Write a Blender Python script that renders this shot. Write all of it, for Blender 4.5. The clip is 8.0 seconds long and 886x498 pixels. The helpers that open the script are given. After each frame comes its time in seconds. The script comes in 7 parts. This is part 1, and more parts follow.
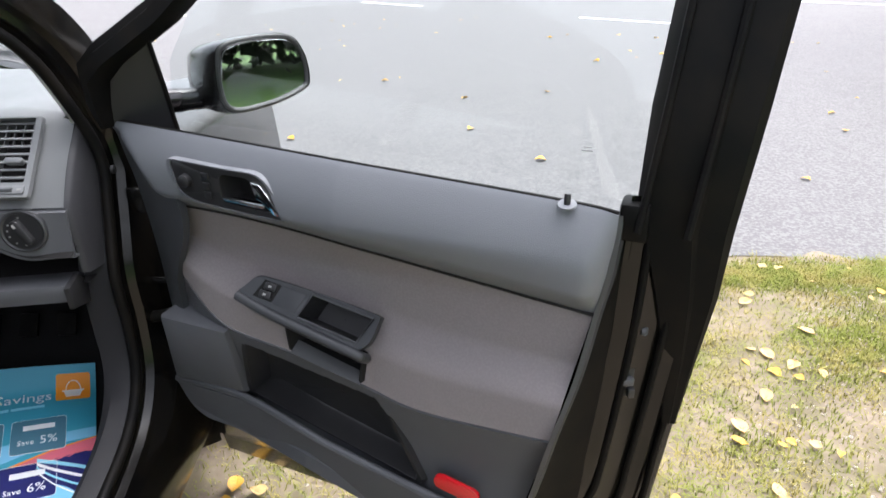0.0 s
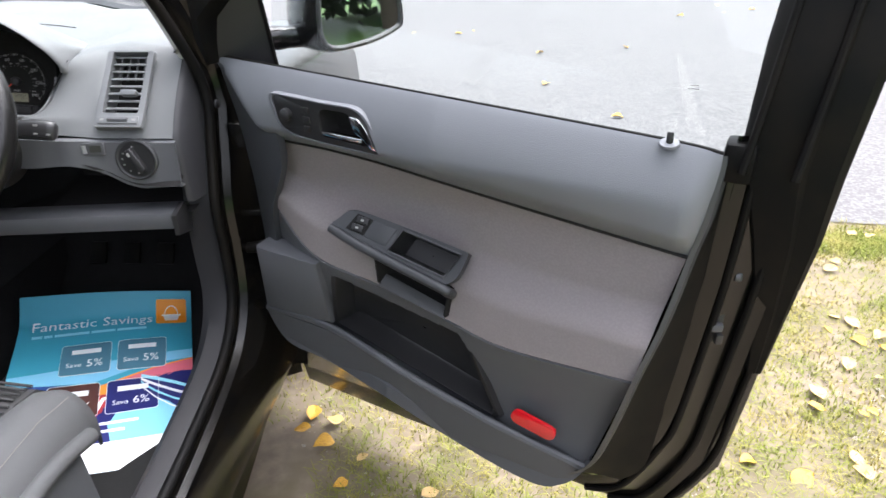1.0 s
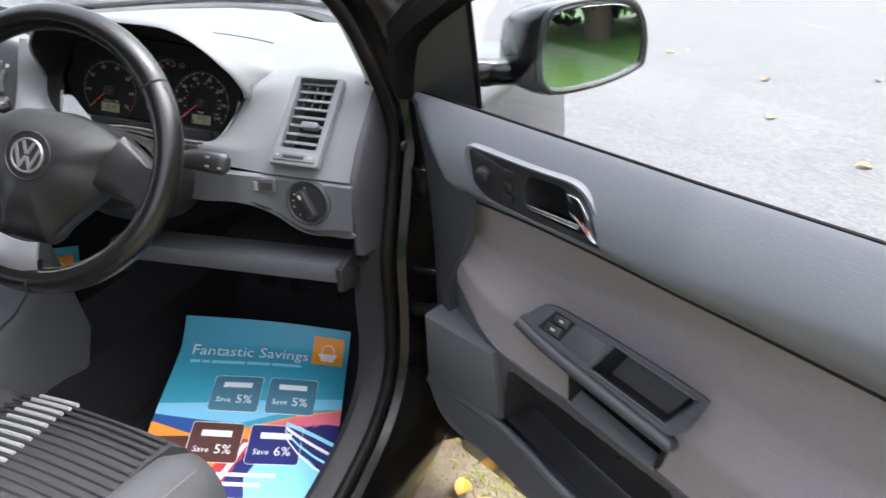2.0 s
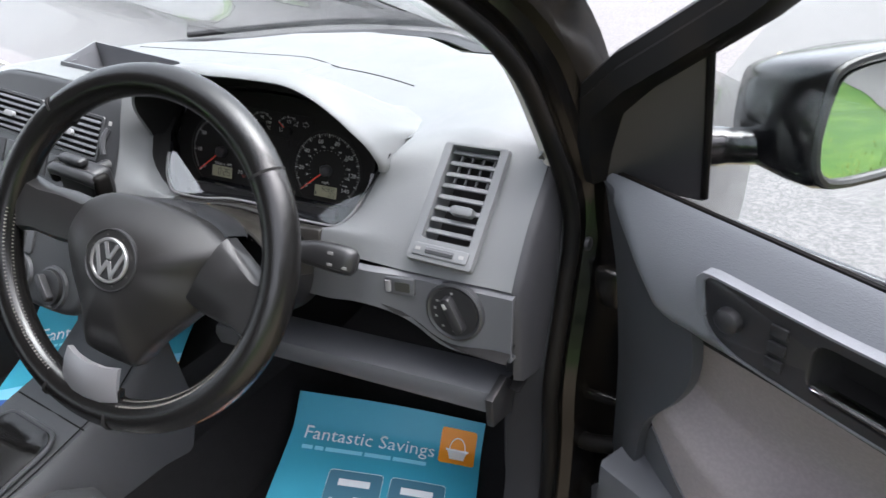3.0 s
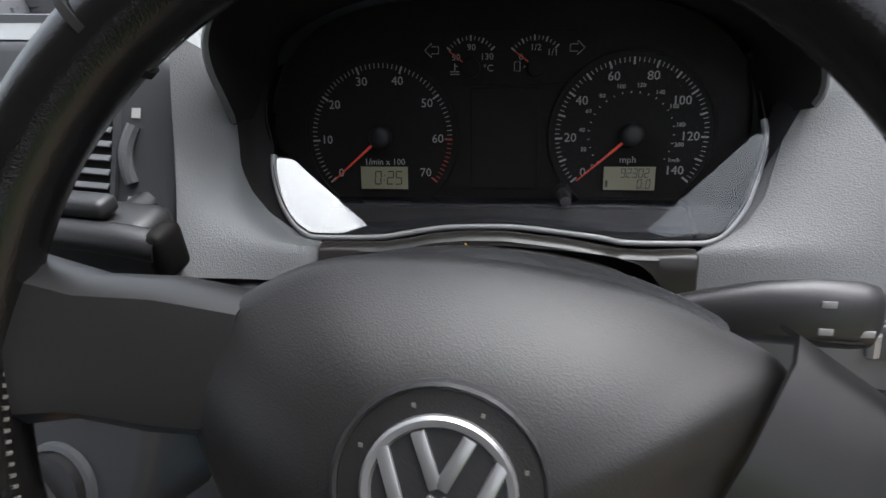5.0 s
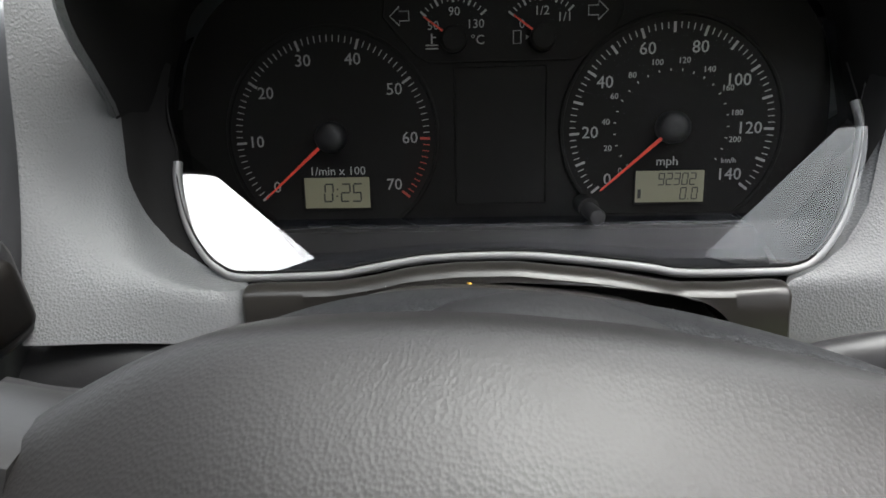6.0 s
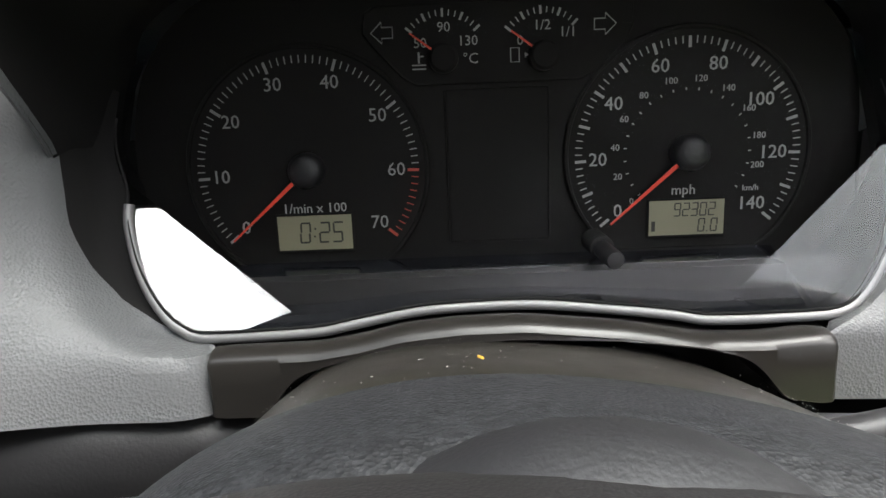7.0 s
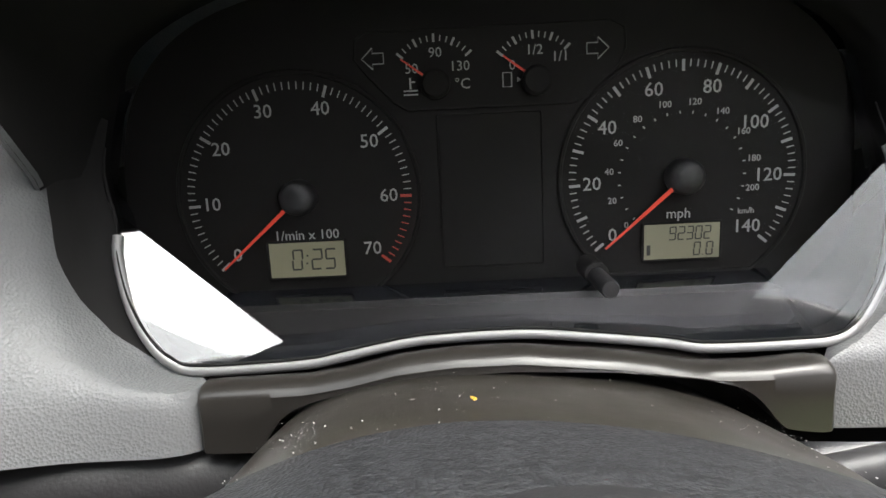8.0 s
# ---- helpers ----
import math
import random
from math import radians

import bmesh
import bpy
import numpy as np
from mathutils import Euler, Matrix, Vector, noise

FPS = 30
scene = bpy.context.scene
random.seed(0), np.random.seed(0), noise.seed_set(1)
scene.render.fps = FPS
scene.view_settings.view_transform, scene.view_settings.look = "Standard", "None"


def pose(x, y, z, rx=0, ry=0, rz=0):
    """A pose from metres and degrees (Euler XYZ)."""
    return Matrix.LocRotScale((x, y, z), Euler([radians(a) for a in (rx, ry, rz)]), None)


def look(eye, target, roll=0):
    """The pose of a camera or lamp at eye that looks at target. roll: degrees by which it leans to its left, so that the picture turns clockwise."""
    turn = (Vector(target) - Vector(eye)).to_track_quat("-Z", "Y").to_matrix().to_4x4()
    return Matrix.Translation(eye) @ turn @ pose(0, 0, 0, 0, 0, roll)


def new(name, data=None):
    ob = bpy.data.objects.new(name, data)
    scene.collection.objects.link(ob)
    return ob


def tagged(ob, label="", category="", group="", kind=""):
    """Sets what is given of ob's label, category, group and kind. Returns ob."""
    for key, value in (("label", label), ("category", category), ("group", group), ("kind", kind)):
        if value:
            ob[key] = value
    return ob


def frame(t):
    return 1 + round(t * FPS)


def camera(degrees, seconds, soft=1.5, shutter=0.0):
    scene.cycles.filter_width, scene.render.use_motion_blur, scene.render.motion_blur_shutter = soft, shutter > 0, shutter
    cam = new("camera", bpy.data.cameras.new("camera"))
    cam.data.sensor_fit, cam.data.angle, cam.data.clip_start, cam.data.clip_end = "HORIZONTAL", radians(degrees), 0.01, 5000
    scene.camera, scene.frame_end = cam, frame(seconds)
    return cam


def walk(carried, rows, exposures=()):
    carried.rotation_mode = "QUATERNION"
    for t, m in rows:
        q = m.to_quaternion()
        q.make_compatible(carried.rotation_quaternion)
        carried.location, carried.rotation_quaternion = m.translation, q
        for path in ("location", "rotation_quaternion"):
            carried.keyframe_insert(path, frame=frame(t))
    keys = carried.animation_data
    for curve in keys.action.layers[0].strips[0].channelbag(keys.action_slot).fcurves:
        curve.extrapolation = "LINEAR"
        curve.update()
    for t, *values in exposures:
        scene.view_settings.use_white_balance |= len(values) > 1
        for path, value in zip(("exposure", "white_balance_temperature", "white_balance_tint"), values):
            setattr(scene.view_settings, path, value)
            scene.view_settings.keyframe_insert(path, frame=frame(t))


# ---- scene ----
LENS = 70.0
cam = camera(LENS, 8.0, soft=1.5, shutter=0.2)
# seconds, eye x y z, yaw to the left, pitch up, roll to the left
ROWS = [
    (0.0, 1.3450, 0.0416, 1.2879, -0.66, -26.72, -1.41),
    (0.5, 1.3345, 0.0087, 1.2643, 0.39, -29.79, -1.73),
    (1.0, 1.3021, 0.0081, 1.2682, 5.76, -30.18, -2.02),
    (1.5, 1.2720, 0.0718, 1.2750, 11.20, -29.55, -1.51),
    (2.0, 1.1975, 0.2683, 1.2596, 23.01, -29.02, -2.51),
    (2.2, 1.1667, 0.3559, 1.2517, 28.05, -28.56, -3.08),
    (3.3, 0.9345, 0.5072, 1.2796, 35.02, -29.11, -5.55),
    (3.5, 0.8880, 0.5119, 1.2771, 34.52, -30.24, -4.96),
    (4.0, 0.7388, 0.5254, 1.2285, 34.16, -31.51, -8.17),
    (4.5, 0.5714, 0.6222, 1.1724, 27.24, -30.80, -9.52),
    (4.7, 0.5294, 0.6407, 1.1610, 26.33, -30.30, -10.71),
    (5.8, 0.4289, 0.7448, 1.0943, 19.28, -28.41, -10.10),
    (6.0, 0.4298, 0.7561, 1.0904, 18.89, -27.81, -10.17),
    (6.5, 0.4198, 0.7795, 1.0908, 16.98, -27.10, -10.52),
    (7.0, 0.4130, 0.7914, 1.0902, 16.28, -27.73, -10.42),
    (7.5, 0.4127, 0.7953, 1.0916, 15.91, -27.67, -10.50),
    (8.0, 0.4145, 0.7985, 1.0965, 15.96, -27.33, -10.78),
]


def eye_pose(x, y, z, yaw, pitch, roll):
    return pose(x, y, z, 90 + pitch, 0, yaw) @ pose(0, 0, 0, 0, 0, roll)


# seconds and stops
EXPOSURES = [(0.0, 2.34, 6200, 14), (0.8, 2.62, 6200, 14), (2.0, 2.69, 6200, 14), (3.5, 2.52, 6200, 14), (4.0, 2.30, 6200, 14), (4.7, 2.08, 6200, 14), (5.8, 2.56, 6500, 11), (6.5, 2.62, 6550, 11), (8.0, 3.08, 6700, 12)]
walk(cam, [(row[0], eye_pose(*row[1:])) for row in ROWS], EXPOSURES)

# ---- world ----
world = bpy.data.worlds.new("overcast_sky")
world.use_nodes = True
scene.world = world
wn = world.node_tree
sky = wn.nodes.new("ShaderNodeTexSky")
sky.sky_type, sky.sun_disc = "NISHITA", False
SUN_UP, SUN_ROUND = radians(62), radians(58)
sky.sun_elevation, sky.sun_rotation = SUN_UP, SUN_ROUND
sky.air_density, sky.dust_density, sky.ozone_density = 1.0, 6.0, 1.0
soften = wn.nodes.new("ShaderNodeHueSaturation")
soften.inputs["Saturation"].default_value = 0.22
wn.links.new(sky.outputs["Color"], soften.inputs["Color"])
wn.links.new(soften.outputs["Color"], wn.nodes["Background"].inputs["Color"])
wn.nodes["Background"].inputs["Strength"].default_value = 0.14

sun = new("sun", bpy.data.lights.new("sun", "SUN"))
sun.data.energy, sun.data.angle, sun.data.color = 0.6, radians(70), (1.0, 0.98, 0.95)
# the direction from which the light comes agrees with the sky
sun_way = Vector((math.cos(SUN_UP) * math.sin(SUN_ROUND), math.cos(SUN_UP) * math.cos(SUN_ROUND), math.sin(SUN_UP)))
sun.matrix_world = look(sun_way * 20, (0, 0, 0))

# ---- materials ----


def material(name, color, rough=0.5, metal=0.0, dust=0.0, vary=0.12, vary_size=3.0, grain=0.0, grain_size=400.0, coat=0.0,
             second=None, second_size=8.0, spec=0.5, kind="noise", rough_vary=0.08):
    """A surface: base colour varied at two scales, gloss varied, and a fine relief."""
    m = bpy.data.materials.new(name)
    m.use_nodes = True
    t = m.node_tree
    b = t.nodes["Principled BSDF"]
    co = t.nodes.new("ShaderNodeTexCoord").outputs["Object"]

    def tex(size, detail=4.0, node="ShaderNodeTexNoise"):
        n = t.nodes.new(node)
        n.inputs["Scale"].default_value = size
        if node == "ShaderNodeTexNoise":
            n.inputs["Detail"].default_value = detail
        t.links.new(co, n.inputs["Vector"])
        return n

    def mixed(fac, a, c):
        n = t.nodes.new("ShaderNodeMix")
        n.data_type = "RGBA"
        n.inputs[6].default_value, n.inputs[7].default_value = (*a, 1), (*c, 1)
        t.links.new(fac, n.inputs[0])
        return n.outputs[2]

    lo = tuple(max(0.0, c * (1 - vary)) for c in color)
    hi = tuple(min(1.0, c * (1 + vary)) for c in color)
    out = mixed(tex(vary_size).outputs["Fac"], lo, hi)
    if second:
        ramp = t.nodes.new("ShaderNodeMapRange")
        ramp.inputs["From Min"].default_value, ramp.inputs["From Max"].default_value = 0.42, 0.62
        t.links.new(tex(second_size, 8.0).outputs["Fac"], ramp.inputs["Value"])
        n = t.nodes.new("ShaderNodeMix")
        n.data_type = "RGBA"
        t.links.new(ramp.outputs["Result"], n.inputs[0])
        t.links.new(out, n.inputs[6])
        n.inputs[7].default_value = (*second, 1)
        out = n.outputs[2]
    t.links.new(out, b.inputs["Base Color"])
    r = t.nodes.new("ShaderNodeMapRange")
    r.inputs["To Min"].default_value, r.inputs["To Max"].default_value = max(0.0, rough - rough_vary), min(1.0, rough + rough_vary)
    t.links.new(tex(vary_size * 6, 6.0).outputs["Fac"], r.inputs["Value"])
    t.links.new(r.outputs["Result"], b.inputs["Roughness"])
    b.inputs["Metallic"].default_value = metal
    b.inputs["Sheen Weight"].default_value, b.inputs["Sheen Roughness"].default_value = dust, 0.6
    b.inputs["Coat Weight"].default_value = coat
    b.inputs["Coat Roughness"].default_value = 0.04
    b.inputs["Specular IOR Level"].default_value = spec
    if grain:
        bump = t.nodes.new("ShaderNodeBump")
        bump.inputs["Strength"].default_value = grain
        bump.inputs["Distance"].default_value = 0.0006
        if kind == "leather":
            v = tex(grain_size, node="ShaderNodeTexVoronoi")
            t.links.new(v.outputs["Distance"], bump.inputs["Height"])
        else:
            t.links.new(tex(grain_size, 3.0).outputs["Fac"], bump.inputs["Height"])
        t.links.new(bump.outputs["Normal"], b.inputs["Normal"])
    return m


def clear(name, tint=(1, 1, 1), rough=0.0, floor=0.04):
    """Thin clear pane: reflection grows towards grazing sight, the rest passes straight through."""
    m = bpy.data.materials.new(name)
    m.use_nodes = True
    t = m.node_tree
    t.nodes.remove(t.nodes["Principled BSDF"])
    mix, glossy, through_it, lw, power, lift = (t.nodes.new("ShaderNode" + k) for k in ("MixShader", "BsdfGlossy", "BsdfTransparent", "LayerWeight", "Math", "Math"))
    lw.inputs["Blend"].default_value = 0.5
    power.operation, lift.operation = "POWER", "MULTIPLY_ADD"
    power.inputs[1].default_value = 5.0
    lift.inputs[1].default_value, lift.inputs[2].default_value = 1.0 - floor, floor
    t.links.new(lw.outputs["Facing"], power.inputs[0])
    t.links.new(power.outputs[0], lift.inputs[0])
    glossy.inputs["Roughness"].default_value = rough
    through_it.inputs["Color"].default_value = (*tint, 1)
    t.links.new(lift.outputs[0], mix.inputs[0])
    t.links.new(through_it.outputs[0], mix.inputs[1])
    t.links.new(glossy.outputs[0], mix.inputs[2])
    t.links.new(mix.outputs[0], t.nodes["Material Output"].inputs["Surface"])
    return m


DASH = material("dash_plastic", (0.120, 0.125, 0.127), 0.50, vary=0.06, vary_size=2, grain=0.40, grain_size=950, kind="leather")
LOWER_GREY = material("lower_dash_plastic", (0.078, 0.080, 0.086), 0.45, vary=0.06, vary_size=3, grain=0.12, grain_size=900)
STACK_GREY = material("stack_plastic", (0.030, 0.031, 0.033), 0.45, vary=0.05, vary_size=2, grain=0.12, grain_size=900)
JAMB = material("jamb_paint", (0.0030, 0.0029, 0.0029), 0.20, vary=0.3, vary_size=8, second=(0.0065, 0.0055, 0.0042), second_size=26, spec=0.35, grain=0.06, grain_size=40, rough_vary=0.12)
DASH_SMOOTH = material("smooth_dash_plastic", (0.122, 0.126, 0.129), 0.45, vary=0.05, vary_size=2, grain=0.1, grain_size=900)
CHARCOAL = material("charcoal_plastic", (0.060, 0.062, 0.066), 0.5, vary=0.08, grain=0.3, grain_size=700, kind="leather")
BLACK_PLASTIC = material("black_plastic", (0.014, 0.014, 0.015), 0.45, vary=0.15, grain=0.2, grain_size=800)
BLACK_MATT = material("matt_black", (0.020, 0.0195, 0.0195), 0.9, vary=0.2, spec=0.04)
DIAL_BLACK = material("dial_black", (0.0165, 0.0158, 0.0150), 0.7, spec=0.06, vary=0.1, vary_size=12)
ROLL = material("door_top_plastic", (0.128, 0.135, 0.147), 0.48, vary=0.06, grain=0.3, grain_size=750, kind="leather")
CLOTH = material("door_cloth", (0.200, 0.178, 0.180), 0.9, vary=0.06, vary_size=4, grain=0.7, grain_size=1500, second=(0.220, 0.196, 0.198), second_size=300)
ARM_BLACK = material("armrest_plastic", (0.036, 0.038, 0.042), 0.48, vary=0.08, grain=0.2, grain_size=800)
DOOR_LOW = material("door_lower_plastic", (0.074, 0.077, 0.084), 0.55, vary=0.08, grain=0.35, grain_size=700, kind="leather")
PAINT = material("black_paint", (0.006, 0.006, 0.007), 0.22, vary=0.2, vary_size=5, coat=0.35, second=(0.011, 0.010, 0.009), second_size=14)
SILL_TRIM = material("sill_trim_plastic", (0.017, 0.017, 0.019), 0.55, vary=0.1, grain=0.2, grain_size=800, spec=0.18)
END_COVER = material("end_cover_plastic", (0.030, 0.030, 0.033), 0.5, vary=0.1, grain=0.25, grain_size=800, spec=0.3)
RUBBER = material("black_rubber", (0.0045, 0.0045, 0.0045), 0.50, vary=0.2, second=(0.008, 0.007, 0.006), second_size=20, spec=0.08)
LEATHER = material("wheel_leather", (0.0058, 0.0055, 0.0053), 0.25, vary=0.15, vary_size=10, grain=0.14, grain_size=1100, kind="leather", rough_vary=0.03)
PAD = material("airbag_pad", (0.0075, 0.0068, 0.0066), 0.48, vary=0.08, grain=0.13, grain_size=1400, kind="leather", dust=0.008, spec=0.53)
STALK_BLACK = material("stalk_plastic", (0.020, 0.020, 0.021), 0.40, vary=0.08, grain=0.08, grain_size=900)
SPOKE = material("spoke_plastic", (0.014, 0.0137, 0.0137), 0.36, vary=0.08, spec=0.48, grain=0.05, grain_size=1200)
SATIN = material("satin_silver", (0.36, 0.36, 0.37), 0.36, metal=0.7, vary=0.05)
CHROME = material("chrome", (0.78, 0.79, 0.80), 0.1, metal=1.0, vary=0.04)
TRIM_GREY = material("cluster_trim", (0.0205, 0.019, 0.0168), 0.33, vary=0.08, second=(0.0175, 0.0162, 0.0143), second_size=40, spec=0.5, grain=0.03, grain_size=900)
EDGE_SILVER = material("pane_edge_silver", (0.28, 0.28, 0.28), 0.5, metal=0.55, vary=0.04)
PALE_GREY = material("pale_grey_plastic", (0.22, 0.225, 0.23), 0.45, vary=0.05)
BADGE_SILVER = material("badge_silver", (0.33, 0.33, 0.33), 0.32, metal=0.75, vary=0.04)
FAINT_PRINT = material("faint_print", (0.20, 0.20, 0.195), 0.6, vary=0.05)
SHROUD = material("shroud_plastic", (0.0125, 0.0116, 0.0096), 0.34, vary=0.12, vary_size=14, second=(0.017, 0.0158, 0.013), second_size=60, grain=0.1, grain_size=1200, spec=0.55)
SHROUD_GRAIN = material("grained_shroud_plastic", (0.010, 0.0105, 0.0115), 0.5, vary=0.1, vary_size=60, second=(0.022, 0.023, 0.025), second_size=500, grain=0.4, grain_size=1000, kind="leather", spec=0.2)
WHITE_PRINT = material("white_print", (0.33, 0.33, 0.315), 0.6, vary=0.02)
RED_PRINT = material("red_print", (0.75, 0.06, 0.03), 0.5, vary=0.05)
DIM_RED = material("dim_red_print", (0.42, 0.05, 0.03), 0.5, vary=0.05)
LCD = material("lcd_pane", (0.25, 0.24, 0.16), 0.35, vary=0.05)
LCD_INK = material("lcd_ink", (0.03, 0.03, 0.025), 0.5)
REFLECTOR = material("red_reflector", (0.55, 0.008, 0.014), 0.12, vary=0.35, vary_size=30, coat=0.8)
MIRROR = material("mirror_glass", (0.86, 0.88, 0.87), 0.02, metal=1.0, vary=0.01, rough_vary=0.01)
SEAT_BOLSTER = material("seat_side_cloth", (0.050, 0.052, 0.054), 0.85, vary=0.08, grain=0.7, grain_size=1200)
SEAT_DARK = material("seat_dark_cloth", (0.026, 0.026, 0.027), 0.95, vary=0.15, grain=0.8, grain_size=900)
SEAT_STRIPE = material("seat_pale_stripe", (0.33, 0.33, 0.32), 0.9, vary=0.08, grain=0.6, grain_size=1000)
CARPET = material("carpet", (0.006, 0.006, 0.0065), 1.0, vary=0.4, vary_size=40, grain=0.8, grain_size=600)
# far darker than light grey lining, so its reflection in the pane stays dim
HEADLINING = material("headlining", (0.065, 0.064, 0.062), 0.95, vary=0.04, grain=0.1, grain_size=500, spec=0.1)
GLASS = clear("window_glass", (0.93, 0.955, 0.95), floor=0.025)
# pieces of one pane; reflectance is set per piece to place its reflections
LENS_PANE = clear("cluster_pane", (0.90, 0.90, 0.90), rough=0.0, floor=0.18)
SIDE_PANE = clear("dull_pane", (0.90, 0.90, 0.90), rough=0.02, floor=0.11)
STRIP_PANE = clear("lower_strip_pane", (0.92, 0.92, 0.93), rough=0.33, floor=0.055)
DIAL_PANE = clear("coated_pane", (0.93, 0.93, 0.93), rough=0.0, floor=0.0015)
YELLOW_FLECK = material("yellow_fleck", (0.75, 0.42, 0.06), 0.6)
PILLAR_TRIM = material("pillar_trim", (0.42, 0.41, 0.39), 0.6, vary=0.04, grain=0.06, grain_size=600)
STITCH = material("grey_stitch", (0.11, 0.105, 0.092), 0.8)
GLOSS_BLACK = material("gloss_black", (0.010, 0.011, 0.013), 0.12, vary=0.1, coat=0.3, rough_vary=0.05)

# ---- builders ----


def part(name, bm, mat, parent=None, label="", smooth=40):
    """Links a bmesh as one mesh object under a thing or a part."""
    bmesh.ops.remove_doubles(bm, verts=bm.verts, dist=1e-6)
    bmesh.ops.recalc_face_normals(bm, faces=bm.faces)
    if smooth:
        for f in bm.faces:
            f.smooth = True
        for e in bm.edges:
            if len(e.link_faces) == 2 and e.calc_face_angle(0) > radians(smooth):
                e.smooth = False
    me = bpy.data.meshes.new(name)
    bm.to_mesh(me)
    bm.free()
    me.materials.append(mat)
    ob = new(name, me)
    ob.parent = parent
    if label:
        ob["label"] = label
    return ob


def thing(name, m, label, category, group="", kind=""):
    """The empty at the base of a thing, which parents its parts."""
    return tagged(place(new(name), m), label, category, group, kind)


def place(ob, m):
    ob.matrix_basis = m
    return ob


def curve(pts, n=6, closed=False):
    """A smooth line through the given points."""
    p = [Vector(q) for q in pts]
    k, out = len(p), []
    for i in range(k if closed else k - 1):
        if closed:
            a, b, c, d = p[i - 1], p[i], p[(i + 1) % k], p[(i + 2) % k]
        else:
            a, b, c, d = p[max(i - 1, 0)], p[i], p[i + 1], p[min(i + 2, k - 1)]
        for j in range(n):
            s = j / n
            out.append(0.5 * (2 * b + (c - a) * s + (2 * a - 5 * b + 4 * c - d) * s * s + (3 * b - a - 3 * c + d) * s**3))
    if not closed:
        out.append(p[-1])
    return out


def resample(pts, n, closed=False):
    """n points at even steps along a line."""
    p = [Vector(q) for q in pts] + ([Vector(pts[0])] if closed else [])
    run = [0.0]
    for a, b in zip(p, p[1:]):
        run.append(run[-1] + (b - a).length)
    out, k = [], 0
    for i in range(n):
        s = run[-1] * i / (n if closed else n - 1)
        while k < len(p) - 2 and run[k + 1] < s:
            k += 1
        d = run[k + 1] - run[k]
        out.append(p[k].lerp(p[k + 1], (s - run[k]) / d if d else 0))
    return out


def sheet(rows, thick=0.0, close=False, bm=None):
    """A surface through rows of points; thick gives it a back at that distance."""
    bm = bm or bmesh.new()
    vs = [[bm.verts.new(p) for p in row] for row in rows]
    for a, b in zip(vs, vs[1:]):
        n = len(a)
        for i in range(n if close else n - 1):
            j = (i + 1) % n
            if len({a[i], a[j], b[j], b[i]}) == 4:
                bm.faces.new((a[i], a[j], b[j], b[i]))
    if thick:
        bm.normal_update()
        bmesh.ops.solidify(bm, geom=bm.faces[:], thickness=thick)
    return bm


def box(size, at=(0, 0, 0), bevel=0.0, seg=2, m=None, bm=None):
    own = bmesh.new()
    bmesh.ops.create_cube(own, size=1.0)
    bmesh.ops.scale(own, vec=size, verts=own.verts)
    if bevel:
        bmesh.ops.bevel(own, geom=own.edges[:], offset=bevel, segments=seg, affect="EDGES", profile=0.5)
    bmesh.ops.transform(own, matrix=Matrix.Translation(at) @ (m or Matrix()), verts=own.verts)
    return merge(bm, own)


def merge(bm, own):
    if bm is None:
        return own
    me = bpy.data.meshes.new("x")
    own.to_mesh(me)
    own.free()
    bm.from_mesh(me)
    bpy.data.meshes.remove(me)
    return bm


def prism(outline, z0, z1, bevel=0.0, seg=2, m=None, bm=None):
    """A flat outline raised from z0 to z1, its upper edge rounded."""
    own = bmesh.new()
    f = own.faces.new([own.verts.new((p[0], p[1], z0)) for p in outline])
    top = bmesh.ops.extrude_face_region(own, geom=[f])
    up = [v for v in top["geom"] if isinstance(v, bmesh.types.BMVert)]
    bmesh.ops.translate(own, vec=(0, 0, z1 - z0), verts=up)
    if bevel:
        ups = set(up)
        edges = [e for e in own.edges if e.verts[0] in ups and e.verts[1] in ups]
        bmesh.ops.bevel(own, geom=edges, offset=bevel, segments=seg, affect="EDGES", profile=0.5)
    if m is not None:
        bmesh.ops.transform(own, matrix=m, verts=own.verts)
    return merge(bm, own)


def dome(outline, steps, m=None, bm=None):
    """Rings of an outline drawn in towards its middle: steps of (scale, height)."""
    c = sum((Vector((p[0], p[1], 0)) for p in outline), Vector()) / len(outline)
    rows = [[Vector((c.x + (p[0] - c.x) * k, c.y + (p[1] - c.y) * k, h)) for p in outline] for k, h in steps]
    own = sheet(rows, close=True)
    own.faces.new([own.verts.new(p) for p in rows[-1]])
    bmesh.ops.remove_doubles(own, verts=own.verts, dist=1e-6)
    if m is not None:
        bmesh.ops.transform(own, matrix=m, verts=own.verts)
    return merge(bm, own)


def tube(pts, r, seg=10, closed=False, squash=1.0, bm=None):
    """A round bar along a line; r may be a number or one for each point."""
    p = [Vector(q) for q in pts]
    n, rows, side = len(p), [], None
    for i, q in enumerate(p):
        a, b = (p[i - 1], p[(i + 1) % n]) if closed else (p[max(i - 1, 0)], p[min(i + 1, n - 1)])
        way = (b - a).normalized()
        if side is None:
            side = way.orthogonal().normalized()
        side = (side - way * side.dot(way)).normalized()
        up = way.cross(side)
        rr = r[i] if isinstance(r, (list, tuple)) else r
        rows.append([q + side * math.cos(2 * math.pi * k / seg) * rr + up * math.sin(2 * math.pi * k / seg) * rr * squash for k in range(seg)])
    if closed:
        rows.append(rows[0])
    own = sheet(rows, close=True)
    if not closed:
        for row in (rows[0], rows[-1]):
            own.faces.new([own.verts.new(v) for v in row])
    bmesh.ops.remove_doubles(own, verts=own.verts, dist=1e-6)
    return merge(bm, own)


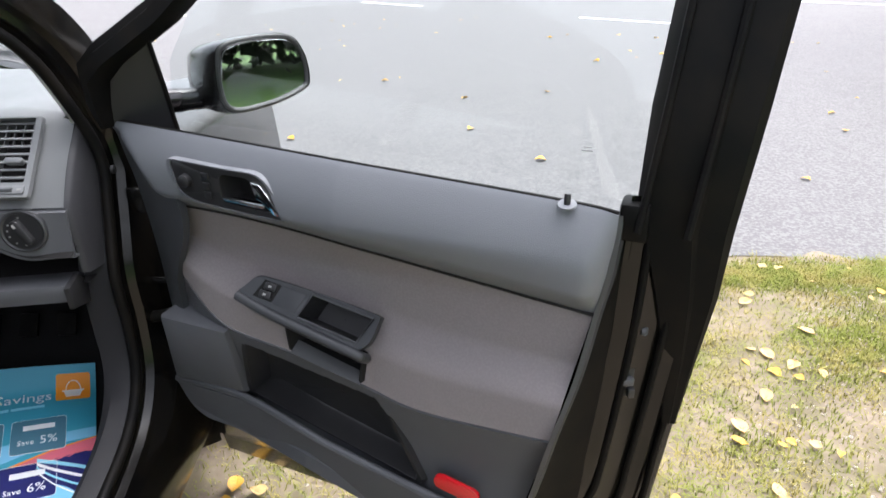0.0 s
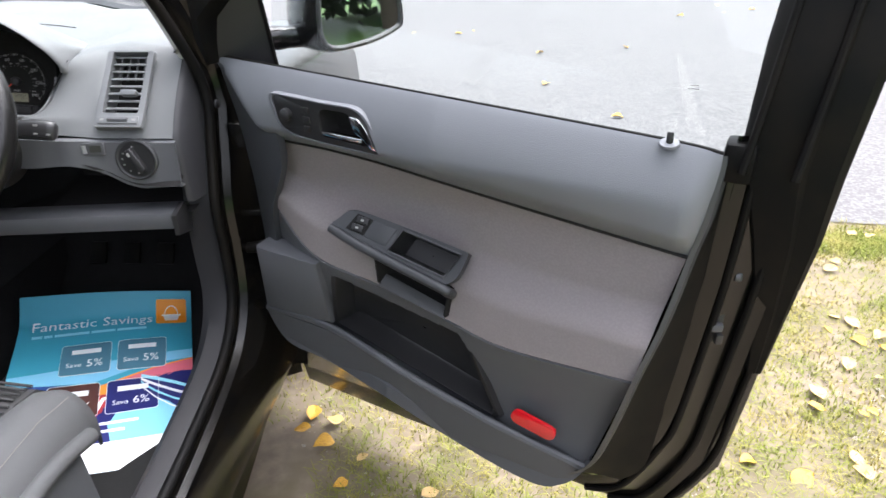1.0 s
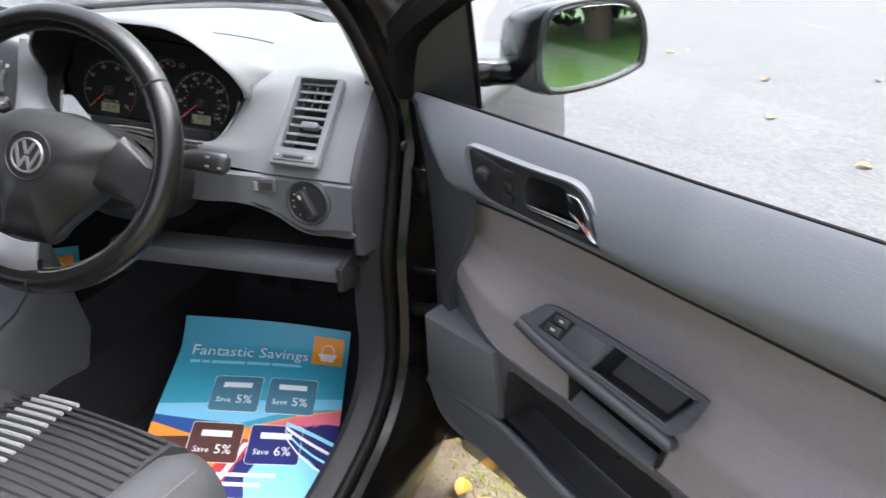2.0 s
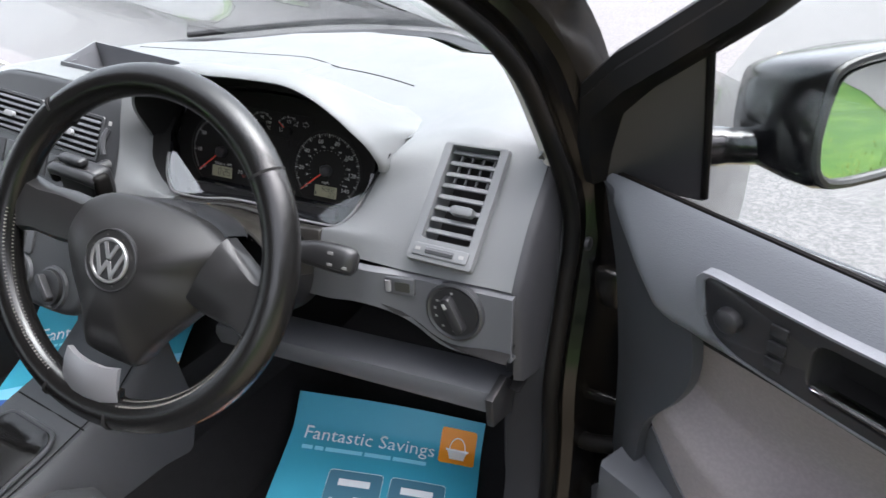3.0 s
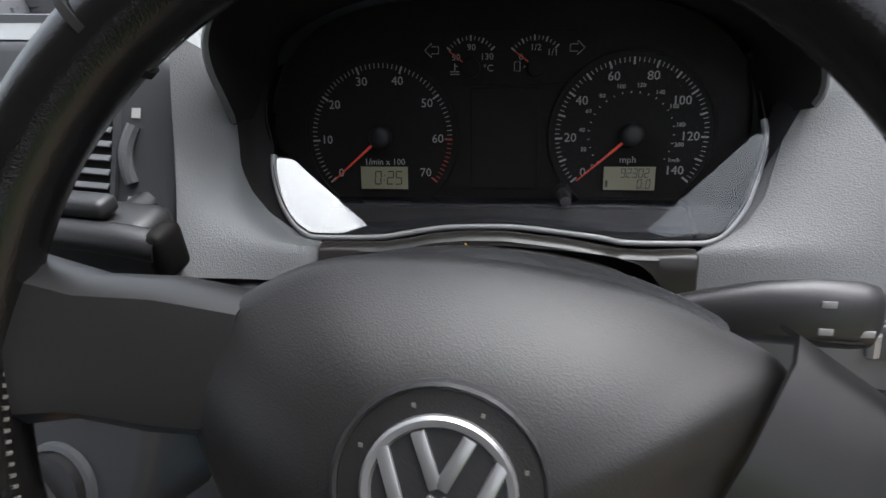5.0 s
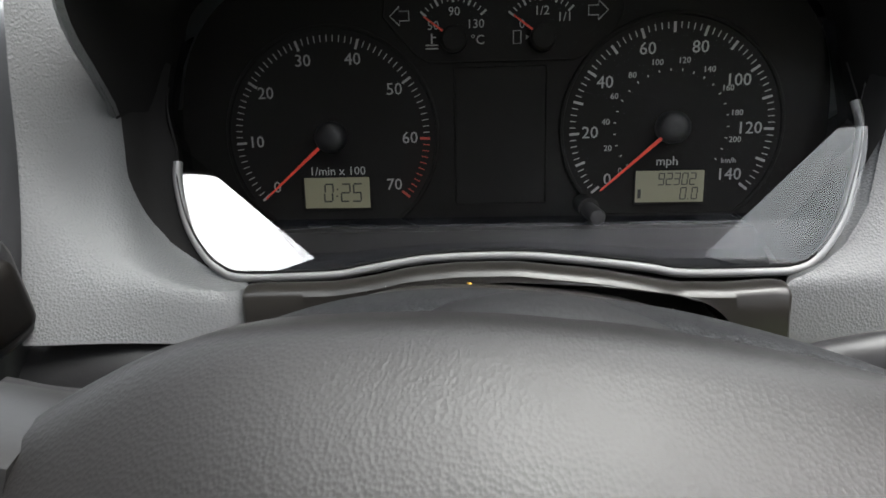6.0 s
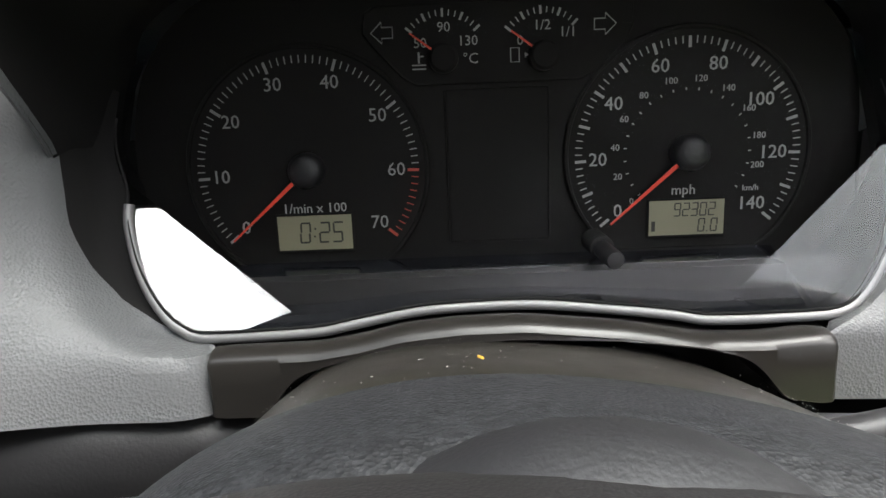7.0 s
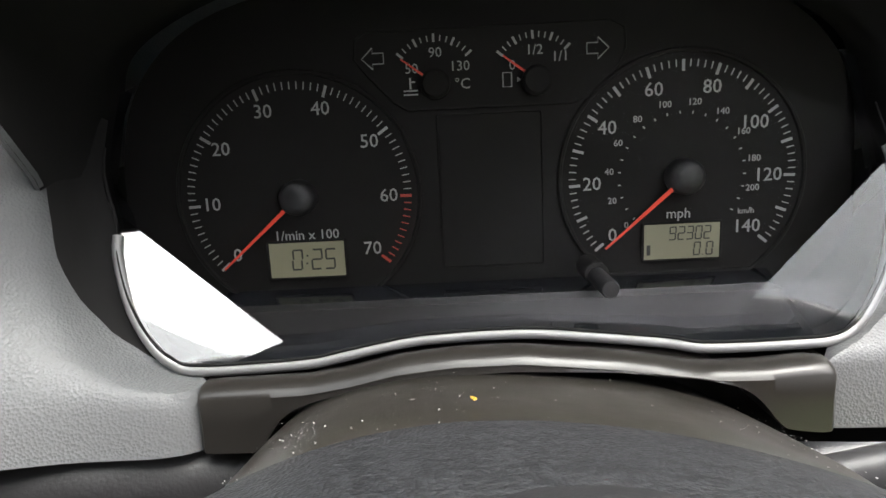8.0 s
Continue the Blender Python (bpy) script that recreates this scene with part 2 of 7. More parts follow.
def lathe(profile, seg=24, m=None, bm=None):
    """A turned body from (radius, height) steps."""
    rows = [[Vector((r * math.cos(2 * math.pi * k / seg), r * math.sin(2 * math.pi * k / seg), h)) for k in range(seg)] for r, h in profile]
    own = sheet(rows, close=True)
    for row in (rows[0], rows[-1]):
        own.faces.new([own.verts.new(v) for v in row])
    bmesh.ops.remove_doubles(own, verts=own.verts, dist=1e-6)
    if m is not None:
        bmesh.ops.transform(own, matrix=m, verts=own.verts)
    return merge(bm, own)


def oblong(w, h, r, n=4, cx=0.0, cy=0.0):
    """The outline of a rounded rectangle."""
    out = []
    for sx, sy, a0 in ((1, -1, -90), (1, 1, 0), (-1, 1, 90), (-1, -1, 180)):
        for i in range(n + 1):
            a = radians(a0 + 90 * i / n)
            out.append((cx + sx * (w / 2 - r) + r * math.cos(a), cy + sy * (h / 2 - r) + r * math.sin(a)))
    return out


def words(text, size, m, bm=None, depth=0.0002, align="CENTER", shear=0.0):
    """Letters in the built-in font as a mesh."""
    c = bpy.data.curves.new("letters", "FONT")
    c.body, c.size, c.align_x, c.align_y, c.extrude, c.resolution_u, c.shear = text, size, align, "CENTER", depth, 2, shear
    ob = new("letters", c)
    me = bpy.data.meshes.new_from_object(ob.evaluated_get(bpy.context.evaluated_depsgraph_get()))
    bpy.data.objects.remove(ob)
    bpy.data.curves.remove(c)
    own = bmesh.new()
    own.from_mesh(me)
    bpy.data.meshes.remove(me)
    bmesh.ops.transform(own, matrix=m, verts=own.verts)
    return merge(bm, own)


def axes(o, x, y):
    """A pose from an origin and two directions."""
    x = Vector(x).normalized()
    y = (Vector(y) - x * Vector(y).dot(x)).normalized()
    z = x.cross(y)
    m = Matrix((x, y, z)).transposed().to_4x4()
    m.translation = o
    return m

# ---- ground ----


def edge_y(x):
    """Where the verge meets the asphalt."""
    return 2.43 - 0.12 * (x - 2.6)


SOIL = material("bare_soil", (0.180, 0.143, 0.104), 0.95, vary=0.5, vary_size=34, grain=1.0, grain_size=70, second=(0.118, 0.098, 0.058), second_size=6)
ASPHALT = material("asphalt", (0.078, 0.0757, 0.076), 0.85, vary=0.18, vary_size=0.9, grain=1.0, grain_size=90, second=(0.126, 0.122, 0.121), second_size=70)
LAWN = material("lawn", (0.022, 0.074, 0.002), 0.9, vary=0.3, vary_size=0.8, grain=1.0, grain_size=60, second=(0.045, 0.100, 0.004), second_size=5)
LINE_PAINT = material("road_paint", (0.72, 0.72, 0.70), 0.7, vary=0.12, vary_size=6)

bm = bmesh.new()
bmesh.ops.create_grid(bm, x_segments=70, y_segments=60, size=1.0)
for v in bm.verts:
    v.co.x, v.co.y = 1.6 + v.co.x * 2.4, 0.6 + v.co.y * 1.95
    lift = 0.018 * noise.noise(v.co * 2.3) + 0.007 * noise.noise(v.co * 9)
    rag_ = 0.35 * noise.noise(Vector((v.co.x * 1.1, v.co.y * 1.1, 4.2))) + 0.12 * noise.noise(Vector((v.co.x * 4, v.co.y * 4, 1.2)))
    if v.co.x > 3.2:
        v.co.x += rag_ * (v.co.x - 3.2) * 1.6
    if v.co.y < -0.7:
        v.co.y += rag_ * (-0.7 - v.co.y) * 1.6
    v.co.z = 0.004 + max(lift, -0.003) * (1 if abs(v.co.x - 1.6) < 2.3 and abs(v.co.y - 0.6) < 1.85 else 0)
tagged(part("soil_patch", bm, SOIL), "bare trodden earth of the verge, with thin moss", "ground", kind="structure")
bm = sheet([[(-300, -300, 0), (300, -300, 0)], [(-300, 300, 0), (300, 300, 0)]])
tagged(part("ground", bm, LAWN, smooth=0), "green mown lawn reaching far off", "ground", kind="structure")
bm = sheet([[(x, edge_y(x) + 0.02 * math.sin(x * 5), 0.008) for x in np.linspace(-8, 9, 60)],
            [(x, 11.6, 0.008) for x in np.linspace(-8, 9, 60)]])
bm2 = sheet([[(-60, 3.6, 0.006), (60, 2.2, 0.006)], [(-60, 60, 0.006), (60, 60, 0.006)]])
tagged(part("road", merge(bm, bm2), ASPHALT, smooth=0), "worn pale grey asphalt of a car park", "road", kind="structure")
for x, y, turn in ((4.33, 10.07, -40), (-3.7, 12.8, -40), (8.6, 11.5, -40), (0.6, 13.4, -40), (-8.0, 14, -40)):
    tagged(place(part("bay_line", box((1.6, 0.10, 0.004), bevel=0.001), LINE_PAINT), pose(x, y, 0.011, 0, 0, turn)),
           "worn white painted parking bay line on asphalt", "road marking", "bay lines", "structure")

# ---- car body ----
body = thing("car", pose(0, 0, 0), "black hatchback car with its driver's door wide open", "car")


BASE = [(0.0, 0.0), (0.20, 0.040), (0.351, 0.160), (0.45, 0.172), (0.53, 0.205), (0.60, 0.305), (0.66, 0.440), (0.70, 0.545), (0.73, 0.64)]


def glass_base(x):
    """How far the windscreen's lower edge draws back towards the sides."""
    return float(np.interp(abs(x), *zip(*BASE)))


aperture = curve([(0.755, -0.05, 0.36), (0.755, 0.30, 0.365), (0.757, 0.60, 0.385), (0.76, 0.80, 0.415), (0.762, 0.955, 0.455), (0.764, 1.035, 0.53),
                  (0.764, 1.058, 0.64), (0.764, 1.062, 0.74), (0.764, 1.10, 0.85), (0.762, 1.128, 0.95), (0.735, 1.105, 1.07), (0.72, 1.065, 1.14),
                  (0.695, 1.00, 1.20), (0.64, 0.80, 1.33), (0.605, 0.58, 1.405), (0.59, 0.30, 1.425), (0.595, 0.05, 1.40), (0.64, -0.03, 1.25),
                  (0.74, -0.06, 0.95), (0.757, -0.07, 0.60)], 8, closed=True)
aperture = resample(aperture, 160, closed=True)
mid = Vector((0.70, 0.50, 0.90))


def ring(points, out, deep, centre=mid):
    """The opening's line moved away from its middle by out, and across the body by deep."""
    rows = []
    for p in points:
        d = Vector((0, p.y - centre.y, p.z - centre.z)).normalized()
        rows.append(p + d * out + Vector((deep, 0, 0)))
    return rows


part("door_seal", tube(ring(aperture, -0.004, -0.004), 0.010, 10, True), RUBBER, body, "black rubber door seal")
def thinned(rows_):
    """The front pillar is slimmer than the sill and posts."""
    for row in rows_:
        for p, q in zip(row, aperture):
            if q.z > 0.98 and q.y > 0.55:
                p[1], p[2] = q.y + (p[1] - q.y) * 0.42, q.z + (p[2] - q.z) * 0.42
    return rows_


jamb = thinned([ring(aperture, a, d) for a, d in ((-0.004, 0.0), (0.010, 0.004), (0.022, 0.003), (0.030, 0.016), (0.060, 0.022), (0.072, 0.034), (0.105, 0.040), (0.20, 0.046), (0.23, 0.020))])
part("door_jamb", sheet(jamb, close=True), JAMB, body, "dusty black painted door jamb")
# inner trims of the opening
lo = aperture[:64]
sill_in = [[p + Vector((-0.002, 0, 0)) for p in lo], [p + Vector((-0.020, 0, 0.012)) for p in lo], [p + Vector((-0.045, -0.008, 0.014)) for p in lo],
           [p + Vector((-0.062, -0.014, -0.004)) for p in lo], [p + Vector((-0.066, -0.014, -0.10)) for p in lo]]
part("sill_trim", sheet(sill_in), SILL_TRIM, body, "dark grey plastic sill trim")
hi = aperture[65:112]
part("pillar_trim", sheet([[p + Vector((-0.004, 0.004, -0.002)) for p in hi], [p + Vector((-0.018, -0.002, 0.002)) for p in hi],
                           [p + Vector((-0.028, 0.002, 0.003)) for p in hi], [p + Vector((-0.031, 0.010, 0.005)) for p in hi], [p + Vector((-0.020, 0.030, 0.010)) for p in hi]]), PILLAR_TRIM, body, "pale grey windscreen pillar trim")
# outer skin: sill, front wing, side below the far windows
sill = [(0.80, 0.40), (0.815, 0.36), (0.815, 0.30), (0.80, 0.25), (0.74, 0.235), (0.60, 0.235)]
part("sill", sheet([[(x, y, z) for x, z in sill] for y in np.linspace(-1.0, 1.22, 6)]), JAMB, body, "black painted sill")
wing = [(0.70, 1.0), (0.78, 0.965), (0.815, 0.90), (0.825, 0.75), (0.822, 0.55), (0.81, 0.40), (0.80, 0.25)]
part("front_wing", sheet([[(x + 0.01 * math.sin(s * 3), 1.185 + s * 0.95, z - 0.12 * s * s * (z > 0.6)) for x, z in wing] for s in np.linspace(0, 1, 10)], 0.004), PAINT, body)
part("bonnet", sheet([[(x * (1 - 0.10 * s), 1.88 + 0.50 * s - 0.45 * abs(x / 0.75)**2 * (1 - s), 0.975 - 0.10 * s - 0.16 * s**3 - 0.07 * abs(x / 0.75)**3 * (1 + s)) for x in np.linspace(-0.75, 0.75, 25)] for s in np.linspace(-0.06, 1.0, 14)], 0.01), PAINT, body, "black bonnet reflecting the sky")
far = [(-0.815, 0.25), (-0.825, 0.6), (-0.80, 0.95), (-0.78, 0.97)]
part("far_side", sheet([[(x, y, z) for x, z in far] for y in np.linspace(-1.7, 1.7, 8)], 0.02), PAINT, body)
part("near_rear_side", sheet([[(-x, y, z) for x, z in far] for y in np.linspace(-1.7, -0.10, 6)], 0.02), PAINT, body)
roof = [[(x, y, 1.45 - 0.05 * abs(x / 0.6)**2.5 - 0.05 * max(0, (y - 0.1) / 0.7)**2 - 0.08 * max(0, (-0.6 - y) / 1.0)**2) for x in np.linspace(-0.6, 0.6, 13)] for y in np.linspace(-1.6, 0.72, 14)]
part("roof", sheet(roof, -0.012), PAINT, body)
part("headlining", sheet([[(x, y, z - 0.03) for x, y, z in row] for row in roof], 0.004), HEADLINING, body, "headlining under the roof, darkened to keep reflections dim")
# unseen plain wall, added to shut light out at the cabin's rear
part("rear_bulkhead", box((1.5, 0.02, 0.7), (0, -1.45, 0.62), 0.004), CARPET, body)
for x0, y0, x1, y1 in ((-0.78, 1.30, -0.58, 0.66), (-0.79, -0.10, -0.59, -0.10), (-0.76, -1.55, -0.55, -1.45), (0.76, -1.55, 0.55, -1.45), (0.775, -0.12, 0.60, -0.08)):
    part("roof_pillar", sheet([[(x0, y0 - 0.05, 0.95), (x0, y0 + 0.05, 0.95)], [(x1, y1 - 0.05, 1.42), (x1, y1 + 0.05, 1.42)]], 0.03), PILLAR_TRIM, body)
for side in (-1, 1):
    bm = sheet([[(side * 0.788, y, 0.95) for y in np.linspace(-1.5, -0.15 if side > 0 else 1.25, 6)],
                [(side * 0.60, y, 1.41) for y in np.linspace(-1.45, -0.15 if side > 0 else 0.70, 6)]], 0.004)
    part("side_window", bm, GLASS, body, "side window glass").visible_shadow = False
part("windscreen", sheet([[(x, 1.885 - glass_base(x), 1.0) for x in np.linspace(-0.70, 0.70, 25)],
                          [(x * 0.80, 0.74 - 0.08 * abs(x / 0.7)**2, 1.415) for x in np.linspace(-0.70, 0.70, 25)]], 0.005), GLASS, body, "raked windscreen").visible_shadow = False
part("rear_window", sheet([[(-0.6, -1.62, 0.98), (0.6, -1.62, 0.98)], [(-0.5, -1.52, 1.36), (0.5, -1.52, 1.36)]], 0.004), GLASS, body).visible_shadow = False
part("scuttle", sheet([[(x, y - 0.97 * glass_base(x), z) for x in np.linspace(-0.70, 0.70, 25)] for y, z in ((1.775, 1.012), (1.795, 1.018), (1.83, 1.012), (1.93, 0.985), (1.99, 0.95))], 0.004), BLACK_PLASTIC, body, "black scuttle panel under the windscreen")
part("floor_pan", sheet([[(x, y, z) for y, z in ((-1.4, 0.27), (0.2, 0.27), (0.95, 0.29), (1.15, 0.30), (1.30, 0.35), (1.50, 0.50), (1.56, 0.75), (1.58, 0.96))] for x in np.linspace(-0.74, 0.74, 9)], 0.01), CARPET, body, "black carpeted floor")
part("kick_panel", sheet([[(0.70, y, z) for z in (0.27, 0.5, 0.70, 0.84)] for y in np.linspace(1.07, 1.56, 5)], 0.01), CARPET, body)
part("far_kick_panel", sheet([[(-0.72, y, z) for z in (0.27, 0.5, 0.75, 0.95)] for y in np.linspace(-1.4, 1.56, 5)], 0.01), CARPET, body)
tunnel = [(-0.13, 0.27), (-0.11, 0.42), (-0.08, 0.46), (0.12, 0.46), (0.15, 0.42), (0.17, 0.27)]
part("tunnel", sheet([[(x, y, z) for x, z in tunnel] for y in np.linspace(-1.4, 1.55, 6)]), CARPET, body)
# hinges and check strap on the front pillar
for z in (0.50, 0.86):
    part("hinge", box((0.034, 0.022, 0.05), (0.805, 1.13, z), 0.005), JAMB, body, "black painted door hinge")
part("cable_boot", tube(curve([(0.775, 1.11, 0.62), (0.80, 1.105, 0.625), (0.83, 1.11, 0.63)], 6), 0.012, 10), RUBBER, body, "ribbed rubber cable boot")
part("post_face", sheet([[(x, 1.195, z) for z in (0.24, 0.6, 1.0)] for x in (0.74, 0.79, 0.835)], 0.004), JAMB, body, "black post behind the hinges")
part("check_strap", box((0.07, 0.010, 0.014), (0.81, 1.115, 0.70), 0.003), JAMB, body, "metal door check strap")
part("jamb_plug", lathe([(0.008, 0), (0.008, 0.004), (0.004, 0.006)], 12, Matrix.Translation((0.786, 1.098, 0.93)) @ Euler((0, radians(90), 0)).to_matrix().to_4x4()), BLACK_PLASTIC, body)
wiper = tube(curve([(0.42, 1.64, 1.03), (0.30, 1.73, 1.03), (0.10, 1.81, 1.03), (-0.2, 1.80, 1.03), (-0.50, 1.60, 1.03)], 8), 0.008, 8)
part("wiper", wiper, BLACK_PLASTIC, body, "black windscreen wiper")

# ---- door ----
DOOR = pose(0.80, 1.05, 0, 0, 0, -22.5)
door = thing("car_door", DOOR, "open black front door with grey trimmed inner panel", "car door")


def smooth(a, b, s):
    """A soft step from 0 at a to 1 at b."""
    s = max(0.0, min(1.0, (s - a) / (b - a)))
    return s * s * (3 - 2 * s)


def panel(top, bottom, bulge, n=30, k=10, ends=0.0):
    """A door skin between an upper and a lower line of (along, height, inward), bulging inward between them."""
    a, b = resample(curve(top, 8), n), resample(curve(bottom, 8), n)
    rows = []
    for i in range(k + 1):
        s = i / k
        row = []
        for j, (p, q) in enumerate(zip(a, b)):
            u = j / (n - 1)
            tame = 1.0 if not ends else min(1.0, min(u, 1 - u) / ends) ** 0.5
            r = p.lerp(q, s)
            row.append(Vector((r.x, -(r.z + bulge(u, s) * tame), r.y)))
        rows.append(row)
    return sheet(rows, 0.004)


def inside(poly, x, y):
    """Whether a point lies within an outline."""
    hit = False
    for (ax, ay), (bx, by) in zip(poly, poly[1:] + poly[:1]):
        if (ay > y) != (by > y) and x < (bx - ax) * (y - ay) / (by - ay) + ax:
            hit = not hit
    return hit


def opened(bm, *openings):
    """Cuts openings, each an outline in a frame of its own, out of a skin."""
    for m, poly in openings:
        inv = m.inverted()
        gone = []
        for f in bm.faces:
            c = inv @ f.calc_center_median()
            if abs(c.z) < 0.075 and inside(poly, c.x, c.y):
                gone.append(f)
        bmesh.ops.delete(bm, geom=gone, context="FACES")
    return bm


def well(poly, m, top, deep, shrink=0.86, shift=(0, 0)):
    """A recess with sloping sides and a floor."""
    ring_ = [(p.x, p.y) for p in resample([(a, b, 0) for a, b in poly], 40, True)]
    cx, cy = sum(p[0] for p in ring_) / 40, sum(p[1] for p in ring_) / 40
    rows = []
    for k, h in ((1.09, top - 0.010), (1.05, top), (1.0, top), (0.98, top - 0.15 * deep), (shrink, top - 0.9 * deep), (shrink - 0.06, top - deep), (0.4, top - deep), (0.02, top - deep)):
        g = min(1.0, (top - h) / deep)
        rows.append([m @ Vector((cx + (a - cx) * k + shift[0] * g, cy + (b - cy) * k + shift[1] * g, h)) for a, b in ring_])
    return sheet(rows, close=True)


FLAT = Euler((radians(90), 0, 0)).to_matrix().to_4x4()
ARM_M = axes((0.395, -0.080, 0.783), (1, 0, -0.20), (0.10, 0.60, 0.80))
CUP = [(0.0022, 0.0040), (0.0116, 0.0421), (0.1107, 0.0415), (0.0984, 0.0010)]
GAP = [(0.366, 0.760), (0.368, 0.716), (0.482, 0.684), (0.492, 0.735)]
POCKET = [(0.255, 0.588), (0.260, 0.690), (0.500, 0.648), (0.566, 0.486)]
HANDLE = [(0.172, 0.992), (0.27, 0.986), (0.325, 0.985), (0.342, 0.974), (0.372, 0.918), (0.27, 0.924), (0.205, 0.930), (0.180, 0.942)]
BELT = [(0.035, 1.028, -0.004), (0.17, 1.022, 0.0), (0.47, 1.004, 0.0), (0.76, 0.986, 0.0), (0.828, 0.978, 0.0)]
CREASE = [(0.135, 0.907, 0.004), (0.25, 0.907, 0.009), (0.36, 0.900, 0.012), (0.475, 0.8865, 0.014), (0.648, 0.866, 0.015), (0.812, 0.845, 0.012)]
CREASE_LOW = [(x, z + 0.002, n - 0.003) for x, z, n in CREASE]
ARM = [(0.140, 0.782, 0.022), (0.229, 0.724, 0.048), (0.364, 0.703, 0.055), (0.487, 0.672, 0.056), (0.584, 0.648, 0.054), (0.772, 0.645, 0.045)]
ARM_LOW = [(x, z - 0.004, n) for x, z, n in ARM]
HEM = [(0.062, 0.600, 0.018), (0.093, 0.552, 0.040), (0.139, 0.505, 0.046), (0.245, 0.492, 0.050), (0.480, 0.410, 0.050), (0.632, 0.374, 0.050), (0.690, 0.394, 0.046), (0.722, 0.434, 0.034)]
part("upper_trim", opened(panel(BELT, CREASE, lambda u, s: 0.027 * (math.sin(math.pi / 2 * min(1, s / 0.68)) ** 0.85 if s < 0.76 else 1 - ((s - 0.76) / 0.24) ** 1.25), 120, 44, 0.03), (FLAT, HANDLE)), ROLL, door, "dark grey grained upper door trim")
part("cloth_insert", opened(panel(CREASE_LOW, ARM, lambda u, s: 0.034 * (smooth(0.42, 0.72, s) - s), 200, 72), (ARM_M, CUP), (FLAT, GAP)), CLOTH, door, "warm grey cloth door insert and armrest")
part("lower_trim", opened(panel(ARM_LOW, HEM, lambda u, s: -0.020 * math.sin(math.pi * s) + (0.006 if s > 0.9 else 0), 240, 90), (FLAT, POCKET)), DOOR_LOW, door, "charcoal plastic lower door trim")
# rear return of the trims
edge_in = resample(curve([(0.828, -0.002, 0.978), (0.822, -0.010, 0.90), (0.812, -0.014, 0.845), (0.795, -0.030, 0.74), (0.772, -0.047, 0.645), (0.748, -0.044, 0.53), (0.722, -0.036, 0.434), (0.690, -0.040, 0.40)], 6), 30)
edge_out = resample(curve([(0.848, 0.014, 0.972), (0.844, 0.014, 0.90), (0.840, 0.014, 0.845), (0.834, 0.014, 0.74), (0.826, 0.014, 0.645), (0.816, 0.014, 0.53), (0.804, 0.014, 0.42), (0.77, 0.014, 0.37)], 6), 30)
part("rear_return", sheet([edge_in, [p + Vector((0.007, 0.003, 0)) for p in edge_in], [p + Vector((0.011, 0.014, 0)) for p in edge_in]]), ARM_BLACK, door)
part("shut_inner", sheet([[p + Vector((0.009, 0.012, 0)) for p in edge_in], [p.lerp(q, 0.6) + Vector((0, 0.008, 0)) for p, q in zip(edge_in, edge_out)], edge_out]), RUBBER, door, "black inner shut face")
# dark shield beside the hinge
arc_ = resample(curve([(-0.027, 0.063, 0.999), (0.007, 0.054, 0.994), (0.04, 0.045, 0.987), (0.079, 0.034, 0.959), (0.113, 0.021, 0.915), (0.13, 0.011, 0.887), (0.132, 0.007, 0.85), (0.115, 0.01, 0.811), (0.073, 0.027, 0.744), (0.058, 0.036, 0.672), (0.054, 0.039, 0.61)], 8), 40)
back_ = resample(curve([(-0.032, 0.066, 0.999), (-0.020, 0.064, 0.95), (-0.007, 0.062, 0.898), (0.004, 0.060, 0.80), (0.006, 0.060, 0.72), (0.004, 0.060, 0.60)], 8), 40)
part("hinge_shield", sheet([[p + Vector((-0.002, 0.03, 0)) for p in back_]] + [[a.lerp(b, k) + Vector((0, -0.004 * math.sin(math.pi * k), 0)) for a, b in zip(back_, arc_)] for k in np.linspace(0, 1, 8)] + [[p + Vector((0.002, 0.014, 0)) for p in arc_]]), ARM_BLACK, door, "charcoal end shield of the door trim")
# pocket: block, opening and lip
part("pocket_block", prism([(0.10, 0.585), (0.10, 0.715), (0.235, 0.712), (0.250, 0.59)], 0, 0.062, 0.008, m=Euler((radians(90), 0, 0)).to_matrix().to_4x4()), DOOR_LOW, door)
# the well is black, not the trim's charcoal, to deepen shade in the recess
part("map_pocket", well(POCKET, Matrix.Translation((0, -0.046, 0)) @ FLAT, 0.002, 0.045, 0.93), BLACK_PLASTIC, door, "deep map pocket, coloured dark for its shade")
part("pocket_lip", tube(curve([(0.095, -0.052, 0.578), (0.248, -0.060, 0.582), (0.41, -0.064, 0.53), (0.573, -0.060, 0.481), (0.717, -0.044, 0.437)], 8), 0.007, 8), DOOR_LOW, door)
part("lip_panel", sheet([[(0.095, -0.054, 0.575), (0.248, -0.064, 0.58), (0.573, -0.064, 0.48), (0.717, -0.048, 0.436)],
                         [(0.125, -0.052, 0.522), (0.245, -0.056, 0.496), (0.480, -0.056, 0.414), (0.690, -0.050, 0.396)]], 0.003), DOOR_LOW, door)
up = Euler((radians(90), 0, 0)).to_matrix().to_4x4()
turned = Matrix.Translation((0.632, -0.052, 0.505)) @ up @ pose(0, 0, 0, 0, 0, -14)
part("reflector", prism(oblong(0.078, 0.030, 0.014, 6), 0, 0.006, 0.002, m=turned), REFLECTOR, door, "red warning reflector")
part("crease_gap", tube(curve([(x, -n - 0.0045, z - 0.002) for x, z, n in CREASE], 8), 0.0028, 8), BLACK_MATT, door, "dark seam between trim and cloth")
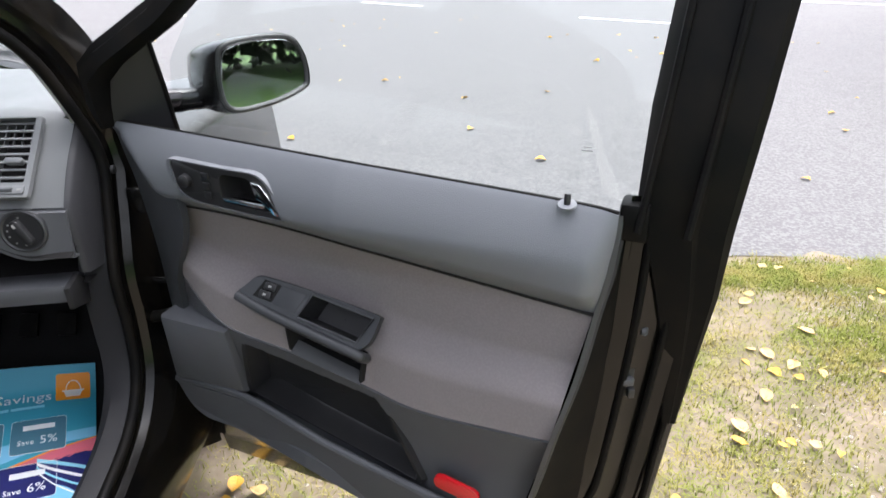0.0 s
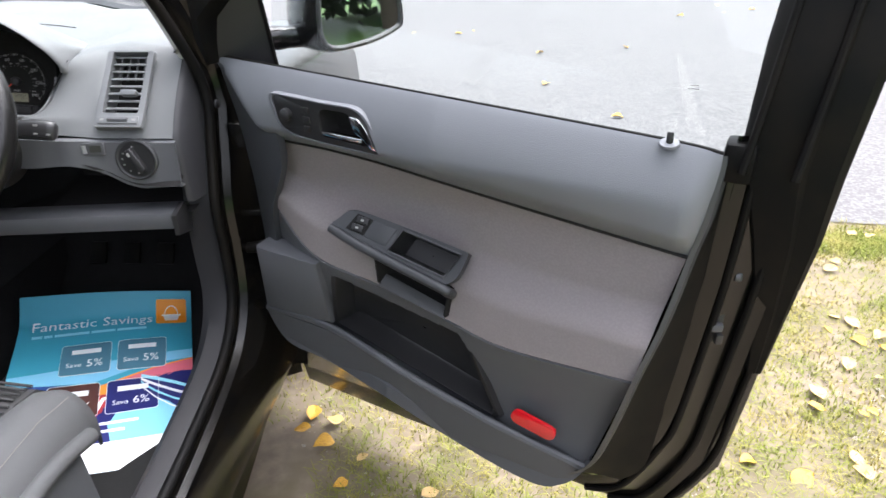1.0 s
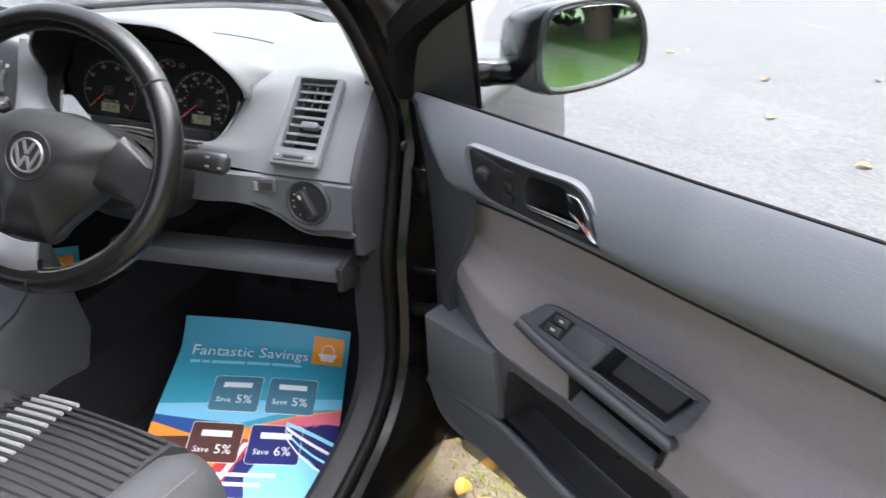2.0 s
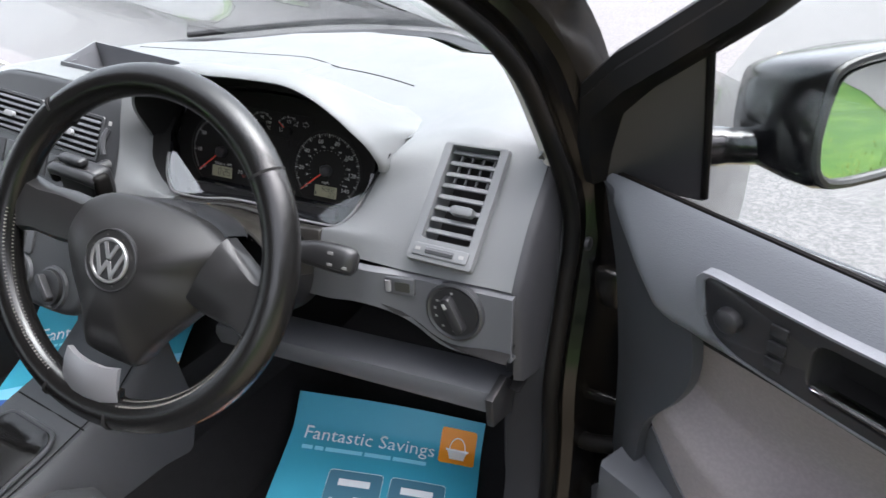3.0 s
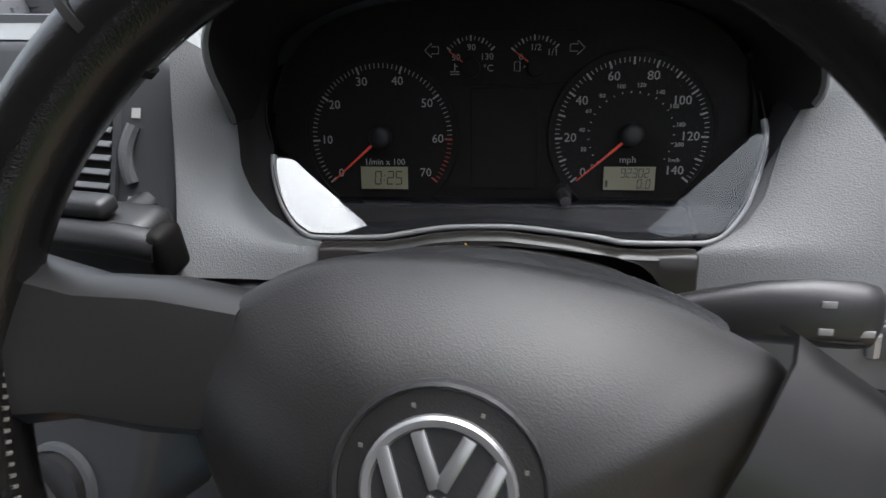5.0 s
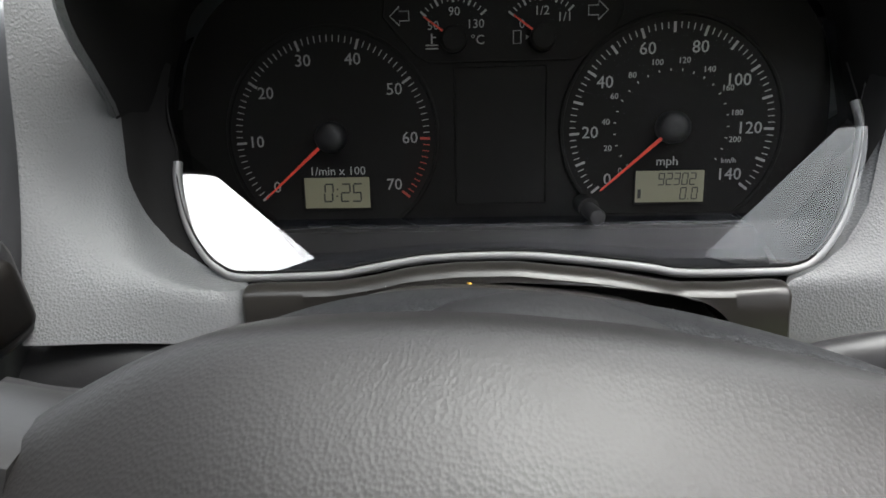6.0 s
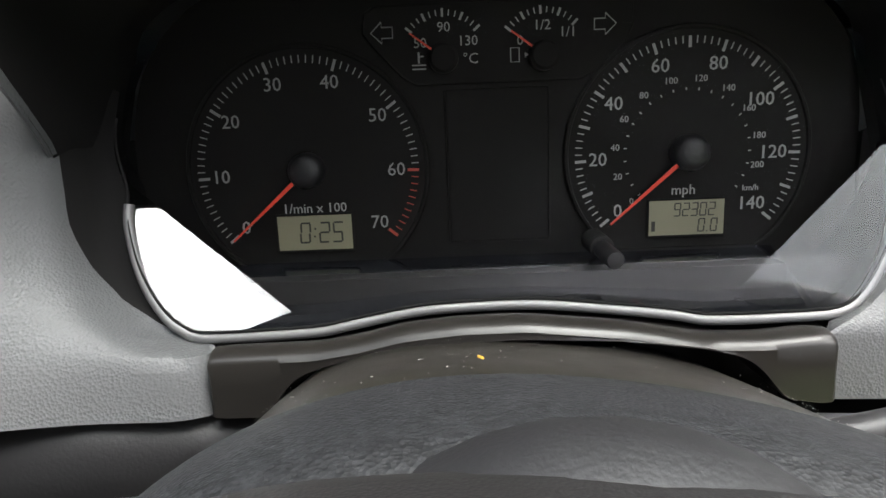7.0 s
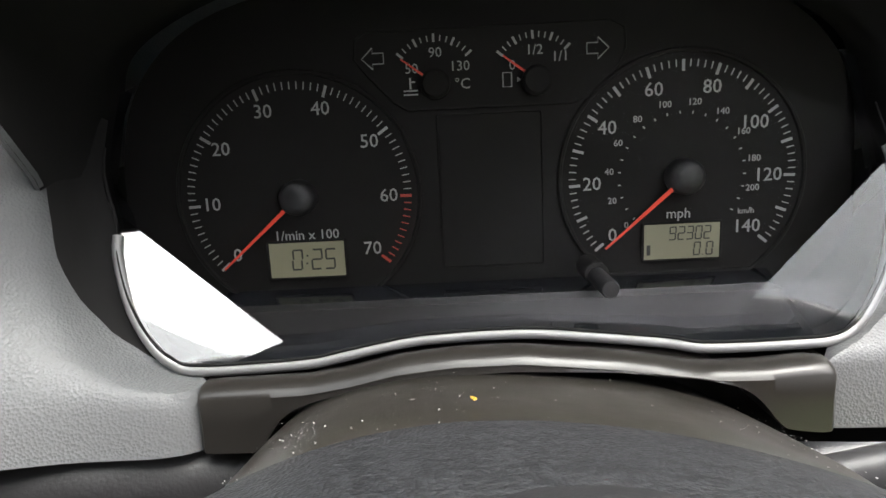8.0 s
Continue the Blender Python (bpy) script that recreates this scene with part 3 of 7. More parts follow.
# handle recess
hrec = HANDLE
hin = [(0.262, 0.978), (0.315, 0.977), (0.352, 0.928), (0.262, 0.934)]
hl = Matrix.Translation((0, -0.0385, 0)) @ up
def rounded(poly, r=0.008):
    """An outline with its corners taken off."""
    out = []
    for i, p in enumerate(poly):
        p, a, b = Vector(p), Vector(poly[i - 1]), Vector(poly[(i + 1) % len(poly)])
        da, db = (a - p), (b - p)
        s, e = p + da * min(0.45, r / da.length), p + db * min(0.45, r / db.length)
        out += [tuple(s * (1 - t_)**2 + p * 2 * t_ * (1 - t_) + e * t_ * t_) for t_ in (0, 0.33, 0.67, 1)]
    return out


def frame_plate(plate_, cup, centre, m, high=0.004, deep=0.012):
    """A plate with a cup's opening left free."""
    outer = resample([(a, b, 0) for a, b in plate_], 64, True)
    centre = Vector(centre)
    hole = []
    for p in outer:
        d, best = (p - centre).normalized(), 0.2
        for (ax, ay), (bx, by) in zip(cup, cup[1:] + cup[:1]):
            e = Vector((bx - ax, by - ay))
            den = d.x * e.y - d.y * e.x
            if abs(den) > 1e-9:
                q = Vector((ax - centre.x, ay - centre.y))
                far_, on = (q.x * e.y - q.y * e.x) / den, (q.x * d.y - q.y * d.x) / den
                if far_ > 0 and -1e-6 <= on <= 1 + 1e-6:
                    best = min(best, far_)
        hole.append(centre + d * min(best, 0.96 * (p - centre).length))
    rows = [[m @ Vector((p.x, p.y, h)) for p in loop] for loop, h in ((outer, high - deep - 0.004), (outer, high - 0.002), ([p.lerp(q, 0.04) for p, q in zip(outer, hole)], high), ([p.lerp(q, 0.97) for p, q in zip(outer, hole)], high), (hole, high - 0.002), (hole, high - deep))]
    return sheet(rows, close=True)


bezel_c = Vector((0.272, 0.955))
hcup = rounded(hin, 0.010)
part("handle_bezel", frame_plate(rounded([tuple(bezel_c + (Vector(p) - bezel_c) * 1.07) for p in hrec], 0.016), rounded(hrec, 0.012), (0.275, 0.955, 0), hl, -0.0035, 0.02), ROLL, door, "slim grey surround of the handle")
handle_plate = part("handle_plate", frame_plate(rounded(hrec, 0.012), hcup, (0.305, 0.955, 0), hl, -0.0045, 0.01), BLACK_PLASTIC, door, "black handle surround")
part("handle_cup", well(hcup, hl, -0.0055, 0.034, 0.9), BLACK_MATT, handle_plate, "deep black finger recess")
flag = [(0.318, 0.974), (0.334, 0.972), (0.347, 0.955), (0.364, 0.924), (0.353, 0.9255), (0.337, 0.9420), (0.324, 0.9500)]
part("door_handle", prism(rounded(flag, 0.004), -0.012, -0.001, 0.002, m=hl), CHROME, handle_plate, "chrome inner door handle")
part("handle_bar", prism(rounded([(0.264, 0.9370), (0.336, 0.9330), (0.338, 0.9400), (0.264, 0.9425)], 0.003), -0.012, -0.003, 0.0015, m=hl), CHROME, handle_plate, "thin chrome bar of the handle")
part("mirror_knob", lathe([(0.0105, 0), (0.0098, 0.008), (0.0065, 0.0105), (0.0, 0.011)], 20, hl @ Matrix.Translation((0.200, 0.962, -0.0045))), BLACK_PLASTIC, handle_plate, "mirror adjuster knob")
for dz in (0.015, 0.0, -0.015):
    part("lock_button", box((0.013, 0.010, 0.003), (0, 0, 0.006), 0.001, m=None), BLACK_PLASTIC, handle_plate).matrix_basis = hl @ Matrix.Translation((0.238, 0.958 + dz, -0.0085))
# armrest switch plate and pull cup
plate = [(-0.1030, 0.0040), (-0.0960, 0.0200), (-0.0835, 0.0385), (-0.060, 0.0440), (0.030, 0.0475), (0.112, 0.0480), (0.1200, 0.0440), (0.1080, -0.0065), (0.0200, -0.0035), (-0.0500, 0.0000)]
plate = [(p.x, p.y) for p in curve([(a, b, 0) for a, b in plate], 4, True)]

arm = part("armrest_plate", frame_plate(plate, CUP, (0.055, 0.022, 0), ARM_M), ARM_BLACK, door, "black armrest plate with window switches")
part("pull_cup", well(CUP, ARM_M, 0.0042, 0.045), BLACK_PLASTIC, arm, "deep pull cup")
part("cup_rim", tube([ARM_M @ Vector((a, b, 0.005)) for a, b in CUP], 0.0018, 6, True), CHARCOAL, arm)
part("switch_bed", prism([(-0.078, 0.010), (-0.068, 0.038), (-0.040, 0.038), (-0.046, 0.010)], 0.004, 0.0048, m=ARM_M), BLACK_MATT, arm)
part("switch_panel", prism([(-0.044, 0.009), (-0.037, 0.038), (0.002, 0.038), (-0.006, 0.008)], 0.004, 0.0050, 0.0004, m=ARM_M), ARM_BLACK, arm)
for i in range(2):
    sw = part("window_switch", box((0.020, 0.011, 0.004), bevel=0.0015), BLACK_PLASTIC, arm, "black window switch")
    sw.matrix_basis = ARM_M @ pose(-0.059 + 0.004 * i, 0.0175 + 0.0135 * i, 0.0062, 0, 0, 4)
    part("switch_mark", box((0.005, 0.003, 0.0006)), WHITE_PRINT, arm).matrix_basis = ARM_M @ pose(-0.059 + 0.004 * i, 0.0175 + 0.0135 * i, 0.0085, 0, 0, 4)
part("pull_bar", tube(curve([ARM_M @ Vector(p) for p in ((-0.1040, 0.0015, 0.0), (-0.05, -0.0055, 0.003), (0.02, -0.0100, 0.004), (0.101, -0.0145, 0.002), (0.108, -0.0170, -0.008), (0.109, -0.0190, -0.035))], 8), 0.0080, 12), ARM_BLACK, arm, "black pull bar")
part("pull_gap", well(GAP, Matrix.Translation((0, -0.066, 0)) @ FLAT, 0.004, 0.035, 0.9), BLACK_MATT, arm)
part("gap_ledge", sheet([[(0.372, -0.052, 0.722), (0.482, -0.054, 0.690)], [(0.368, -0.072, 0.710), (0.484, -0.072, 0.680)]], 0.004), CHARCOAL, arm)
# lock pin
part("lock_pin", lathe([(0.0042, 0), (0.0042, 0.014), (0.003, 0.0165)], 12, Matrix.Translation((0.767, -0.010, 0.986))), BLACK_PLASTIC, door, "black lock pin")
part("pin_collar", lathe([(0.012, -0.002), (0.0115, 0.0006), (0.006, 0.001)], 20, Matrix.Translation((0.767, -0.010, 0.9885)) @ Euler((radians(12), 0, 0)).to_matrix().to_4x4()), ROLL, door)
# painted shell, window frame, glass
shell = [(0.955, 0.935), (0.950, 0.80), (0.930, 0.56), (0.915, 0.40), (0.86, 0.27), (0.80, 0.235), (0.30, 0.245), (0.03, 0.26), (0.0, 0.40), (0.0, 0.95), (0.03, 0.965)]
part("outer_skin", prism(shell, -0.105, -0.085, 0.004, m=up), PAINT, door, "black painted outer skin")
edge = [(0.955, 1.0), (0.950, 0.80), (0.930, 0.56), (0.915, 0.40), (0.86, 0.27), (0.80, 0.235)]
steps = [(0.0, 0.10), (-0.008, 0.088), (-0.020, 0.085), (-0.028, 0.055), (-0.060, 0.048), (-0.078, 0.030), (-0.095, 0.018), (-0.115, 0.012)]
rows = [[(u + d, y, z - d * (0.9 if z < 0.5 else 0.0)) for u, z in edge] for d, y in steps]
part("shut_face", sheet(rows), JAMB, door, "dusty black shut face of the door")
part("front_face", sheet([[(0.0, 0.10, z) for z in (0.26, 0.6, 0.96)], [(-0.03, 0.06, z) for z in (0.26, 0.6, 0.98)], [(0.005, 0.02, z) for z in (0.30, 0.6, 1.0)], [(0.03, 0.012, z) for z in (0.45, 0.6, 1.01)]]), JAMB, door, "black painted hinge edge of the door")
part("lower_shell", sheet([[(0.80, 0.10, 0.235), (0.30, 0.10, 0.245), (0.03, 0.10, 0.26)], [(0.72, 0.02, 0.36), (0.30, 0.02, 0.43), (0.06, 0.02, 0.50)],
                           [(0.72, -0.03, 0.44), (0.30, -0.02, 0.50), (0.08, 0.0, 0.56)]]), PAINT, door)
for k, (du, dy) in enumerate(((-0.014, 0.086), (-0.050, 0.050), (-0.088, 0.024))):
    part("shut_seal", tube(curve([(u + du, dy - 0.004, z - du * (0.9 if z < 0.5 else 0.0)) for u, z in edge], 6), 0.005, 8), RUBBER, door, "dusty rubber door seal")
lat = axes((0.855, 0.030, 0.715), (1, 0.5, 0), (0, 0, 1))
latch = part("door_latch", box((0.030, 0.05, 0.012), bevel=0.003), BLACK_PLASTIC, door, "black latch with metal claw")
latch.matrix_basis = lat
part("claw", box((0.016, 0.012, 0.010), (0.004, 0.006, 0.010), 0.002), CHARCOAL, latch)
part("claw", box((0.010, 0.016, 0.010), (0.010, -0.014, 0.010), 0.002), STALK_BLACK, latch)
part("bolt", lathe([(0.007, 0), (0.007, 0.006), (0.004, 0.008)], 10, axes((0.872, 0.035, 0.80), (0, 1, 0), (0, 0, 1))), CHARCOAL, door)
part("striker_pad", box((0.022, 0.014, 0.024), (0.946, 0.085, 0.965), 0.004), RUBBER, door)
# window frame: rear upright, top rail, front rail, all leaning in
def frame_bar(line, w, d):
    """A window frame bar of width w along a line and depth d across the door."""
    rows = []
    for p, side, *size in line:
        w, d = size or (w, d)
        s = Vector(side).normalized()
        o = Vector(p)
        rows.append([o + s * a * w + Vector((0, b * d, 0)) for a, b in ((-0.5, -0.25), (-0.38, -0.5), (0.1, -0.5), (0.16, -0.38), (0.42, -0.34), (0.5, -0.2), (0.5, 0.5), (-0.5, 0.5))])
    return sheet(rows, close=True)


part("window_frame", frame_bar([((0.926, 0.080, 0.62), (1, 0, 0), 0.020, 0.012), ((0.924, 0.072, 0.74), (1, 0, 0), 0.045, 0.03), ((0.915, 0.060, 0.86), (1, 0, 0), 0.085, 0.055), ((0.902, 0.045, 0.96), (1, 0, 0), 0.115, 0.07), ((0.910, 0.065, 1.10), (1, 0, 0), 0.125, 0.075), ((0.925, 0.105, 1.28), (1, 0, 0)), ((0.91, 0.150, 1.40), (1, 0, 0.4))], 0.125, 0.075), RUBBER, door, "black rear window frame with rubber seals")
part("top_frame", frame_bar([((0.90, 0.150, 1.42), (0, 0, 1)), ((0.68, 0.190, 1.47), (0, 0, 1)), ((0.42, 0.205, 1.45), (0.2, 0, 1)), ((0.25, 0.180, 1.36), (-0.6, 0, 1)), ((0.15, 0.140, 1.25), (-0.7, 0, 1)), ((0.085, 0.105, 1.185), (-0.6, 0, 1)), ((0.038, 0.073, 1.148), (-0.6, 0, 1)), ((0.008, 0.053, 1.125), (-0.6, 0, 1)), ((-0.020, 0.042, 1.096), (-0.8, 0, 1)), ((-0.034, 0.050, 1.04), (-1, 0, 0.3), 0.03, 0.04), ((-0.038, 0.06, 1.0), (-1, 0, 0), 0.02, 0.03)], 0.044, 0.05), RUBBER, door, "black window frame with rubber seals")
for off in (-0.036, 0.020):
    part("frame_seal", tube(curve([(0.888 + off, -0.006 + 0.002, 0.96), (0.902 + off, 0.026, 1.10), (0.915 + off, 0.064, 1.28), (0.91 + off, 0.10, 1.38)], 5), 0.005, 8), RUBBER, door)
glass = part("door_glass", sheet([[(u, 0.022, z) for u, z in ((0.13, 1.0), (0.4, 1.0), (0.86, 0.97))], [(u, 0.045, z) for u, z in ((0.135, 1.12), (0.4, 1.12), (0.87, 1.12))],
                                  [(u, 0.085, z) for u, z in ((0.20, 1.24), (0.4, 1.26), (0.88, 1.26))], [(u, 0.13, z) for u, z in ((0.34, 1.36), (0.5, 1.40), (0.89, 1.40))]], 0.003), GLASS, door, "clear slightly green door window")
glass.visible_shadow = False
part("waist_seal", tube(curve([(x, 0.0030 - n, z + 0.0005) for x, z, n in BELT], 8), 0.0034, 8), RUBBER, door, "black waist seal")
part("frame_corner", box((0.036, 0.040, 0.050), (0.846, 0.020, 0.968), 0.006), RUBBER, door)
part("etched_mark", box((0.014, 0.0004, 0.0009), (0.78, 0.028, 1.045)), FAINT_PRINT, door)
part("etched_mark", box((0.010, 0.0004, 0.0009), (0.78, 0.029, 1.049)), FAINT_PRINT, door)
# mirror corner and mirror
part("mirror_corner", sheet([[(-0.030, 0.064, 0.996), (0.011, 0.092, 0.990), (0.051, 0.124, 0.980)], [(-0.024, 0.053, 1.054), (0.015, 0.078, 1.06), (0.056, 0.110, 1.063)], [(-0.019, 0.048, 1.089), (0.014, 0.068, 1.105), (0.058, 0.102, 1.10)], [(-0.010, 0.044, 1.112), (0.022, 0.066, 1.132), (0.060, 0.094, 1.140)]], 0.006), BLACK_PLASTIC, door, "black mirror corner trim")
part("corner_rib", tube([(0.053, 0.122, 0.985), (0.057, 0.108, 1.063), (0.061, 0.092, 1.140)], 0.004, 8), RUBBER, door)


# ---- wheels ----
for wx, wy in ((0.775, 1.72), (0.775, -0.85), (-0.775, 1.72), (-0.775, -0.85)):
    side = 1 if wx > 0 else -1
    wm = pose(wx, wy, 0.29, 0, 90 * side, 0)
    wheel_ = part("wheel", lathe([(0.05, -0.055), (0.19, -0.055), (0.19, 0.02), (0.06, 0.03), (0.0, 0.032)], 32, wm), SATIN, body, "grey wheel")
    part("tyre", lathe([(0.19, -0.06), (0.25, -0.064), (0.286, -0.05), (0.29, 0.0), (0.286, 0.05), (0.25, 0.064), (0.19, 0.055), (0.19, -0.06)], 40, wm), RUBBER, wheel_, "black rubber tyre")
# the mirror hangs on the door, so it is built in the door's own frame
to_door = DOOR.inverted()
MIR = to_door @ axes((1.036, 1.205, 1.066), (0.655, 0.755, -0.03), (-0.06, 0.10, 0.99))
house = [(-0.085, -0.050), (-0.088, 0.030), (-0.060, 0.060), (0.060, 0.062), (0.098, 0.030), (0.104, -0.022), (0.085, -0.042), (0.0, -0.058)]
house = [(p.x, p.y) for p in curve([(a, b, 0) for a, b in house], 6, True)]
mirror = part("door_mirror", dome(house, [(0.90, 0.006), (1.0, 0.010), (1.03, 0.0), (1.02, -0.03), (0.96, -0.075), (0.82, -0.115), (0.55, -0.14), (0.2, -0.15)], m=MIR), PAINT, door, "black door mirror")
# the steps above close the back; the front is closed by the bezel and the mirror glass
part("mirror_glass", prism([(a * 0.88, b * 0.86) for a, b in house], 0.0085, 0.010, 0.0006, m=MIR @ pose(0, 0, 0, 3.3)), MIRROR, mirror, "mirror glass", smooth=0)
part("mirror_bezel", tube([MIR @ Vector((a * 0.93, b * 0.93, 0.008)) for a, b in house], 0.005, 8, True), BLACK_PLASTIC, mirror)
part("mirror_arm", tube(curve([(0.010, 0.125, 1.03), (0.045, 0.165, 1.028), (0.09, 0.200, 1.030), (0.12, 0.225, 1.04)], 6), [0.026] * 6 + [0.024] * 6 + [0.024] * 7, 14, squash=0.8), PAINT, mirror)

# TAPER: the door grows deeper and taller towards its hinges, and its window stands outboard of the trim
SPREAD = Vector((0.853, -0.751, 1.268))
OUTBOARD = ("window_frame", "frame_seal", "door_glass", "etched_mark", "outer_skin")
REAR = ("shut_face", "shut_seal", "door_latch", "claw", "bolt", "striker_pad", "lock_pin", "pin_collar", "rear_return", "shut_inner", "top_frame", "mirror_corner", "corner_rib", "hinge_shield")


def clamp(s):
    return max(0.0, min(1.0, s))


def grown(p, outboard):
    if outboard:
        k = 0.142 * clamp((0.82 - p.x) / 0.67) * (1 if p.x > 0 else 1 - p.x)
    else:
        high, mid_ = 0.088 * clamp((0.45 - p.x) / 0.40), 0.09 * clamp((0.85 - p.x) / 0.35)
        low_ = max(mid_, 0.136 * clamp((0.55 - p.x) / 0.30))
        a, b = smooth(0.84, 0.93, p.z), smooth(0.56, 0.66, p.z)
        k = high * a + (mid_ * b + low_ * (1 - b)) * (1 - a)
    return SPREAD + (p - SPREAD) * (1 + k)


mirror_parts = {mirror, *mirror.children}
for ob in list(door.children_recursive):
    name = ob.name.split(".")[0]
    if ob not in mirror_parts and name not in REAR:
        ob.data.transform(ob.matrix_basis)
        ob.matrix_basis = Matrix()
        for v in ob.data.vertices:
            v.co = grown(v.co, name in OUTBOARD)
# every piece hangs directly on the door, and the door on the car
for ob in list(door.children_recursive):
    if ob.parent is not door:
        ob.matrix_basis = ob.parent.matrix_basis @ ob.matrix_basis
        ob.parent = door
door.parent = body
for key in ("category",):
    del door[key]

# ---- dashboard ----
dash = thing("dashboard", pose(0, 0, 0), "grey grained plastic dashboard with vents and switches", "dashboard")


def along(table, x):
    """Reads a small table of (x, values...) at x, smoothly."""
    if x <= table[0][0]:
        return Vector(table[0][1:])
    for a, b in zip(table, table[1:]):
        if x <= b[0]:
            s = (x - a[0]) / (b[0] - a[0])
            s = s * s * (3 - 2 * s)
            return Vector(a[1:]).lerp(Vector(b[1:]), s)
    return Vector(table[-1][1:])


# the edge where the top turns down into the face, and the face's lower edge: x, y, z
BROW = [(-0.72, 1.14, 1.010), (-0.30, 1.13, 1.045), (-0.20, 1.02, 1.060), (0.10, 1.02, 1.065), (0.165, 1.02, 1.04), (0.19, 1.010, 1.012), (0.53, 1.045, 1.012), (0.575, 1.10, 1.022), (0.62, 1.126, 1.026), (0.725, 1.142, 1.012)]
GROOVE = [(-0.72, 1.03, 0.90), (-0.30, 1.02, 0.90), (0.15, 0.915, 0.952), (0.27, 0.937, 0.940), (0.496, 0.980, 0.911), (0.54, 0.988, 0.905), (0.62, 1.012, 0.896), (0.725, 1.026, 0.890)]


def dash_rows(x0, x1, n=24, at=None):
    rows = []
    for x in (at or np.linspace(x0, x1, n)):
        by, bz = along(BROW, x)
        gy, gz = along(GROOVE, x)
        back = 1.77 - glass_base(x)
        row = [(x, back, 1.005), (x, back - 0.04, 1.022)]
        for s in np.linspace(0.15, 0.9, 5):
            row.append((x, back + (by - back) * s, 1.028 + (bz + 0.006 - 1.028) * s * s))
        b, g = Vector((x, by, bz)), Vector((x, gy, gz))
        row += [(x, by + 0.022, bz + 0.005), b]
        for s in (0.04, 0.08, 0.12, 0.16, 0.25, 0.35, 0.5, 0.62, 0.70, 0.74, 0.78, 0.82, 0.86, 0.93):
            row.append(b.lerp(g, s) + Vector((0, -0.006, 0.006)) * math.sin(math.pi * s))
        row += [g, (x, gy + 0.02, gz - 0.006)]
        if x > 0.19:
            # the top rolls softly into the face
            top_, mid_, low_ = Vector(row[6]), b + Vector((0, 0, 0.006)), Vector(row[13])
            for k in range(7, 13):
                u_ = (k - 6) / 7
                row[k] = top_ * (1 - u_) ** 2 + mid_ * 2 * u_ * (1 - u_) + low_ * u_ * u_
        rows.append(row)
    return rows


VENT = axes((0.6435, 1.066, 0.965), (1, 0.02, -0.02), (-0.015, 0.714, 0.70))


def holed(bm, m, hw, hh, cy):
    """Takes out the faces behind a vent's opening."""
    inv = m.inverted()
    gone = []
    for f in bm.faces:
        c = inv @ f.calc_center_median()
        if abs(c.x) < hw and abs(c.y - cy) < hh and abs(c.z) < 0.03:
            gone.append(f)
    bmesh.ops.delete(bm, geom=gone, context="FACES")
    return bm


part("dash_left", sheet(dash_rows(-0.72, -0.235), 0.004), DASH, dash)
part("dash_middle", sheet([r[:6] for r in dash_rows(-0.235, 0.168, 24)], 0.004), DASH, dash)
part("dash_behind_hood", sheet([r[:7] for r in dash_rows(0.168, 0.5540, 30)]), DASH, dash)
# seam that runs along the top
def top_height(x, y):
    """Height of the dashboard's top at a place."""
    by, bz = along(BROW, x)
    far_ = 1.77 - glass_base(x)
    return 1.028 + (bz + 0.006 - 1.028) * ((far_ - y) / (far_ - by)) ** 2


seam = [(x, 1.415 + (-0.085 * x if x < 0 else -0.57 * x * x)) for x in np.linspace(-0.50, 0.415, 40)]
part("airbag_seam", tube([(x, y, top_height(x, y) + 0.0003) for x, y in seam], 0.0011, 6), BLACK_MATT, dash)
# the instruments' own plane: across, up it, and out towards the driver
CL = axes((0.3707, 1.0436, 0.9994), (0.9723, 0.2006, -0.1203), (0.0554, 0.3023, 0.9516)) @ Matrix.Diagonal((0.966, 0.966, 0.966, 1))


def cl(u, v, n=0.0):
    return CL @ Vector((u, v, n))


# hood over the instruments
rim = [cl(*p) for p in curve([(-0.1705, 0.0050, 0.0420), (-0.169, 0.0095, 0.0465), (-0.167, 0.022, 0.060), (-0.166, 0.040, 0.076), (-0.162, 0.057, 0.084), (-0.148, 0.076, 0.089), (-0.122, 0.092, 0.091), (-0.085, 0.100, 0.092), (-0.045, 0.100, 0.091), (0.0, 0.1020, 0.090), (0.045, 0.1025, 0.089), (0.072, 0.1000, 0.087), (0.102, 0.0900, 0.085), (0.1318, 0.0733, 0.080), (0.152, 0.0580, 0.074), (0.166, 0.0455, 0.066), (0.1745, 0.0320, 0.056), (0.1780, 0.0210, 0.047), (0.1765, 0.0135, 0.041)], 6)]
rim = resample(rim, 70)
own = [CL.inverted() @ p for p in rim]
rows = [rim]
for d, rise, drop in ((0.0015, 0.0022, 0), (0.005, 0.0040, 0), (0.012, 0.0052, 0), (0.03, 0.0062, 0.02), (0.05, 0.0072, 0.08), (0.08, 0.0090, 0.24), (0.115, 0.011, 0.45), (0.15, 0.013, 0.66), (0.19, 0.015, 0.86), (0.23, 0.016, 0.98), (0.27, 0.017, 1.06)):
    row = []
    for i, p in enumerate(own):
        ahead = own[min(i + 1, len(own) - 1)] - own[max(i - 1, 0)]
        out = Vector((-ahead.y, ahead.x, 0)).normalized()
        q = cl(*(p + out * rise)) + Vector((0.10 * d, d, 0)).lerp(cl(0, 0, -d) - cl(0, 0, 0), 1 - max(0.0, out.y) ** 2)
        q.z += (1.018 - q.z) * drop * max(0.0, out.y)
        q.z -= max(0.0, out.x) * 0.28 * max(0.0, d - 0.04)
        row.append(q)
    rows.append(row)
part("instrument_hood", sheet(rows, 0.003), DASH, dash, "grained hood over the instruments")

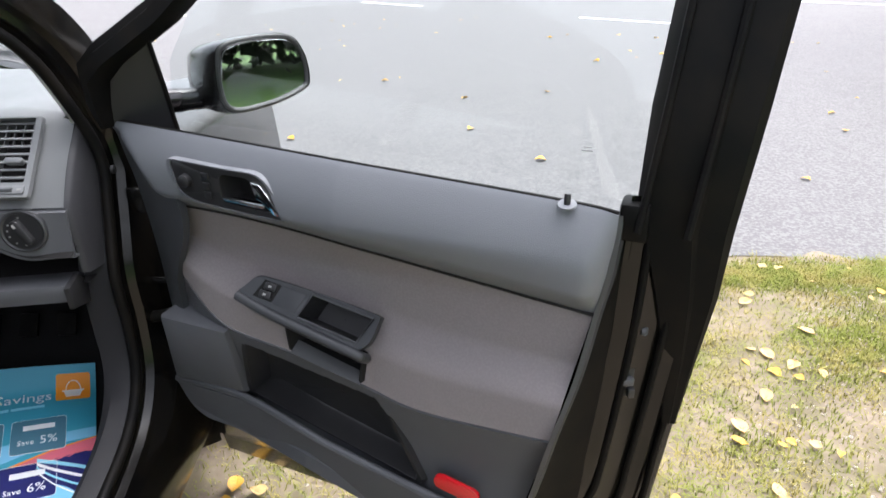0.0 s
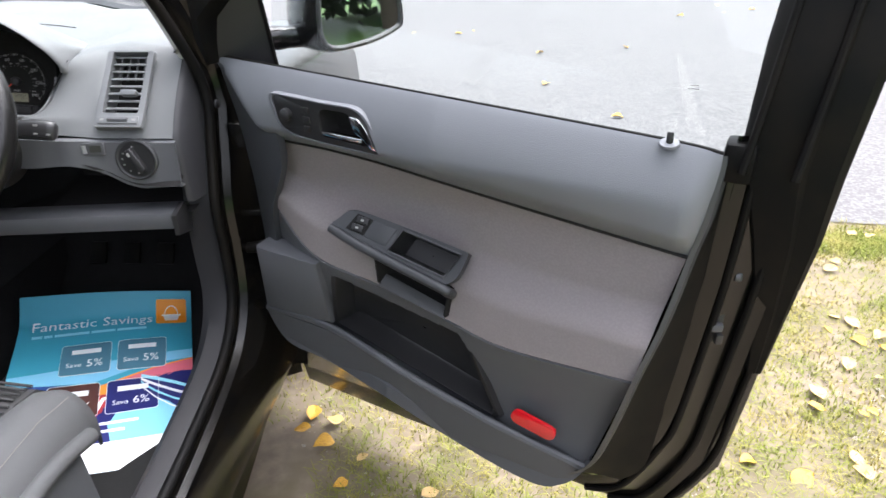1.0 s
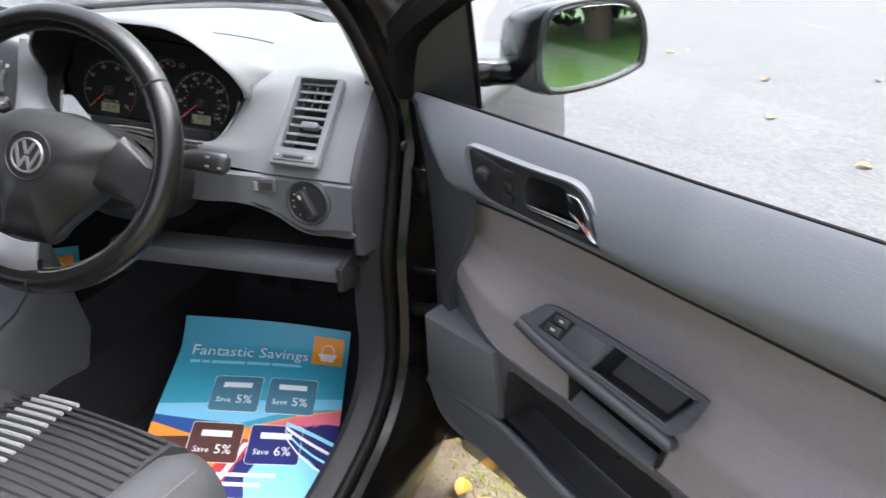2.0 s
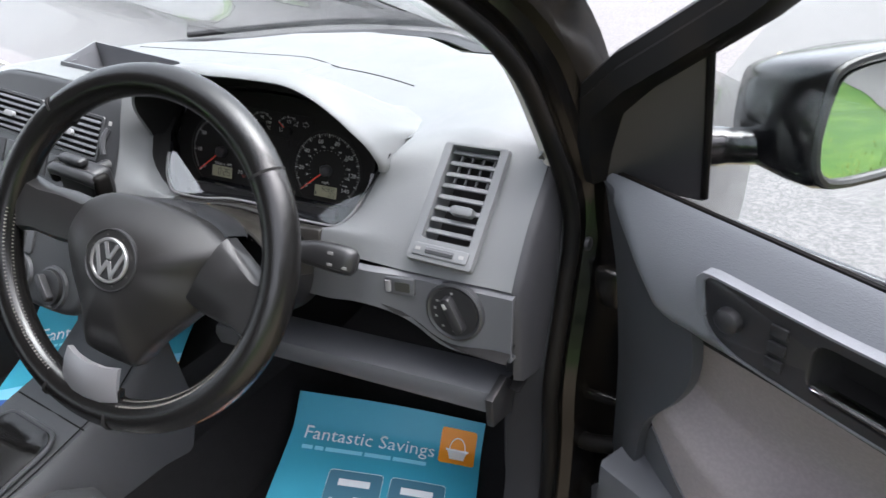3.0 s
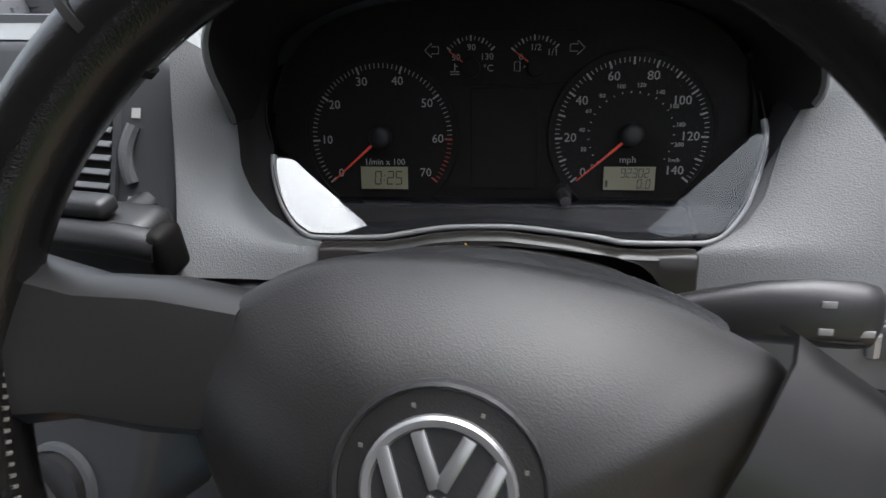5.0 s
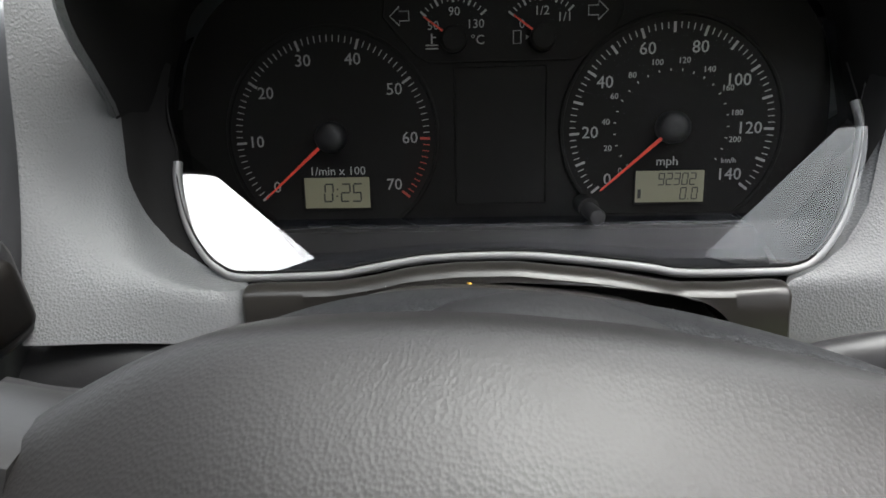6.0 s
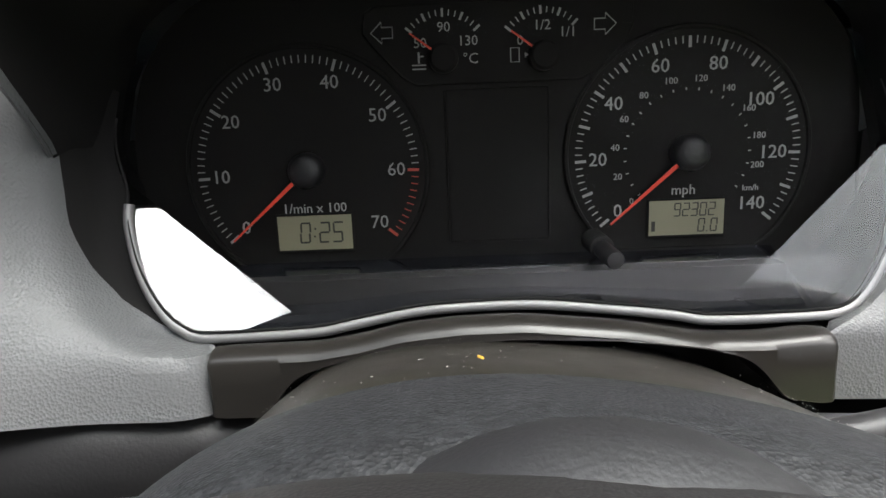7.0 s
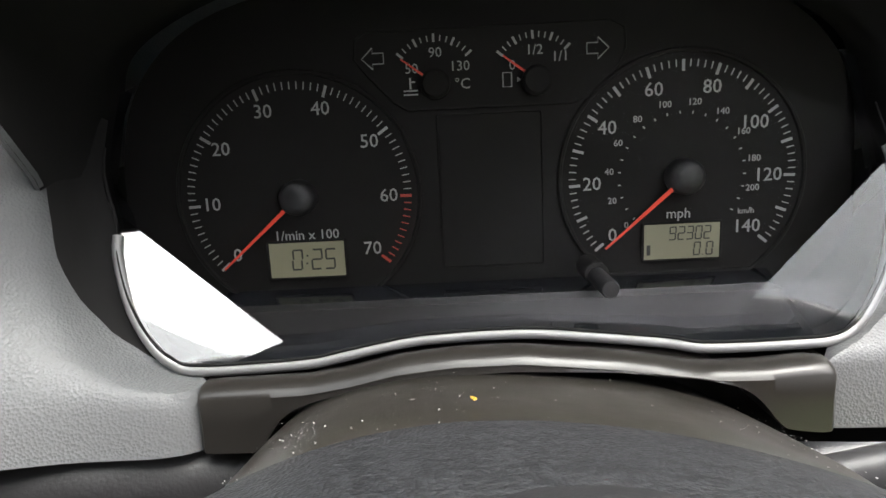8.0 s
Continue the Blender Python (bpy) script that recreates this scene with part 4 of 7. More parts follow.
# opening's lower edge, in the instruments' own plane
U_EDGE = curve([(-0.15, 0.045, 0), (-0.158, 0.012, 0.013), (-0.1512, -0.0122, 0.0234), (-0.1505, -0.023, 0.0279), (-0.1443, -0.042, 0.0359), (-0.1346, -0.0566, 0.0421), (-0.1255, -0.0635, 0.045), (-0.1156, -0.0659, 0.046), (-0.0764, -0.0651, 0.0456), (-0.0633, -0.0633, 0.0449), (-0.0459, -0.0604, 0.0437), (-0.0284, -0.0584, 0.0428), (0.0064, -0.0578, 0.0426), (0.0323, -0.0599, 0.0434), (0.0621, -0.0633, 0.0449), (0.0758, -0.0656, 0.0458), (0.1089, -0.0656, 0.0458), (0.124, -0.0648, 0.0455), (0.1334, -0.0603, 0.0436), (0.1431, -0.0491, 0.0389), (0.149, -0.0381, 0.0343), (0.1585, -0.01, 0.0225), (0.157, 0.012, 0.013), (0.15, 0.045, 0)], 6)
U_EDGE = resample(U_EDGE, 130)
# cave: from the hood's rim to the back of the instruments
back = resample(curve([(-0.162, -0.006, 0.004), (-0.160, 0.03, -0.010), (-0.148, 0.06, -0.008), (-0.09, 0.083, -0.004), (0.0, 0.088, -0.004), (0.09, 0.080, -0.004), (0.148, 0.055, -0.008), (0.160, 0.025, -0.010), (0.162, -0.006, 0.0)], 8), 70)
part("hood_lining", sheet([[p + Vector((0, 0.0015, -0.001)) for p in rim], [p.lerp(cl(*q), 0.12) + Vector((0, 0, 0.001)) for p, q in zip(rim, back)], [p.lerp(cl(*q), 0.5) + Vector((0, 0, 0.006)) for p, q in zip(rim, back)], [cl(*q) for q in back]]), BLACK_MATT, dash, "matt black inside of the hood")
# grained flanks that roll from the skin round into the cluster opening
def skin_line(x, n=14):
    b, g = Vector((x, *along(BROW, x))), Vector((x, *along(GROOVE, x)))
    return [b.lerp(g, s) + Vector((0, -0.006, 0.006)) * math.sin(math.pi * s) for s in np.linspace(0, 1, n)]


# left flank: from the seam beside the centre stack over a soft lip down to the pane's frame
n = 30
seam_l = resample(curve([(-0.189, 0.060, 0.070), (-0.191, 0.025, 0.072), (-0.193, -0.01, 0.072), (-0.192, -0.045, 0.078), (-0.190, -0.083, 0.088)], 8), n)
edge_l = resample(curve([(-0.172, 0.040, 0.030), (-0.170, 0.018, 0.034), (-0.168, 0.000, 0.039), (-0.167, -0.012, 0.041), (-0.166, -0.028, 0.044), (-0.160, -0.045, 0.048), (-0.148, -0.059, 0.055), (-0.130, -0.0665, 0.060), (-0.1150, -0.0690, 0.062), (-0.1125, -0.076, 0.064), (-0.1122, -0.0905, 0.067)], 8), n)
pane_l = resample(curve([(-0.1600, 0.0300, 0.0040), (-0.1595, 0.0060, 0.0160), (-0.1524, -0.0130, 0.0234), (-0.1517, -0.0238, 0.0279), (-0.1455, -0.0428, 0.0359), (-0.1358, -0.0574, 0.0421), (-0.1267, -0.0643, 0.0450), (-0.1145, -0.0680, 0.0490), (-0.1105, -0.0750, 0.0520), (-0.1105, -0.0905, 0.0550)], 8), n)
rows = []
for a, b, c in zip(seam_l, edge_l, pane_l):
    knots = [a + Vector((-0.004, 0, -0.02)), a + Vector((-0.001, 0, -0.003)), a, a.lerp(b, 0.45) + Vector((0, 0, -0.002)), a.lerp(b, 0.85), b.lerp(c, 0.10) + Vector((0, 0, -0.003)), b.lerp(c, 0.45) + Vector((-0.001, 0, -0.006)), c]
    rows.append([cl(*p) for p in curve(knots, 5)])
rows.append([p + Vector((0.0, 0.014, -0.004)) for p in rows[-1]])
crest_k = 21
skin, cheek = [], []
for i, r in enumerate(rows):
    wall = resample(r[crest_k:], 33)
    cut = round(4 + 28 * smooth(9, 24, i))
    share = resample(wall[:cut + 1], 7)
    skin.append(r[:crest_k] + share)
    cheek.append(resample(wall[cut:], 7) if cut < 32 else [wall[-1].lerp(wall[-2], 0.01 * k) for k in range(6, -1, -1)])
part("left_flank", sheet(skin), DASH, dash, "grained flank beside the instruments")
# the wall's upper part is coloured black for the shade under the hood
part("hood_cheek", sheet(cheek), BLACK_MATT, dash, "wall under the hood, coloured matt black for the hood's shade")
# its lower neighbour, between the centre stack and the column
low_l = [cl(*p) + Vector((0, 0.004, -0.004)) for p in resample([Vector((-0.200, -0.086, 0.088)), Vector((-0.150, -0.086, 0.079)), Vector((-0.108, -0.093, 0.067)), Vector((-0.080, -0.096, 0.064))], 14)]
part("left_fascia", sheet([[p + Vector((0, dy, dz)) for p in low_l] for dy, dz in ((0.02, 0.0), (0.003, -0.001), (-0.006, -0.008), (-0.010, -0.022), (-0.008, -0.06), (0.01, -0.11))]), BLACK_PLASTIC, dash, "lower fascia beside the column")
lip_r = resample(curve([cl(0.190, 0.038, 0.030), cl(0.178, 0.012, 0.026), cl(0.171, -0.010, 0.029), cl(0.166, -0.030, 0.036), cl(0.156, -0.048, 0.044), cl(0.141, -0.060, 0.052), cl(0.126, -0.0665, 0.059), cl(0.1205, -0.0690, 0.0600), cl(0.1195, -0.076, 0.0605), cl(0.1195, -0.0935, 0.0615)], 6), 40)
inn_r = resample(curve([cl(0.1780, 0.0330, 0.0080), cl(0.1640, 0.0100, 0.0120), cl(0.1502, -0.0389, 0.0343), cl(0.1443, -0.0499, 0.0389), cl(0.1346, -0.0611, 0.0436), cl(0.1252, -0.0656, 0.0455), cl(0.1195, -0.0690, 0.0500), cl(0.1172, -0.0760, 0.0520), cl(0.1170, -0.0935, 0.0540)], 6), 40)


def along_line(pts, s):
    """The point at a fraction of a line's points."""
    k = s * (len(pts) - 1)
    i_ = min(int(k), len(pts) - 2)
    return pts[i_].lerp(pts[i_ + 1], k - i_)


# one skin from the instruments' right edge over a rounded lip to the dashboard's end
stations = [0.600, 0.604, 0.608, 0.62, 0.63, 0.64, 0.65, 0.66, 0.672, 0.678, 0.69, 0.70, 0.71, 0.72, 0.727]
face_steps = (0, 0.04, 0.08, 0.12, 0.16, 0.25, 0.35, 0.5, 0.62, 0.70, 0.74, 0.78, 0.82, 0.86, 0.93, 1.0)
columns = [[Vector(p) for p in r] for r in dash_rows(0, 0, 0, stations)]
roof_rows = [[Vector(p) for p in r[:8]] for r in dash_rows(0, 0, 0, [0.552, 0.556, 0.562])]
edges = []


def inner_edge(s):
    return along_line(inn_r, s)


def hollow(s):
    """Between the pane's frame and the lip."""
    return inner_edge(s).lerp(along_line(lip_r, s), 0.6) + cl(0, 0, 0.002) - cl(0, 0, 0)


for line, roof_row in zip((inner_edge, hollow, lambda s: along_line(lip_r, s)), roof_rows):
    edges.append([p + Vector((0, 0, 0.0003)) for p in roof_row] + [line(s) for s in face_steps] + [line(1.0) + Vector((0, 0.02, -0.006))])
for e in edges[1:]:
    top_, mid_, low_ = e[6].copy(), e[8] + Vector((0, 0, 0.004)), e[13].copy()
    for k in range(7, 13):
        u_ = (k - 6) / 7
        e[k] = e[k].lerp(top_ * (1 - u_) ** 2 + mid_ * 2 * u_ * (1 - u_) + low_ * u_ * u_, 0.8)
knots = list(zip(edges[0], edges[1], edges[2], columns[0], columns[3], columns[5]))
mesh_cols = [[curve(k, 8)[q] for k in knots] for q in range(0, 25)]
# black overlay just off the flank paints the hood's shade, narrowing downwards
cheek = []
for q in np.linspace(0.0, 0.52, 16):
    reach = 0.80 * (1 - smooth(0.15, 0.52, q)) + 0.02
    cheek.append([along_line(inn_r, q).lerp(along_line(lip_r, q), w) + (cl(-0.0012, 0, 0.0035 + 0.004 * math.sin(math.pi * w)) - cl(0, 0, 0)) for w in np.linspace(0, reach, 8)])
part("hood_cheek", sheet(cheek), BLACK_MATT, dash, "wall under the hood, coloured matt black for the hood's shade")
part("dash_right", holed(sheet(mesh_cols[:-1] + columns), VENT, 0.033, 0.063, 0.012), DASH, dash, "grained grey dashboard skin")
# under-cluster trim with its arch over the column
crest = [(-0.1114, -0.0640), (-0.1100, -0.0633), (-0.1060, -0.0630), (-0.0728, -0.0626), (-0.0564, -0.0602), (-0.0400, -0.0566), (-0.0197, -0.0547), (0.0044, -0.0545), (0.0404, -0.0585), (0.0565, -0.0614), (0.0706, -0.0640), (0.0908, -0.0645), (0.1100, -0.0632), (0.1140, -0.0636), (0.1155, -0.0645)]
arch = [(-0.1114, -0.0905), (-0.1100, -0.0917), (-0.0897, -0.0919), (-0.0875, -0.0865), (-0.0840, -0.0808), (-0.0780, -0.0758), (-0.0686, -0.0724), (-0.0403, -0.0671), (-0.0004, -0.0648), (0.0391, -0.0668), (0.0688, -0.0708), (0.0820, -0.0745), (0.0890, -0.0795), (0.0944, -0.0873), (0.0975, -0.0915), (0.1135, -0.0940), (0.1155, -0.0925)]
across = np.linspace(-0.1114, 0.1155, 220)


def eased(knots):
    """A line through knots, its corners rounded off."""
    line = np.pad(np.interp(across, *zip(*knots)), 4, mode="edge")
    return np.convolve(line, np.array([1, 2, 3, 4, 5, 4, 3, 2, 1]) / 25, mode="valid")


tops_, lows_ = eased(crest), eased(arch)
trim = []
for sink, k, deep in ((0.0080, 0, 0.044), (0.0050, 0, 0.050), (0.0037, 0, 0.0545), (0.0036, 0, 0.0580), (0.0042, 0, 0.0612), (0.0056, 0, 0.0640), (0.0076, 0, 0.0655), (0.0076, 0.4, 0.0652), (0.0076, 0.8, 0.0655), (0.0076, 0.97, 0.0655), (0.0076, 1.0, 0.0640), (0.0076, 1.0, 0.030)):
    row = []
    for u, a, b in zip(across, tops_, lows_):
        top_ = max(a - sink, b + 0.0005 * (1 - k))
        row.append(cl(u, top_ + (b - top_) * k, deep))
    trim.append(row)
for row in trim:
    row[:] = [row[0] - (cl(0, 0, 0.014) - cl(0, 0, 0)), row[0] + (cl(0, 0, -0.001) - cl(0, 0, 0))] + row[1:-1] + [row[-1] + (cl(0, 0, -0.001) - cl(0, 0, 0)), row[-1] - (cl(0, 0, 0.014) - cl(0, 0, 0))]
part("column_trim", sheet(trim), TRIM_GREY, dash, "satin grey trim arch over the steering column")
part("column_void", box((0.23, 0.07, 0.01), (0.0, -0.085, 0.022), m=None), BLACK_MATT, dash).matrix_basis = CL

# side vent
vent = part("side_vent", sheet([[VENT @ Vector((a * k, b * k + c, h)) for a, b in oblong(0.086, 0.152, 0.004, 3)] for k, c, h in ((1.0, 0, 0.0), (0.985, 0, 0.008), (0.94, 0, 0.0085))] +
            [[VENT @ Vector((a, b + 0.012, h)) for a, b in oblong(0.064, 0.120, 0.003, 3)] for h in (0.008, -0.03)], close=True), DASH_SMOOTH, dash, "tall air vent with slats")
part("vent_dark", prism(oblong(0.064, 0.120, 0.003, 3, 0, 0.012), -0.031, -0.030, m=VENT), BLACK_MATT, vent)
for i in range(8):
    s = part("vent_slat", box((0.063, 0.0080, 0.0022), bevel=0.0008), DASH_SMOOTH, vent)
    s.matrix_basis = VENT @ pose(0, 0.066 - 0.0145 * i, -0.001, -38)
for r in range(3):
    for i in range(4):
        part("vent_fin", box((0.002, 0.010, 0.014), bevel=0.0006), CHARCOAL, vent).matrix_basis = VENT @ pose(-0.022 + 0.0145 * i, 0.060 - 0.0145 * r, -0.008, 0, 24)
part("vent_tab", prism(oblong(0.030, 0.011, 0.005, 4), 0.0, 0.010, 0.002, m=VENT @ pose(0.008, -0.008, 0)), DASH_SMOOTH, vent, "grey vent slider tab")
strip = part("vent_dial_strip", prism(oblong(0.072, 0.015, 0.003, 3), 0.007, 0.0105, 0.001, m=VENT @ pose(0.0, -0.062, 0)), DASH_SMOOTH, vent)
part("vent_thumbwheel", tube([VENT @ Vector((x, -0.062, 0.009)) for x in np.linspace(-0.018, 0.018, 8)], 0.0045, 8), CHARCOAL, strip)
for x in (-0.029, 0.028):
    part("vent_mark", box((0.006, 0.004, 0.0006)), FAINT_PRINT, strip).matrix_basis = VENT @ pose(x, -0.062, 0.0107)
end_line = skin_line(0.727, 14)
end_line += [end_line[-1] + Vector((0.001, -0.004, -0.05)), end_line[-1] + Vector((0.001, -0.008, -0.12))]
part("dash_end", sheet([[p + Vector((dx, dy + 0.02 * max(0, 0.9 - p.z), dz)) for p in end_line] for dx, dy, dz in ((0.0, 0.001, 0), (0.006, 0.003, -0.001), (0.010, 0.008, -0.003), (0.016, 0.03, -0.004), (0.022, 0.10, -0.004))]), END_COVER, dash, "charcoal end cover of the dashboard")
# lower fascia with light switch and dimmer
fx = np.linspace(0.44, 0.731, 24)
def fascia_low(x):
    return 0.860 - 0.052 * smooth(0.545, 0.675, x)
rows = []
for s in (0.0, 0.04, 0.3, 0.7, 0.95, 1.0, 1.05):
    row = []
    for x in fx:
        gy, gz = along(GROOVE, x)
        z = gz - 0.006 + (fascia_low(x) - gz + 0.006) * min(s, 1.0)
        y = gy + (0.006 if s == 0 else -0.001) - 0.012 * (gz - 0.006 - z) / 0.085 + (0.012 if s > 1 else 0)
        row.append((x, y, z - (0.002 if s > 1 else 0)))
    rows.append(row)
part("lower_fascia", sheet(rows, 0.004), LOWER_GREY, dash, "lower fascia carrying the light switch")
FAS = axes((0.662, 1.0085, 0.858), (1, 0.08, 0), (0, 0.12, 1))
switch = part("light_switch", lathe([(0.037, -0.004), (0.037, 0.004), (0.034, 0.0055), (0.031, 0.003), (0.030, 0.003)], 32, FAS), STACK_GREY, dash, "round light switch")
part("switch_face", lathe([(0.0305, 0.002), (0.0305, 0.0042), (0.0, 0.0045)], 32, FAS), BLACK_PLASTIC, switch)
part("switch_knob", prism(oblong(0.014, 0.046, 0.006, 4), 0.004, 0.016, 0.003, m=FAS @ pose(0.002, 0, 0, 0, 0, 28)), BLACK_PLASTIC, switch, "black rotary knob")
part("knob_mark", box((0.004, 0.007, 0.0006)), WHITE_PRINT, switch).matrix_basis = FAS @ pose(-0.006, 0.012, 0.0165, 0, 0, 28)
for a in (150, 175, 200, 235, 270, 95):
    part("switch_mark", box((0.0032, 0.0026, 0.0006)), FAINT_PRINT, switch).matrix_basis = FAS @ pose(0.024 * math.cos(radians(a)), 0.024 * math.sin(radians(a)), 0.0046)
DIM = axes((0.592, 0.997, 0.882), (1, 0.15, 0), (0, 0.12, 1))
dimmer = part("dimmer_panel", prism(oblong(0.044, 0.022, 0.003, 3), -0.002, 0.003, 0.001, m=DIM), CHARCOAL, dash, "small dimmer panel")
part("dimmer_wheel", tube([DIM @ Vector((-0.012, y, 0.003)) for y in np.linspace(-0.007, 0.007, 6)], 0.004, 8), SATIN, dimmer)
part("dimmer_display", prism(oblong(0.020, 0.012, 0.002, 3, 0.007), 0.003, 0.0036, m=DIM), LCD_INK, dimmer)
# knee tray and its ledge
part("knee_tray", sheet([[(x, 0.985 + 0.012 * (x > 0.6), 0.863 - 0.052 * smooth(0.545, 0.675, x)) for x in fx], [(x, 1.14, 0.862) for x in fx], [(x, 1.16, 0.76) for x in fx], [(x, 1.03, 0.745) for x in fx]]), BLACK_MATT, dash)
lx = np.linspace(0.27, 0.712, 20)
ledge = [[(x, 0.955 + 0.05 * (x - 0.27) / 0.44 + dy, z) for x in lx] for dy, z in ((0.06, 0.748), (0.012, 0.756), (0.0, 0.752), (-0.004, 0.742), (0.0, 0.724), (0.012, 0.718), (0.06, 0.72))]
part("knee_ledge", sheet(ledge, 0.002), LOWER_GREY, dash, "grey knee ledge")
part("ledge_end", prism([(0.99, 0.715), (0.99, 0.755), (1.03, 0.765), (1.05, 0.74), (1.04, 0.70)], 0.706, 0.716, 0.003, m=Matrix(((0, 0, 1, 0), (1, 0, 0, 0), (0, 1, 0, 0), (0, 0, 0, 1)))), BLACK_PLASTIC, dash)
part("under_cover", sheet([[(x, 1.02, 0.72) for x in lx], [(x, 1.30, 0.66) for x in lx], [(x, 1.55, 0.70) for x in lx]]), BLACK_MATT, dash)
for i, x in enumerate((0.28, 0.37, 0.46)):
    part("pedal", box((0.045, 0.010, 0.055), (x, 1.33, 0.47), 0.003, m=Euler((radians(-35), 0, 0)).to_matrix().to_4x4()), RUBBER, dash, "black rubber pedal")
part("far_lower_dash", sheet([[(x, 1.05, 0.90) for x in np.linspace(-0.72, -0.22, 8)], [(x, 1.06, 0.72) for x in np.linspace(-0.72, -0.22, 8)], [(x, 1.30, 0.66) for x in np.linspace(-0.72, -0.22, 8)], [(x, 1.55, 0.66) for x in np.linspace(-0.72, -0.22, 8)]]), CHARCOAL, dash, "far glovebox face")

# ---- centre stack ----
ST = axes((-0.026, 0.9425, 1.0737), (0.9917, 0.0495, -0.1189), (0.08, 0.4867, 0.8699)) @ Matrix.Diagonal((0.861, 0.861, 0.861, 1))
stack = thing("centre_stack", ST, "grey centre stack with vents, radio and heater knobs", "centre console")
outline = [(0.270, 0.035), (0.266, -0.03), (0.258, -0.20), (0.245, -0.285), (0.20, -0.32), (0.02, -0.325), (-0.06, -0.315), (-0.10, -0.28), (-0.13, -0.18), (-0.147, -0.08), (-0.125, 0.0), (-0.085, 0.035), (-0.02, 0.052), (0.20, 0.055)]
outline = [(p.x, p.y) for p in curve([(a, b, 0) for a, b in outline], 5, True)]
part("stack_panel", prism(outline, -0.10, 0.0, 0.012, 3), STACK_GREY, stack, "grey stack panel")
def stack_vent(cx, cy, w, h):
    v = part("centre_vent", sheet([[(a + cx, b + cy, z) for a, b in oblong(w + d, h + d, 0.004, 3)] for d, z in ((0.010, 0.0005), (0.008, 0.003), (0.0, 0.003), (0.0, 0.0006))], close=True), STACK_GREY, stack, "centre air vent with slats")
    part("vent_dark", prism(oblong(w - 0.001, h - 0.001, 0.003, 3, cx, cy), 0.0004, 0.0008), BLACK_MATT, v)
    for i in range(6):
        part("vent_slat", box((w - 0.001, 0.0050, 0.0018), bevel=0.0006), LOWER_GREY, v).matrix_basis = pose(cx, cy + h / 2 - 0.006 - i * (h - 0.012) / 5, 0.0035, -30)
    part("vent_tab", prism(oblong(0.026, 0.010, 0.004, 3, cx, cy - 0.002), 0.004, 0.010, 0.002), PALE_GREY, v)
stack_vent(-0.012, -0.024, 0.140, 0.062)
stack_vent(0.143, -0.024, 0.140, 0.062)
for x in (-0.105, 0.230):
    w = part("vent_thumbwheel", tube([(x + 0.004 * (1 if x < 0 else -1) * math.sin(s * 3), -0.045 + s * 0.04, 0.001 + 0.003 * math.sin(math.pi * s)) for s in np.linspace(0, 1, 8)], 0.005, 8), CHARCOAL, stack, "ribbed thumbwheel")
    for y in (0.004, -0.058):
        part("wheel_mark", box((0.007, 0.007, 0.0006), (x, y, 0.0006)), WHITE_PRINT, w)
for i in range(7):
    if i != 3:
        part("blank_switch", prism(oblong(0.034, 0.040, 0.002, 2, -0.072 + i * 0.0385, -0.090), 0.0, 0.003, 0.001), STACK_GREY, stack, "blank switch cover")
hz = part("hazard_switch", prism(oblong(0.036, 0.040, 0.002, 2, -0.072 + 3 * 0.0385, -0.090), 0.0, 0.0035, 0.001), STACK_GREY, stack, "hazard warning switch")
part("hazard_mark", tube([(-0.072 + 3 * 0.0385 + 0.011 * math.cos(a), -0.092 + 0.011 * math.sin(a), 0.0042) for a in (math.pi / 2, math.pi * 7 / 6, math.pi * 11 / 6)], 0.0012, 5, True), RED_PRINT, hz)
radio = part("radio", prism(oblong(0.182, 0.115, 0.004, 3, 0.015, -0.186), 0.0, 0.004, 0.001), CHARCOAL, stack, "charcoal car radio")
part("cd_slot", prism(oblong(0.12, 0.006, 0.002, 2, 0.03, -0.139), 0.004, 0.0045), BLACK_MATT, radio)
part("eject_button", prism(oblong(0.024, 0.008, 0.002, 2, -0.058, -0.139), 0.004, 0.006, 0.0005), BLACK_PLASTIC, radio)
part("radio_display", prism(oblong(0.09, 0.030, 0.002, 2, 0.035, -0.165), 0.004, 0.0045), LCD_INK, radio)
part("display_glow", prism(oblong(0.045, 0.016, 0.001, 2, 0.03, -0.166), 0.0046, 0.0049), LCD, radio)
for i in range(3):
    part("radio_button", prism(oblong(0.036, 0.014, 0.002, 2, -0.045, -0.155 - i * 0.018), 0.004, 0.0065, 0.0008), BLACK_PLASTIC, radio)
    part("radio_button", prism(oblong(0.030, 0.010, 0.002, 2, 0.005 + i * 0.034, -0.190), 0.004, 0.0065, 0.0008), BLACK_PLASTIC, radio)
    for j in range(2):
        part("radio_button", prism(oblong(0.030, 0.012, 0.002, 2, 0.005 + i * 0.034, -0.212 - j * 0.015), 0.004, 0.0065, 0.0008), CHARCOAL, radio)
        part("button_print", box((0.010, 0.003, 0.0004), (0.005 + i * 0.034, -0.212 - j * 0.015, 0.0067)), WHITE_PRINT, radio)
    part("button_print", box((0.012, 0.003, 0.0004), (-0.045, -0.155 - i * 0.018, 0.0067)), WHITE_PRINT, radio)
kn = part("volume_knob", lathe([(0.015, 0.004), (0.014, 0.016), (0.011, 0.018), (0.010, 0.0165)], 24, Matrix.Translation((-0.050, -0.228, 0))), BLACK_PLASTIC, radio, "volume knob with pale ring")
part("knob_ring", lathe([(0.0115, 0.0175), (0.0105, 0.0185), (0.0075, 0.0185), (0.007, 0.0175)], 24, Matrix.Translation((-0.050, -0.228, 0))), SATIN, kn)
